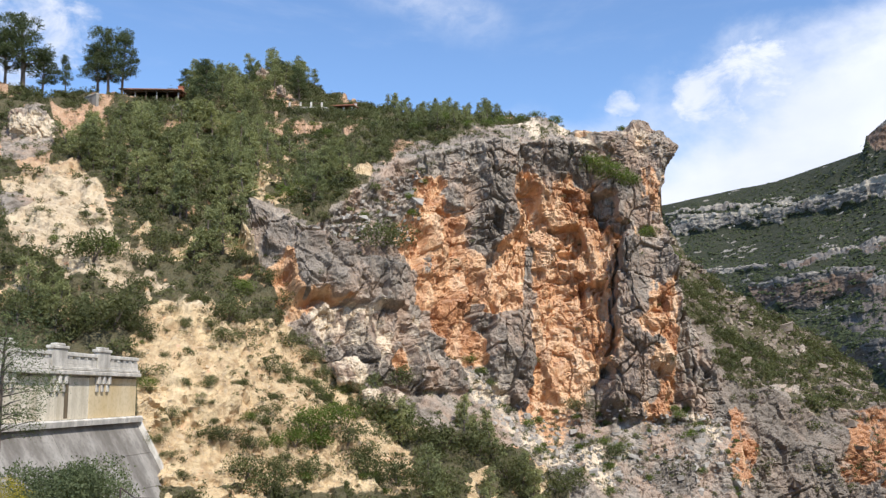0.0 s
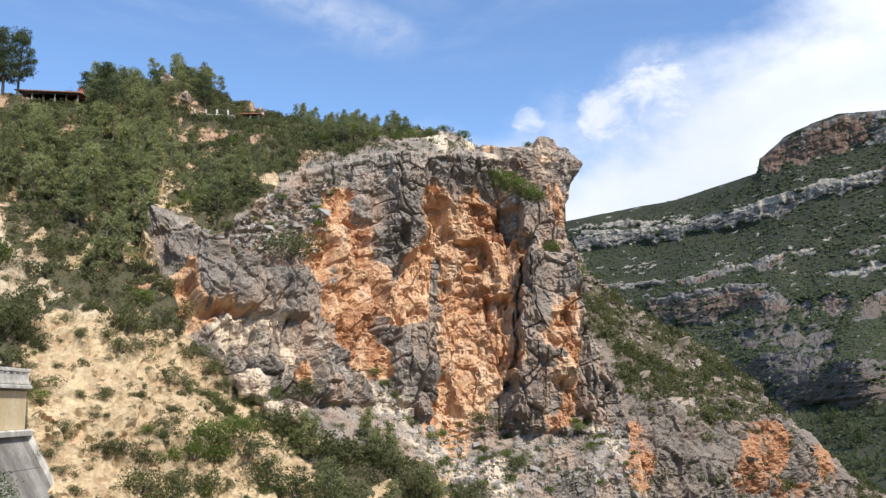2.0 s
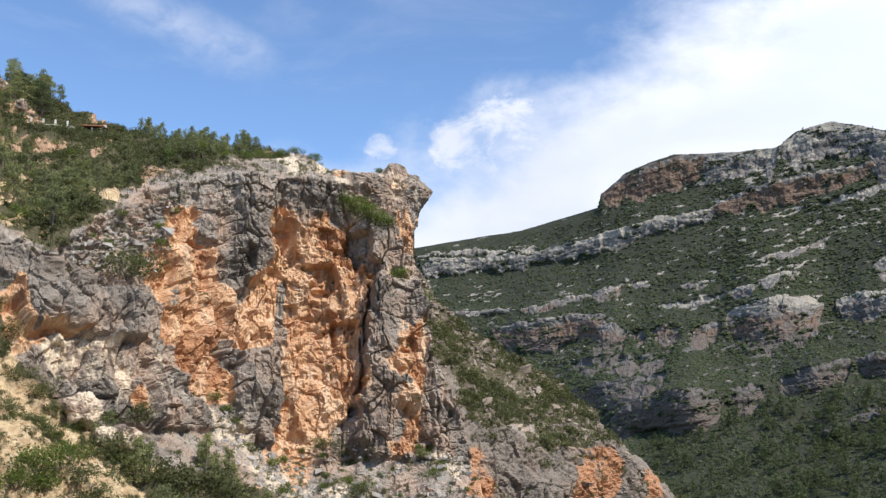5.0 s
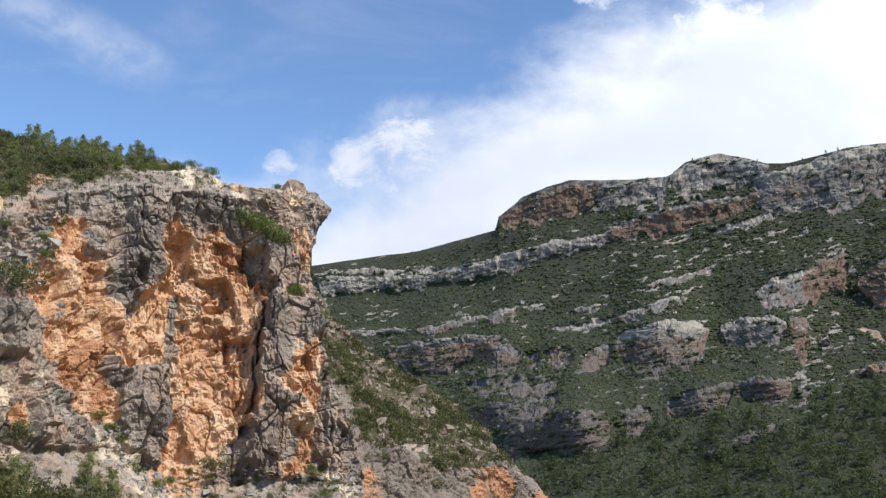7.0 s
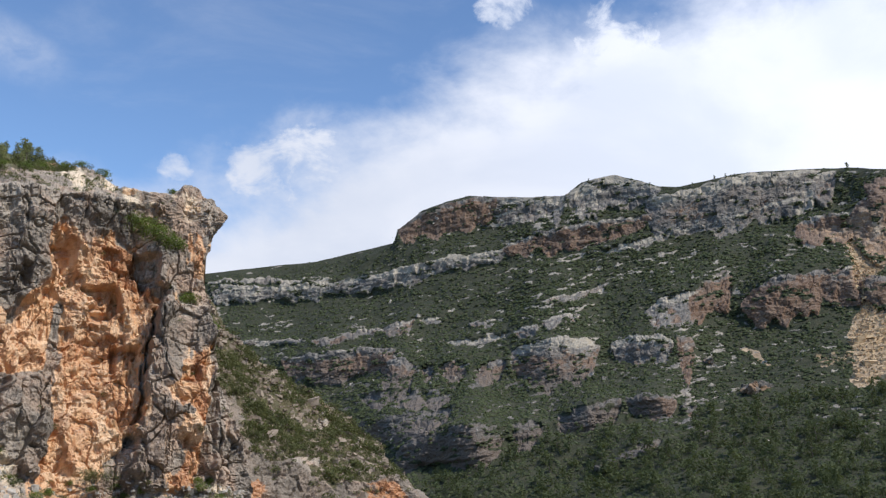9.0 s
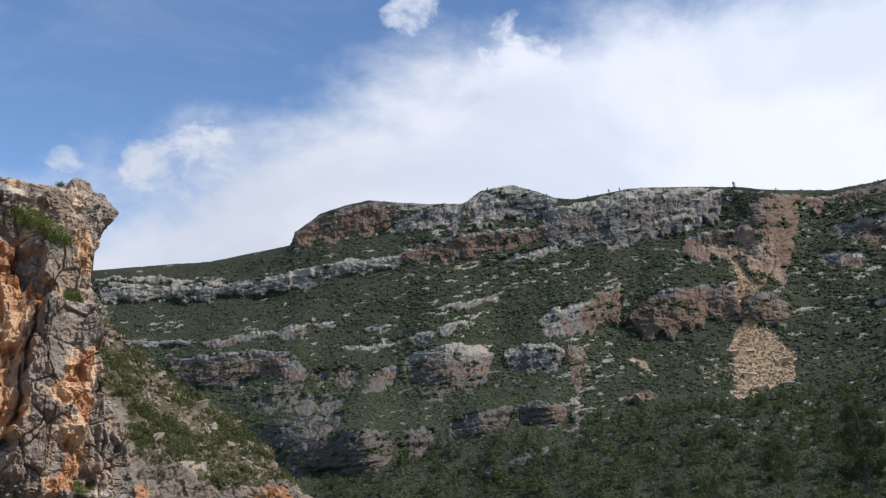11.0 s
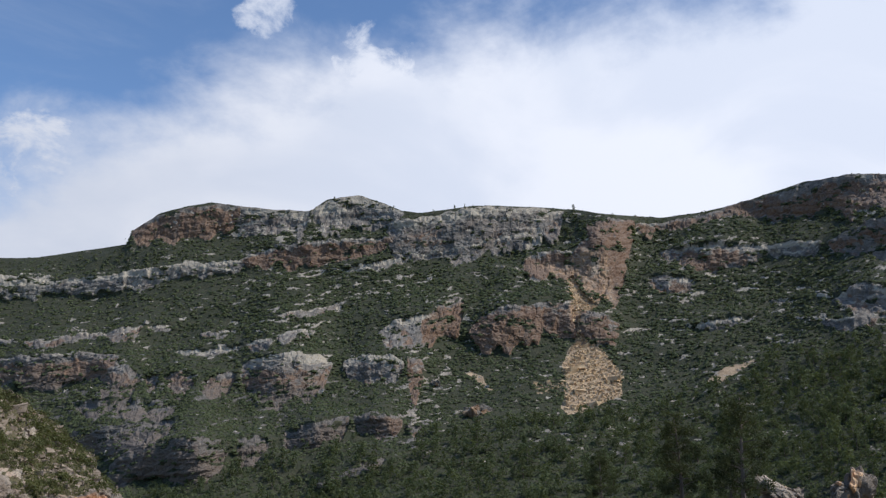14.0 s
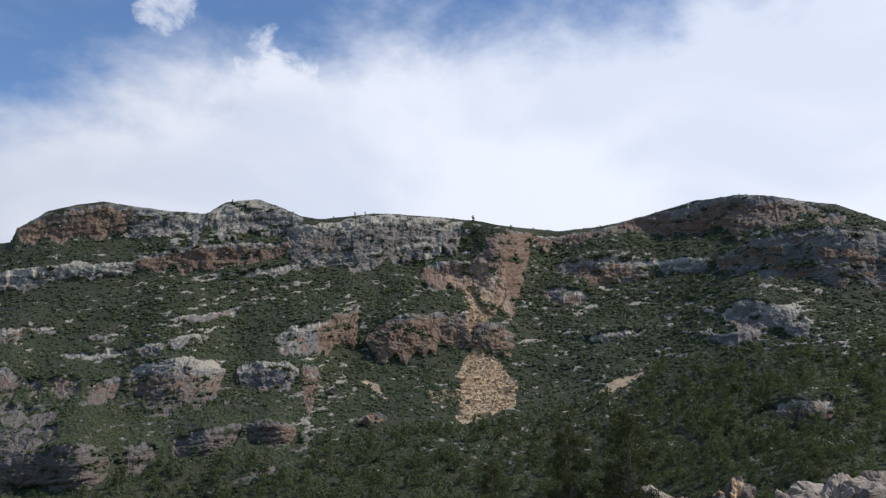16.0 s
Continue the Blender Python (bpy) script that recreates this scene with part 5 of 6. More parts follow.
def pine_meshes(seed, bare, spread, clumps, tufts, size, lean=0.1, top=1.0, lump=1.0, cone=0.0):
    """Trunk with limbs, and needle crown, of a pine one metre high. bare: height of the first limb; spread: the crown's half width."""
    r = np.random.default_rng(seed)
    bm = bmesh.new()
    bend = r.normal(size=2) * lean
    axis = lambda t: np.array([bend[0] * t * t, bend[1] * t * t, t * 0.95])
    ts = np.linspace(0, 1, 7)
    tube(bm, [axis(t) for t in ts], [0.024 * (1 - 0.85 * t) + 0.002 for t in ts], 6)
    tris = []
    for k in range(clumps):
        t = bare + (1 - bare) * (k + r.random()) / clumps
        a = r.uniform(0, 2 * math.pi)
        s = (t - bare) / (1 - bare)
        wide = spread * (math.sin(math.pi * (0.18 + 0.72 * s)) ** 0.8) * r.uniform(0.45, 1.05) * (1 if s < 0.8 else top)
        wide = wide * (1 - cone) + cone * spread * (1.02 - s) ** 0.75 * r.uniform(0.35, 1.05)
        base = axis(min(t * 0.93, 0.97))
        tip = base + np.array([math.cos(a) * wide, math.sin(a) * wide, r.uniform(0.0, 0.10)])
        if k % 2 == 0 or s < 0.4:
            tube(bm, [base, (base + tip) / 2 + (0, 0, 0.01), tip], [0.008, 0.005, 0.002], 4)
        c = leaf_cloud(r, 3, tufts, size / spread * 2.4, fuzz=0.25, slim=0.34)
        c = c * (lump * spread * r.uniform(0.48, 0.72)) * (1, 1, 0.75 + 0.35 * cone)
        tris.append(c + tip - (0, 0, 0.05))
    me = bpy.data.meshes.new("trunk")
    bm.to_mesh(me)
    bm.free()
    me.materials.append(M_BARK)
    return me, tri_mesh("crown", np.concatenate(tris), M_PINE)


def plant(name, meshes, place, height, turn, label, category, group="", wide=1.0):
    root = empty(name, place, label, category, group, turn)
    root.scale = (height * wide, height * wide, height)
    for me in meshes:
        ob = new(me.name.split(".")[0], me)
        ob.parent = root
    return root


def bush_meshes(seed, leaves, size, material, lobes=7, squash=0.8):
    r = np.random.default_rng(seed)
    bm = bmesh.new()
    for k in range(5):
        a = r.uniform(0, 6.28)
        tip = np.array([math.cos(a) * 0.35, math.sin(a) * 0.35, r.uniform(0.3, 0.55)])
        tube(bm, [(0, 0, -0.15), tip * (0.5, 0.5, 0.4), tip], [0.03, 0.02, 0.008], 4)
    me = bpy.data.meshes.new("stem")
    bm.to_mesh(me)
    bm.free()
    me.materials.append(M_BARK)
    return me, tri_mesh("foliage", leaf_cloud(r, lobes, leaves, size, squash), material)


def dome(r, rings=2, sides=5):
    """A lumpy closed cushion of leaves with a few loose tufts, radius 1, on z = 0: triangles (n, 3, 3)."""
    t = np.linspace(0.02, 0.62, rings) * np.pi / 2
    a = np.linspace(0, 2 * np.pi, sides, endpoint=False) + r.uniform(0, 1)
    rad = 0.75 * (1 + 0.24 * r.normal(size=(rings, sides)))
    grid = np.stack([np.cos(t)[:, None] * np.cos(a) * rad, np.cos(t)[:, None] * np.sin(a) * rad, np.sin(t)[:, None] * rad * 0.45], -1)
    top = np.array((r.normal() * 0.1, r.normal() * 0.1, 0.48))
    tri = []
    for k in range(sides):
        m = (k + 1) % sides
        for i in range(rings - 1):
            tri += [(grid[i, k], grid[i, m], grid[i + 1, m]), (grid[i, k], grid[i + 1, m], grid[i + 1, k])]
        tri.append((grid[-1, k], grid[-1, m], top))
    return np.concatenate([np.array(tri), leaf_cloud(r, 4, 4, 0.22, squash=0.5, fuzz=0.06, out=0.2)])


pool_small = [dome(rng) for _ in range(14)]
pool_mid = [leaf_cloud(rng, 6, 90, 0.15) for _ in range(10)]
pool_pine = [np.concatenate([leaf_cloud(rng, 4, 28, 0.26, fuzz=0.1, out=0.3) * (0.75, 0.75, 0.6) + (rng.normal() * 0.2, rng.normal() * 0.2, h) for h in (0.25, 0.6, 0.95, 1.3)]) for _ in range(8)]

# scrub on the mountain
open_ground = np.clip(far_masks["green"], 0, 1) * (1 - 0.98 * rock_all)
dens = open_ground * (0.7 + 0.5 * ss(patch + 0.6 * speck, -0.5, 0.3)) / np.maximum(far_r, 120) ** 1.85
at, i, j = sow(FAR_P, FAR_N, dens * (el > -4), 56000, rng)
rr = rng.uniform(0.9, 2.2, len(at)) * np.clip(np.hypot(at[:, 0], at[:, 1]) / 420, 0.6, 1.5) * (0.5 + 0.5 * ss(sky_h[j] - el[i, j], 0.0, 0.7))
thicket("mountain_scrub", at, rr, pool_small, M_FARVEG, rng, "dark green scrub covering the mountain side")
# pine wood on the lower slopes
wood = any_of([[(41.91, 2.57), (46.45, 3.67), (50.75, 3.77), (54.05, 4.49), (58.31, 5.2), (62.24, 7.47), (66.04, 8.07), (73.99, 8.46), (82.59, 8.3), (81.02, -5.08), (39.97, -6.93), (37.68, -0.99)],
               [(42.23, 1.93), (51.7, 3.94), (51.21, -1.71), (26.43, -5.62), (26.41, -2.54)], [(26.35, -1.15), (30.32, 0.37), (34.59, 1.22), (43.06, 1.05), (42.21, -7.28), (27.14, -8.07)]], az + wob, el + wob, 0.6)
dens = open_ground * wood / np.maximum(far_r, 120) ** 1.2
at, i, j = sow(FAR_P, FAR_N, dens * (el > -5), 2500, rng)
thicket("mountain_pinewood", at, np.clip(np.exp(rng.normal(0.3, 0.32, len(at))), 0.7, 2.6) * np.clip(np.hypot(at[:, 0], at[:, 1]) / 260, 0.6, 1.3), pool_pine, M_FARPINE, rng, "young dark pine wood on the lower slope", tall=1.15)

# young pines that can be told apart, at the foot of the mountain
YOUNG = [(t, tri_mesh("crown", np.array([q.co for q in c.vertices]).reshape(-1, 3, 3), M_FARPINE)) for t, c in (pine_meshes(130 + k, 0.05, 0.24 + 0.03 * (k % 3), 26, 38, 0.036, lump=0.66, cone=0.8) for k in range(6))]
r9 = np.random.default_rng(9)
at, i, j = sow(FAR_P, FAR_N, wood * open_ground * (el > -0.5) / far_r ** 2.2, 280, r9)
for k, q in enumerate(at):
    plant("young_pine", YOUNG[k % 6], q - np.array((0, 0, 0.3)), r9.uniform(4.5, 8.0), r9.uniform(0, 360), "young dark pine at the foot of the mountain", "tree", "young pines on the mountain foot", r9.uniform(0.8, 1.2))

# lone pines on the skyline
for k, (b, h) in enumerate([(50.85, 15.9), (43.47, 16.1), (44.15, 16.1), (39.73, 15.9), (53.15, 15.6), (42.18, 15.8), (36.1, 16.3), (58.6, 15.5)]):
    plant("skyline_pine", YOUNG[k % 6], on_far(b, h), 5.6 if k == 0 else 3.6, 50 * k, "small lone pine on the mountain crest", "tree", "pines on the crest", 1.1)

# scrub on the near hill and on the spur
free = near_masks["green"] * (1 - near_masks["rock"])
up = NEAR_N[..., 2]
visible = NEAR_Z > -22
dens = 0.22 * ss(fbm(NEAR_P.reshape(-1, 3), 6.0, 3, 29), -0.2, 0.4).reshape(NEAR_X.shape) * (1 - near_masks["rock"]) + 0.02 + free * (0.6 + 0.5 * ss(NEAR_Z, 15, 30)) + 0.05 * near_masks["rock"] * ss(up, 0.3, 0.6) + 0.3 * near_masks["rock"] * ss(up, 0.5, 0.75) + 0.35 * any_of(PALES[:1], NEAR_X, NEAR_Z, 1.5) + 0.2 * any_of(BEDS[1:], NEAR_X, NEAR_Z, 1.0) + 0.55 * any_of([[(-39.3, 16.6), (-32.9, 15), (-23, 8.4), (-12, -1.6), (-4.3, -11.7), (-25.9, -11.2), (-30.3, -1.4), (-38.6, 6.7)], [(-70.1, 28.6), (-59.2, 24.8), (-47.3, 17.6), (-40.2, 15.7), (-47.1, 12.2), (-69.4, 16)]], NEAR_X, NEAR_Z, 1.5) * (1 - near_masks["rock"])
at, i, j = sow(NEAR_P, NEAR_N, dens * visible, 7400, rng)
thicket("hill_scrub", at, rng.uniform(0.25, 1.3, len(at)) * (0.55 + 0.45 * free[i, j]), pool_mid, M_SCRUB, rng, "mixed green scrub on the hillside")
dens = (0.12 + spur_masks["green"]) * (1 - 0.93 * spur_masks["rock"])
at, i, j = sow(SPUR_P, SPUR_N, dens * ss(fbm(SPUR_P.reshape(-1, 3), 7.0, 3, 39), -1.0, 0.5).reshape(SPUR_X.shape), 3000, rng)
thicket("spur_scrub", at, np.clip(np.exp(rng.normal(-0.55, 0.45, len(at))), 0.25, 1.5), pool_mid, M_SCRUB, rng, "low green scrub among stones")

# pines over the hill
PINES = [pine_meshes(20 + k, 0.06 + 0.06 * (k % 3), 0.26 + 0.03 * (k % 4), 34, 52, 0.030, lump=0.62, cone=0.8) for k in range(7)]
TALL = [pine_meshes(40 + k, 0.26, 0.30, 54, 170, 0.016, 0.05, 1.1, lump=0.62, cone=0.45) for k in range(4)]
TALL = [(t, tri_mesh("crown", np.array([q.co for q in c.vertices]).reshape(-1, 3, 3), M_TALLPINE)) for t, c in TALL]
woods = any_of([[(-62.2, 39.5), (-50, 41.3), (-41, 42.1), (-28.3, 39), (-14.7, 37.2), (-7.5, 39.5), (-12.9, 33.5), (-20, 29), (-28, 27.7), (-34.1, 20.1), (-40.3, 19.3), (-48.5, 24.7), (-53.3, 33), (-59.8, 36.7)],
                [(-49.4, 48), (-41.2, 48.7), (-27.6, 51.6), (-20.2, 49.5), (-7.4, 45.1), (4.4, 43.2), (10.7, 43.2), (-7.5, 40), (-25.6, 43.4), (-41.1, 44.5)],
                [(-69.3, 14.2), (-58.7, 14.1), (-47.1, 12.2), (-47.4, 8.7), (-69, 8.9)], [(-12.7, -0.3), (-2.3, -4.2), (8, -8.1), (18.2, -14.1), (17.9, -25.7), (0.9, -25.5), (-7.5, -13), (-16.2, -3.7)]], NEAR_X, NEAR_Z, 1.0)
yards = any_of([[(-52.7, 49.8), (-40.8, 49.7), (-40.5, 41.9), (-51.4, 42)], [(-28.4, 48.1), (-12, 48), (-3.8, 39.9), (-29.2, 40)]], NEAR_X, NEAR_Z, 0.5)
crest = any_of([[(-41.2, 47.8), (-33, 50.5), (-27.6, 52.4), (-20.2, 49.9), (-12, 46.6), (-2.9, 44.6), (4.4, 43.8), (10.7, 44.5), (10.7, 43.2), (4.3, 42.3), (-12, 44.3), (-27.5, 49.5), (-41.1, 45.9)]], NEAR_X, NEAR_Z, 0.6)
dens = woods * (1 - near_masks["rock"]) * (0.35 + ss(NEAR_Z, 10, 35) + 1.2 * crest) * (1 - yards)
at, i, j = sow(NEAR_P, NEAR_N, dens, 300, np.random.default_rng(5))
r5 = np.random.default_rng(6)
for k, p in enumerate(at):
    big = r5.uniform(3.4, 6.2) * (0.62 if p[0] > -22 and p[2] > 30 else 1.0)
    plant("pine_tree", PINES[k % len(PINES)], p - np.array((0, 0, 0.15)), big, r5.uniform(0, 360), "small dark green pine on the scrub slope", "tree", "pines on the hill", r5.uniform(0.85, 1.25))

# tall pines by the houses: place on the hill, height, width
for (px, pz, high, wide), kind in zip([(-67.3, 50.7, 12, 1.25), (-70.2, 51.1, 9.5, 1), (-64.1, 50.6, 8, 1.1), (-60.7, 48.9, 7, 0.5), (-53.7, 47.3, 11.4, 0.95), (-55.6, 47.5, 8, 1.2), (-51.9, 47.9, 11.5, 0.7), (-38.1, 43.6, 10, 0.85), (-22.9, 46.2, 7, 1), (-35.3, 48.7, 4.8, 1), (-31.2, 49.6, 4.6, 1), (-41.2, 47.6, 5.2, 0.9), (-25.7, 49.9, 4.6, 1.1)], (0, 1, 2, 3, 0, 1, 2, 3, 0, 1, 2, 3, 0)):
    p = on_hill(px, pz)
    plant("tall_pine", TALL[kind], p - np.array((0, 0, 0.2)), high, 70 * kind + px, "tall pine with a bare trunk and dark ragged crown", "tree", "tall pines by the houses", wide)

# bushes that stand apart: place on the hill, half width
SCRUBS = [bush_meshes(60 + k, 1500, 0.05, M_SCRUB, 11) for k in range(4)]
FRESH = [bush_meshes(70 + k, 1500, 0.05, M_FRESH, 11) for k in range(3)]
for k, (px, pz, half) in enumerate([(-55, 20.3, 3), (-48.7, 18.8, 0.8), (-63.7, 28.1, 0.9), (-56.2, 27.9, 0.8), (-60.6, 31.7, 0.7), (-45.6, 22.9, 1.6), (-63.9, 12.4, 2.6), (-58.5, 10.1, 3.4), (-51.5, 10.1, 3.2), (-46.6, 9.6, 1.4), (-33.9, 10.8, 2.4), (-34.2, 7.6, 1.4), (-24.5, 2.6, 1.3), (-23.3, 7.6, 1.6), (-20.6, 5, 1.8), (-18.4, 2.8, 1.3), (-36.3, 0.8, 1), (-33.3, -7.1, 1.3), (-30.6, -12.8, 2), (-39.7, -12.6, 0.9), (-25.4, -11.6, 1.3)] + [(-19.7, -1.2, 1.5), (-14.9, 0.6, 1.2), (-8.4, 0.6, 2.2), (-11, -3.3, 2.6), (-5.8, -6.3, 3), (-0.6, -8, 3), (4.5, -9.8, 3), (9.7, -13.2, 3), (-15.3, -7.9, 2), (-12.7, -11.3, 2.4), (-21.3, -12.9, 2), (-27.2, -15.4, 2.2), (-7.5, -13.9, 2.6), (-1.5, -14.8, 2.6), (-32.3, 20.1, 1.4), (-25.1, 13.8, 1.6), (-27.9, 17.4, 1.3), (-18.8, 43.6, 1.5), (-16.5, 43.4, 1.3), (-14.3, 43.6, 1.5), (-12, 43.7, 1.4), (-21.5, 43.8, 1.2), (-49.3, 44.6, 1.5), (-44.7, 44.4, 1.6), (-10.1, 21.7, 3.4), (20.4, -3, 1.8), (26.1, -10.4, 1.9), (18.2, -14.9, 2.6)]):
    plant("bush", SCRUBS[k % 4], on_hill(px, pz), half * 1.15, 47 * k, "dark green bush on the sandy slope", "bush", "bushes on the sandy slope")
for k, (px, pz, half) in enumerate([(-53.7, 21.6, 2), (-20.9, -6.6, 2.2), (-23.1, -7.9, 1.6), (-17, -6.2, 1.8), (-19.6, -8.3, 1.6), (-30.1, -4, 0.8), (-26.5, -8.2, 1.2), (32.6, 24, 1.6), (25.2, 35, 2.2), (27.2, 33.2, 2.2), (29.4, 31.8, 2), (23.2, 36.4, 1.4), (-23.6, 30, 2.2), (-31.4, 15.6, 1.6), (-7.5, -4.2, 2), (-60.9, 23.1, 0.7), (38.3, 20.4, 1.2), (7.3, 42.4, 1.1), (9.8, 43, 1.3), (12.4, 43.7, 1.2), (15.1, 43.9, 0.9), (18.4, 42.7, 1.1), (28.8, 41.1, 0.9), (29.9, 41.3, 1.1), (-3.8, 40.9, 1.3), (0.7, 41.8, 1.2), (4.3, 42.1, 1)]):
    plant("leafy_bush", FRESH[k % 3], on_hill(px, pz), half * 1.2, 61 * k, "bright green leafy bush between the rocks", "bush", "bright bushes on the rocks")

r4 = np.random.default_rng(4)
clump = ss(fbm(NEAR_P.reshape(-1, 3), 5.0, 3, 95), -0.1, 0.4).reshape(NEAR_X.shape)
sandy = any_of(SANDS, NEAR_X, NEAR_Z, 1.0) * (1 - near_masks["rock"]) * (0.15 + clump) * visible * (0.5 + ss(NEAR_X, -34, -20)) * (NEAR_X > -60)
at, i, j = sow(NEAR_P, NEAR_N, sandy, 190, r4)
for k, p in enumerate(at):
    fresh = k % 4 == 0
    plant("leafy_bush" if fresh else "bush", (FRESH[k % 3] if fresh else SCRUBS[k % 4]), p - np.array((0, 0, 0.1)), float(np.clip(np.exp(r4.normal(-0.45, 0.45)), 0.3, 1.7)), r4.uniform(0, 360), "bright green leafy bush between the rocks" if fresh else "dark green bush on the sandy slope", "bush", "bright bushes on the rocks" if fresh else "bushes on the sandy slope", r4.uniform(0.9, 1.2))
ledgy = any_of(PALES[:1], NEAR_X, NEAR_Z, 1.5) + 0.5 * any_of(BEDS[1:], NEAR_X, NEAR_Z, 1.0)
at, i, j = sow(NEAR_P, NEAR_N, ledgy * visible, 70, r4)
for k, p in enumerate(at):
    plant("leafy_bush", FRESH[k % 3], p - np.array((0, 0, 0.15)), r4.uniform(0.4, 1.3), r4.uniform(0, 360), "green bush rooted in the ledges under the cliff", "bush", "bushes on the ledges")


# ---- rocks ----
def crag(name, outline, dist, depth, material, big, label, category="rock", ochre=0.0, stain=0.0, pale=0.4, rings=40, spokes=140):
    """A closed block of rock with the given outline on the wall plane, bulging to both sides."""
    o = np.array(outline)[:, :2]
    c = o.mean(0)
    th = np.linspace(0, 2 * np.pi, spokes, endpoint=False)
    seg = np.concatenate([o, o[:1]])
    pts = np.concatenate([a + (b - a) * np.linspace(0, 1, 24, endpoint=False)[:, None] for a, b in zip(seg, seg[1:])])
    q = pts - c
    ang = np.arctan2(q[:, 1], q[:, 0]) % (2 * np.pi)
    s = np.argsort(ang)
    rad = np.interp(th, ang[s], np.hypot(q[s, 0], q[s, 1]), period=2 * np.pi)
    t = np.sin(np.linspace(0, np.pi, 2 * rings + 1))
    side = -np.cos(np.linspace(0, np.pi, 2 * rings + 1))
    X = c[0] + t[:, None] ** 0.75 * rad * np.cos(th)
    Z = c[1] + t[:, None] ** 0.75 * rad * np.sin(th)
    D = dist + np.sign(side)[:, None] * np.abs(side)[:, None] ** 0.6 * depth + 0 * X
    P = np.stack([X * dist / WALL, D, Z * dist / WALL], -1)
    mid = np.array([c[0] * dist / WALL, dist, c[1] * dist / WALL])
    n = P - mid
    n /= np.linalg.norm(n, axis=2, keepdims=True)
    h = rocky(P.reshape(-1, 3), big).reshape(X.shape)
    P = P + n * h[..., None] * 0.8
    P = np.concatenate([P, P[:, :1]], 1)
    me = mesh_from(name, P.reshape(-1, 3), sheet_faces(*P.shape[:2]), smooth=False)
    k = len(P.reshape(-1, 3))
    m = fbm(P.reshape(-1, 3), 3.0, 3, 5)
    paint(me, pale=pale * ss(m, -0.4, 0.2), rock=np.ones(k), ochre=ss(m, 0.6 - ochre, 0.8 - ochre) if ochre else np.zeros(k), stain=np.full(k, stain), green=np.zeros(k))
    me.materials.append(material)
    return tagged(new(name, me), label, category)


crag("overhanging_crag", [(19.7, 40.8), (25.1, 40.2), (28.3, 40.9), (29.9, 41.9), (33.3, 40.8), (35.6, 39.2), (36.7, 37.7), (36.2, 36.3), (35.2, 34.9), (34.6, 32.7), (33.8, 30.2), (29.3, 29), (24.9, 32.3), (20.5, 36)],
     146, 6, M_NEAR, 0.5, "grey limestone crag jutting out over the gorge", ochre=0.08, pale=0.5)
crag("boulder", [(-68.8, 43.8), (-67.1, 45.9), (-64.3, 46.1), (-62.6, 43.7), (-62.6, 39.5), (-65.2, 37.2), (-68.5, 38.7)], 131, 3.0, M_NEAR, 0.4, "pale grey boulder on the sandy slope", pale=0.75)
crag("boulder", [(-12.7, 0.6), (-8.4, 1), (-6.2, -0.3), (-7.5, -2.5), (-11.9, -2.2)], 111, 1.6, M_NEAR, 0.25, "white limestone boulder among bushes", pale=1.0)
crag("boulder", [(-17.1, 4.1), (-14.1, 5.4), (-11.9, 4.1), (-12.7, 1), (-15.8, 1.5)], 112, 1.6, M_NEAR, 0.3, "white limestone boulder under the grey wall", pale=0.8)
crag("boulder", [(-29.8, 51.2), (-28.8, 52.0), (-27.9, 51.3), (-28.2, 50.4), (-29.6, 50.3)], 176, 1.6, M_NEAR, 0.3, "pale rock between the pines above the house", pale=0.9)
crag("boulder", [(-26.6, 49.0), (-25.7, 49.1), (-25.4, 47.6), (-26.5, 47.4)], 170, 1.2, M_NEAR, 0.3, "pale rock between the pines above the house", pale=0.9)


def boulder(place, size, turn, material, big, label, seed, ochre=0.0, group=""):
    """A single weathered block that sits on the ground."""
    th, ph = np.linspace(0, 2 * np.pi, 110, endpoint=False), np.linspace(0.02, np.pi - 0.02, 64)
    T, H = np.meshgrid(th, ph)
    sgn = lambda v, p: np.sign(v) * np.abs(v) ** p
    P = np.stack([sgn(np.cos(T), 0.7) * np.sin(H) ** 0.7, sgn(np.sin(T), 0.7) * np.sin(H) ** 0.7, sgn(np.cos(H), 0.75)], -1) * (np.array(size) / 2)
    n = P / np.linalg.norm(P, axis=2, keepdims=True)
    P = P * (1 + 0.55 * fbm(P.reshape(-1, 3) + seed * 17.0, min(size) * 0.7, 3, seed).reshape(T.shape)[..., None])
    P = P + n * (rocky(P.reshape(-1, 3) + seed * 31.0, big).reshape(T.shape)[..., None]) * 0.8
    P = np.concatenate([P, P[:, :1]], 1)
    me = mesh_from("boulder", P.reshape(-1, 3), sheet_faces(*P.shape[:2])[:, ::-1], smooth=False)
    k = P.shape[0] * P.shape[1]
    m = fbm(P.reshape(-1, 3) + seed, size[0] / 3, 3, seed)
    paint(me, rock=np.ones(k), pale=ss(m, -0.3, 0.3) * 0.25, ochre=ss(m, 0.6 - ochre, 0.9 - ochre), stain=ss(-m, -0.1, 0.35) * 0.9, green=np.zeros(k))
    me.materials.append(material)
    ob = new("boulder", me)
    ob.matrix_basis = pose(place[0], place[1], place[2] + size[2] * 0.25, 0, 0, turn)
    return tagged(ob, label, "rock", group)


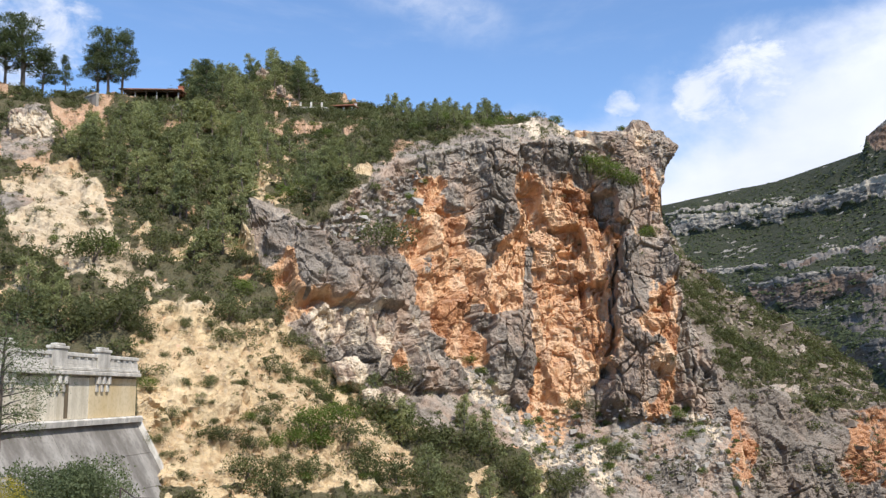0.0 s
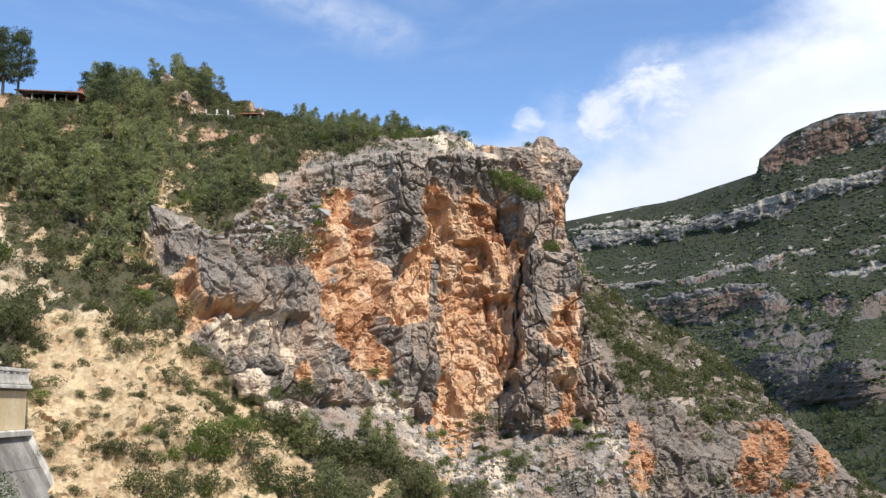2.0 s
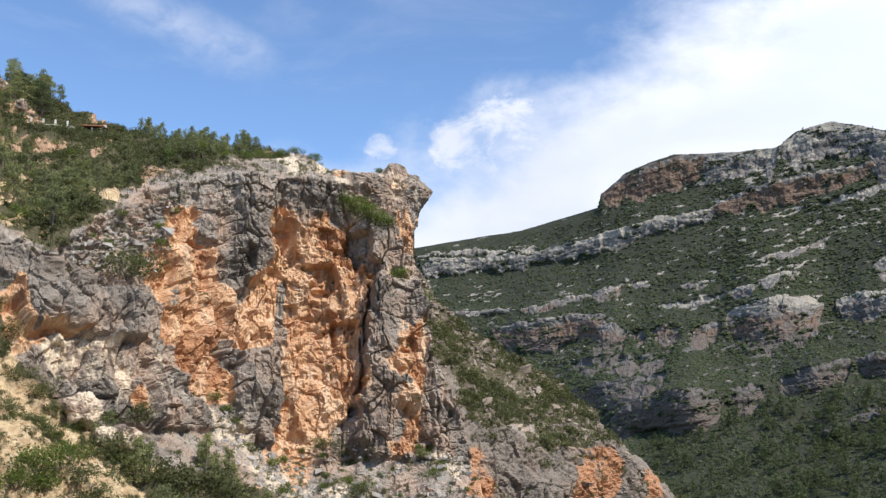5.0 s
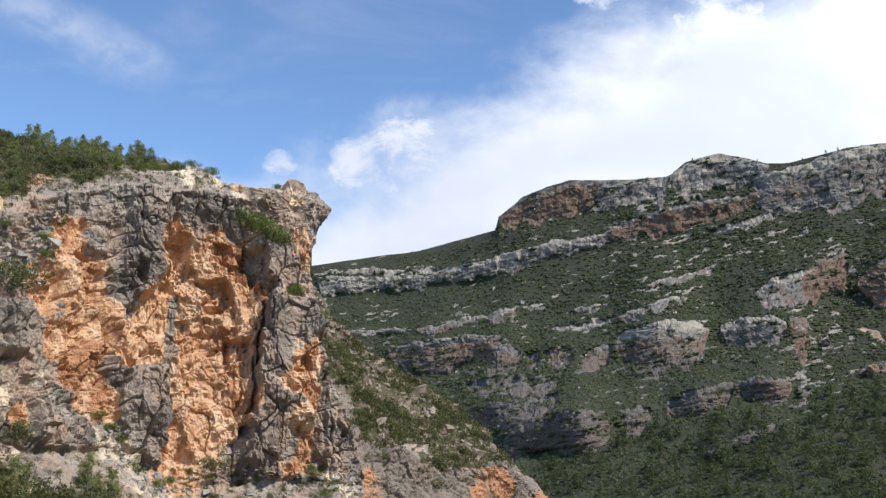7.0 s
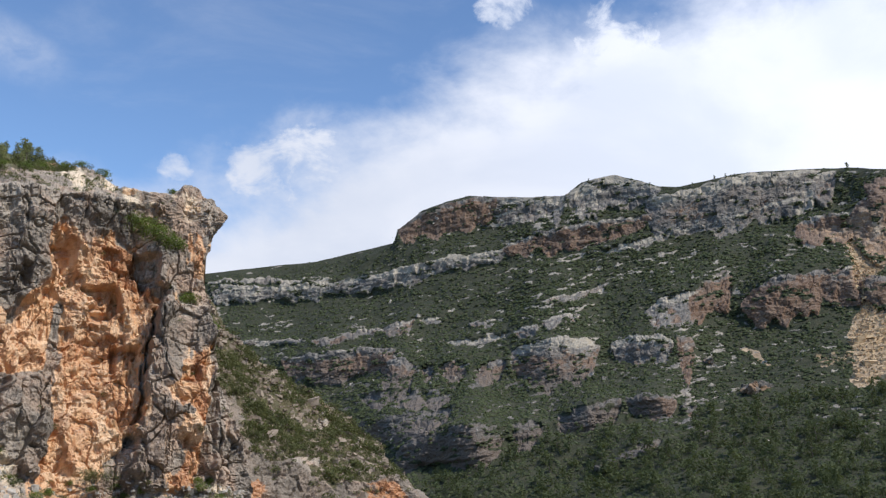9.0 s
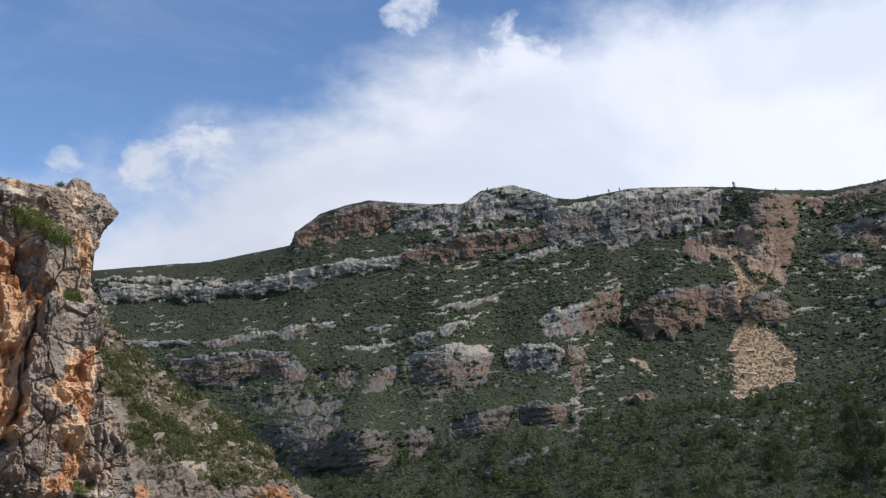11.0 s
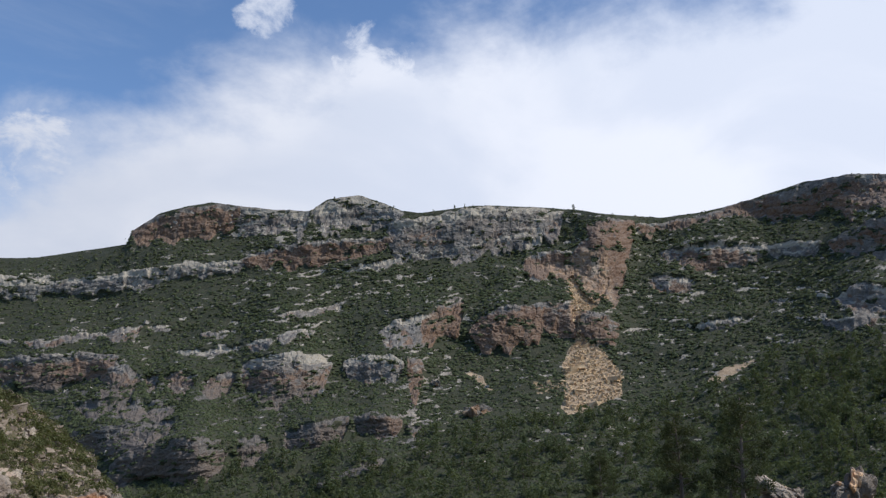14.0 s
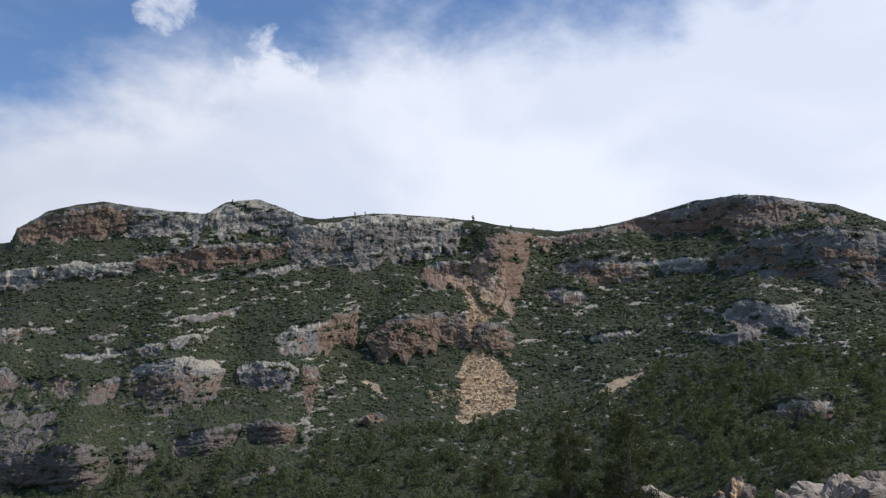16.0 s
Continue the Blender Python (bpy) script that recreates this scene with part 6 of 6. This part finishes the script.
boulder((60.52, 20.83, -2.06), (8.0, 5.0, 3.6), -20, M_NEAR, 1.3, "pale jagged limestone outcrop on the near bank", 1)
boulder((57.84, 22.32, -1.99), (3.6, 3.0, 2.4), 10, M_NEAR, 0.6, "pale jagged limestone outcrop on the near bank", 2)
boulder((63.36, 18.47, -1.81), (6.0, 4.0, 4.0), 40, M_NEAR, 1.2, "pale jagged limestone outcrop on the near bank", 3)
boulder((67.27, 35.36, -1.02), (4.6, 2.4, 2.2), 15, M_NEAR, 0.6, "grey rock ledge under the pines", 4)
boulder((70.95, 32.41, -1.25), (2.6, 2.2, 3.8), 0, M_NEAR, 0.6, "weathered reddish rock stump among pines", 5, 0.3)
for (b, h), size, s in (([(45.11, 4.12)][0], (15, 9, 7), 6), ([(70.03, 4.44)][0], (9, 7, 8), 7), ([(67.67, 4.45)][0], (7, 5, 6), 8), ([(42.59, 5.73)][0], (7, 5, 5), 9)):
    boulder(on_far(b, h) - np.array((0, 0, size[2] * 0.25)), size, 30 * s, M_FAR, 0.9, "big grey boulder lying on the scrub slope", s, 0.2)


def stones(name, at, size, material, label, r):
    """Loose angular stones as one stuff mesh."""
    cube = np.array([(x, y, z) for x in (-1, 1) for y in (-1, 1) for z in (-1, 1)], float)
    quads = np.array(((0, 1, 3, 2), (4, 6, 7, 5), (0, 4, 5, 1), (2, 3, 7, 6), (0, 2, 6, 4), (1, 5, 7, 3)))
    n = len(at)
    v = cube[None] * (1 + 0.45 * r.uniform(-1, 1, (n, 8, 3))) * r.uniform(0.5, 1.2, (n, 1, 3)) * np.array((1, 1, 0.65))
    th = r.uniform(0, 6.28, n)
    c, s = np.cos(th)[:, None], np.sin(th)[:, None]
    v = np.stack([v[..., 0] * c - v[..., 1] * s, v[..., 0] * s + v[..., 1] * c, v[..., 2] + 0.25 * v[..., 0]], -1) * size[:, None, None]
    verts = (v + at[:, None, :]).reshape(-1, 3)
    faces = (quads[None] + 8 * np.arange(n)[:, None, None]).reshape(-1, 4)
    me = mesh_from(name, verts, faces, smooth=False)
    me.materials.append(material)
    return tagged(new(name, me), label, "stones", kind="stuff")


r8 = np.random.default_rng(8)
at, i, j = sow(FAR_P, FAR_N, scree * ss(el, -2, 0) + 1e-9, 2200, r8)
stones("scree", at, np.exp(r8.normal(-0.85, 0.55, len(at))), M_SCREE, "pale fallen blocks of a rockslide", r8)
at, i, j = sow(NEAR_P, NEAR_N, (near_masks["green"] < 0.6) * (1 - near_masks["rock"]) * (NEAR_Z > -22) + 0.35 * near_masks["pale"] * visible, 5000, r8)
stones("hill_stones", at, np.exp(r8.normal(-2.75, 0.55, len(at))), M_STONE, "loose tan stones on the sandy slope", r8)
at, i, j = sow(NEAR_P, NEAR_N, (any_of(PALES[:1], NEAR_X, NEAR_Z, 1.0) + 0.5 * any_of(BEDS[1:], NEAR_X, NEAR_Z, 1.0)) * visible, 1300, r8)
stones("ledge_stones", at, np.exp(r8.normal(-1.8, 0.5, len(at))), M_PALESTONE, "pale broken limestone on the ledges under the cliff", r8)
at, i, j = sow(SPUR_P, SPUR_N, (1 - foot) * (1 - 0.6 * spur_masks["rock"]) + 0.05, 3000, r8)
stones("spur_stones", at, np.exp(r8.normal(-1.55, 0.5, len(at))), M_SPURSTONE, "pale stones among the scrub of the spur", r8)
at, i, j = sow(FAR_P, FAR_N, (0.15 + outcrop + 0.8 * far_pale) * (el > 1) / far_r, 900, r8)
stones("mountain_stones", at, np.exp(r8.normal(-1.0, 0.5, len(at))) * far_r[i, j] / 520, M_PALESTONE, "pale limestone blocks on the mountain", r8)


# ---- the dam ----
def frame_of(origin, along, out):
    """A pose whose x runs along, y out and z up."""
    a, o = Vector((*along, 0)).normalized(), Vector((*out, 0)).normalized()
    return Matrix(((a.x, o.x, 0, origin[0]), (a.y, o.y, 0, origin[1]), (0, 0, 1, origin[2]), (0, 0, 0, 1)))


def piece(name, lo, hi, material, parent, bevel=0.03, label=""):
    return part(name, box(bmesh.new(), lo, hi, None, bevel), material, parent, label)


def slanted(name, x0, x1, pts, material, parent, label=""):
    """A bar with the given cross-section (y, z) from x0 to x1."""
    bm = bmesh.new()
    a = [bm.verts.new((x0, y, z)) for y, z in pts]
    b = [bm.verts.new((x1, y, z)) for y, z in pts]
    n = len(pts)
    for i in range(n):
        bm.faces.new((a[i], a[(i + 1) % n], b[(i + 1) % n], b[i]))
    bm.faces.new(a[::-1])
    bm.faces.new(b)
    return part(name, bm, material, parent, label)


def build_dam():
    # x runs from the far abutment back towards the near bank, y downstream, z from the parapet's top
    root = new("dam")
    root.matrix_basis = frame_of((-26.92, 85.0, 3.26), (-0.0918, -0.9958), (0.9958, -0.0918))
    tagged(root, "old concrete dam with a balustraded crest and sloping face", "dam")
    far, near = 0.0, 46.0
    piece("crest_deck", (far, -4.6, -1.9), (near, 0.0, -1.25), M_CONCRETE, root, 0.04)
    # wall under the crest in three bays, each with its own render
    piece("wall_bay", (far, -0.6, -5.0), (9.0, 0.0, -1.72), M_PLASTER, root, 0.02, "yellow lime-washed wall")
    piece("wall_bay", (9.02, -0.6, -5.0), (16.9, -0.012, -1.72), M_PLASTER2, root, 0.02, "streaked grey-cream wall")
    piece("wall_bay", (16.92, -0.6, -5.0), (near, -0.02, -1.72), M_PLASTER2, root, 0.02, "streaked grey-cream wall")
    piece("leak_stain", (12.4, -0.1, -4.9), (13.0, 0.008, -1.8), M_DARKSTAIN, root, 0.0, "brown leak stain")
    # cornice of two courses
    piece("cornice", (far - 0.05, -0.3, -1.68), (near, 0.42, -1.36), M_CAST, root, 0.05)
    piece("cornice", (far - 0.02, -0.3, -1.34), (near, 0.30, -1.10), M_CAST, root, 0.04)
    # pilasters with stepped caps
    stations = [6.95, 14.3, 21.6, 28.9, 36.2, 43.5]
    for s in stations:
        body = piece("pilaster", (s - 1.15, -0.22, -1.10), (s + 1.15, 0.20, 0.18), M_CAST, root, 0.03)
        piece("pilaster_cap", (s - 1.28, -0.28, 0.182), (s + 1.28, 0.28, 0.42), M_CAST, body, 0.04)
        piece("pilaster_top", (s - 0.75, -0.22, 0.422), (s + 0.75, 0.22, 0.60), M_CAST, body, 0.04)
    # rails, plinths and short square balusters between them
    edges = [far] + [v for s in stations for v in (s - 1.15, s + 1.15)] + [near]
    for a, b in zip(edges[::2], edges[1::2]):
        piece("rail", (a + 0.02, -0.17, -0.30), (b - 0.02, 0.20, 0.0), M_CAST, root, 0.04)
        piece("plinth", (a + 0.02, -0.12, -1.098), (b - 0.02, 0.12, -0.86), M_CAST, root, 0.02)
        piece("panel", (a + 0.02, -0.10, -0.858), (b - 0.02, 0.10, -0.50), M_CAST, root, 0.02)
        n = max(3, round((b - a) / 1.15))
        for k in range(n):
            c = a + (k + 0.5) * (b - a) / n
            piece("dentil", (c - 0.30, -0.14, -0.498), (c + 0.30, 0.14, -0.302), M_CAST, root, 0.03)
    # three stepped brackets under each pilaster
    for s in stations[:4]:
        for o in (-0.95, 0.0, 0.95):
            br = piece("bracket", (s + o - 0.22, 0.002, -2.35), (s + o + 0.22, 0.34, -1.70), M_CAST, root, 0.04)
            piece("bracket_foot", (s + o - 0.18, 0.002, -2.95), (s + o + 0.18, 0.18, -2.352), M_CAST, br, 0.04)
    # ledge, then the sloping face in cast lifts with joints between
    slanted("ledge", far - 0.15, near, [(0.0, -5.02), (0.0, -5.5), (0.62, -5.5), (0.66, -5.1), (0.5, -4.98)], M_CAST, root, "pale concrete ledge")
    lean = 0.56
    for lift in range(16):
        z0, z1 = -5.52 - 2.6 * lift, -5.52 - 2.6 * (lift + 1) + 0.03
        for k in range(6):
            x0, x1 = far - 0.1 + 7.7 * k, far - 0.1 + 7.7 * (k + 1) - 0.03
            proud = 0.012 * ((lift * 7 + k * 3) % 4)
            y0, y1 = 0.1 + proud + lean * (-5.52 - z0), 0.1 + proud + lean * (-5.52 - z1)
            slanted("face_slab", x0, x1, [(y0, z0), (y0 - 1.2, z0), (y1 - 1.2, z1), (y1, z1)], M_CONCRETE, root)
    # pale kerb that runs down the edge of the face
    bm = bmesh.new()
    tube(bm, [(-0.35, 0.1 + lean * d, -5.5 - d) for d in (0, 4, 8, 14, 22, 34)], [0.34] * 6, 6)
    part("edge_kerb", bm, M_CAST, root)
    # thin railing along the far side of the crest
    bm = bmesh.new()
    tube(bm, [(far - 1, -4.4, 0.25), (near, -4.4, 0.25)], [0.035, 0.035], 6)
    tube(bm, [(far - 1, -4.4, -0.25), (near, -4.4, -0.25)], [0.03, 0.03], 6)
    part("railing_bar", bm, M_IRON, root)
    for k in range(20):
        bm = bmesh.new()
        tube(bm, [(far - 0.8 + 2.4 * k, -4.4, -1.3), (far - 0.8 + 2.4 * k, -4.4, 0.3)], [0.04, 0.035], 6)
        part("railing_post", bm, M_IRON, root)
    bm = bmesh.new()
    for k in range(0, 19, 2):
        tube(bm, [(far - 0.8 + 2.4 * k, -4.4, -1.1), (far - 0.8 + 2.4 * (k + 1), -4.4, 0.2)], [0.025, 0.025], 5)
    part("railing_brace", bm, M_IRON, root)


build_dam()


# ---- houses on the hill ----
def tiled_slope(name, lo, hi, rise, material, parent, rows=5):
    """A pitched roof plane made of overlapping courses of tile, from y lo to y hi."""
    roof = None
    for k in range(rows):
        y0, y1 = lo[1] + (hi[1] - lo[1]) * k / rows, lo[1] + (hi[1] - lo[1]) * (k + 1) / rows
        z0, z1 = lo[2] + rise * k / rows, lo[2] + rise * (k + 1) / rows
        slanted("tile_course", lo[0], hi[0], [(y0 - 0.06, z0), (y0 - 0.06, z0 + 0.16), (y1, z1 + 0.11), (y1, z1)], material, parent)


def veranda_house():
    spot_a = on_hill(-46.8, 46.3) + np.array((0, 1.5, -0.5))
    root = empty("house", spot_a, "low house with a brown tiled veranda roof and brick chimney", "house", "houses on the hill", 4)
    piece("floor", (-4.6, -2.4, -1.5), (4.6, 5.0, 0.0), M_DRYSTONE, root)
    piece("back_wall", (-4.0, 1.2, 0.0), (4.0, 5.0, 2.4), M_TIMBER, root, label="brown shaded wall")
    for k in range(3):
        w = piece("window", (-3.1 + 2.3 * k, 1.14, 0.9), (-1.9 + 2.3 * k, 1.22, 1.9), M_GLASS, root, 0.01, "dark window")
        piece("window_frame", (-3.2 + 2.3 * k, 1.10, 1.9), (-1.8 + 2.3 * k, 1.2, 2.0), M_TIMBER, w, 0.01)
    for k in range(6):
        piece("post", (-4.3 + 1.7 * k, -2.2, 0.0), (-4.1 + 1.7 * k, -2.0, 2.2), M_DRYSTONE if k % 2 else M_TIMBER, root, 0.02)
    piece("beam", (-4.7, -2.3, 2.2), (4.6, -1.95, 2.42), M_TIMBER, root, 0.02)
    tiled_slope("roof", (-5.0, -2.7, 2.43), (4.8, 1.6, 2.43), 0.75, M_BROWNROOF, root)
    tiled_slope("roof", (-5.0, 5.6, 2.43), (4.8, 1.6, 2.43), 0.75, M_BROWNROOF, root, 4)
    ch = piece("chimney", (3.6, 1.0, 2.6), (4.4, 1.8, 4.1), M_BRICKRED, root, 0.03, "orange brick chimney")
    piece("chimney_cap", (3.5, 0.9, 4.102), (4.5, 1.9, 4.25), M_TILE, ch, 0.03)
    piece("railing", (-4.5, -2.3, 0.75), (4.5, -2.22, 0.85), M_TIMBER, root, 0.02)


def white_house():
    spot_b = on_hill(-16.5, 45.3) + np.array((0, 1.5, -1.7))
    root = empty("house", spot_b, "small white house with a red tiled roof", "house", "houses on the hill", -6)
    piece("footing", (-3.6, -2.4, -1.6), (3.4, 4.0, 0.0), M_DRYSTONE, root)
    piece("wall", (-3.0, 0.6, 0.0), (2.8, 4.0, 2.5), M_WHITE, root)
    piece("wall", (-3.0, -2.0, 0.0), (-0.9, 0.58, 2.4), M_WHITE, root)
    d = piece("door", (-0.4, 0.54, 0.0), (0.5, 0.62, 2.0), M_TIMBER, root, 0.01, "dark timber door")
    piece("door_frame", (-0.5, 0.52, 2.0), (0.6, 0.6, 2.1), M_WHITE, d, 0.01)
    w = piece("window", (1.1, 0.54, 0.9), (2.1, 0.62, 1.8), M_GLASS, root, 0.01, "dark window")
    piece("window_frame", (1.0, 0.5, 0.8), (2.2, 0.6, 0.9), M_WHITE, w, 0.01)
    for k in range(3):
        piece("post", (-0.6 + 1.6 * k, -2.0, 0.0), (-0.3 + 1.6 * k, -1.7, 2.3), M_WHITE, root, 0.02)
    tiled_slope("roof", (-1.4, -2.5, 2.42), (3.3, 1.6, 2.42), 0.65, M_TILE, root)
    tiled_slope("roof", (-3.3, 4.4, 2.52), (3.3, 1.6, 2.52), 0.55, M_TILE, root, 4)
    tiled_slope("roof", (-3.3, -2.3, 2.42), (-1.42, 1.6, 2.42), 0.6, M_BROWNROOF, root)
    ch = piece("chimney", (2.5, 1.2, 2.7), (3.0, 1.7, 3.9), M_WHITE, root, 0.03)
    piece("chimney_cap", (2.4, 1.1, 3.902), (3.1, 1.8, 4.0), M_TILE, ch, 0.02)


veranda_house()
white_house()

# terrace wall with white posts beside the white house
wall = empty("terrace_wall", on_hill(-20.6, 44.9) + np.array((0, -0.5, -0.9)), "low stone terrace wall with white posts", "wall", "", 3)
piece("stonework", (-10.5, -0.3, -2.0), (2.6, 0.3, 0.84), M_DRYSTONE, wall, 0.08)
piece("coping", (-10.5, -0.36, 0.842), (2.6, 0.36, 0.998), M_CAST, wall, 0.05)
for k in range(7):
    piece("post", (-10.2 + 1.9 * k, -0.17, 1.0), (-9.86 + 1.9 * k, 0.17, 1.95), M_CAST, wall, 0.04)
bm = bmesh.new()
tube(bm, [(-10.0, 0, 1.75), (1.6, 0, 1.75)], [0.05, 0.05], 6)
part("rail", bm, M_TIMBER, wall)
# kerb wall of the track under the tall pines
lane = empty("track_wall", (-55.27, 144.0, 45.28), "grey concrete wall along the hill track", "wall", "", -38)
piece("stonework", (-2.0, -0.25, -2.0), (3.6, 0.25, 0.3), M_CONCRETE, lane, 0.05)
piece("coping", (-2.0, -0.32, 0.302), (3.6, 0.32, 0.44), M_CAST, lane, 0.04)

# ---- the near bank ----
OLIVE = [bush_meshes(90 + k, 8000, 0.032, M_OLIVE, 14, 0.95) for k in range(2)]
BROOM = bush_meshes(95, 5500, 0.026, M_BROOM, 8, 0.9)
plant("grey_bush", OLIVE[0], (-7.07, 19.0, -2.29), 1.0, 20, "grey-green bush on the near bank", "bush", "bushes on the near bank")
plant("grey_bush", OLIVE[1], (-7.1, 20.0, -2.47), 0.9, 120, "grey-green bush on the near bank", "bush", "bushes on the near bank")
plant("grey_bush", OLIVE[1], (-7.46, 18.5, -2.38), 0.7, 200, "grey-green bush on the near bank", "bush", "bushes on the near bank")
plant("flowering_broom", BROOM, (-7.55, 17.0, -2.15), 0.55, 0, "yellow flowering broom on the near bank", "bush")
post = empty("fence_post", (-5.75, 17.5, -1.97), "bent iron fence post with a slack bar", "fence")
bm = bmesh.new()
tube(bm, [(0, 0, -0.6), (0.0, 0, 0.36)], [0.022, 0.018], 6)
part("upright", bm, M_IRON, post)
bm = bmesh.new()
tube(bm, [(0.0, 0, 0.36), (0.22, 0.1, 0.17), (0.9, 0.2, 0.13)], [0.016, 0.014, 0.012], 6)
part("bar", bm, M_IRON, post)
# thin shrub at the edge of the road, seen against the dam
twig = pine_meshes(99, 0.08, 0.40, 34, 190, 0.009, 0.15)
plant("thin_shrub", (twig[0], tri_mesh("foliage", np.array([v.co for v in twig[1].vertices]).reshape(-1, 3, 3), M_OLIVE)), (-10.04, 22.0, -1.22), 2.9, 30, "thin twiggy grey-green shrub by the road", "shrub")

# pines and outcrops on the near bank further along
# crowns get the needle colour with shade painted in
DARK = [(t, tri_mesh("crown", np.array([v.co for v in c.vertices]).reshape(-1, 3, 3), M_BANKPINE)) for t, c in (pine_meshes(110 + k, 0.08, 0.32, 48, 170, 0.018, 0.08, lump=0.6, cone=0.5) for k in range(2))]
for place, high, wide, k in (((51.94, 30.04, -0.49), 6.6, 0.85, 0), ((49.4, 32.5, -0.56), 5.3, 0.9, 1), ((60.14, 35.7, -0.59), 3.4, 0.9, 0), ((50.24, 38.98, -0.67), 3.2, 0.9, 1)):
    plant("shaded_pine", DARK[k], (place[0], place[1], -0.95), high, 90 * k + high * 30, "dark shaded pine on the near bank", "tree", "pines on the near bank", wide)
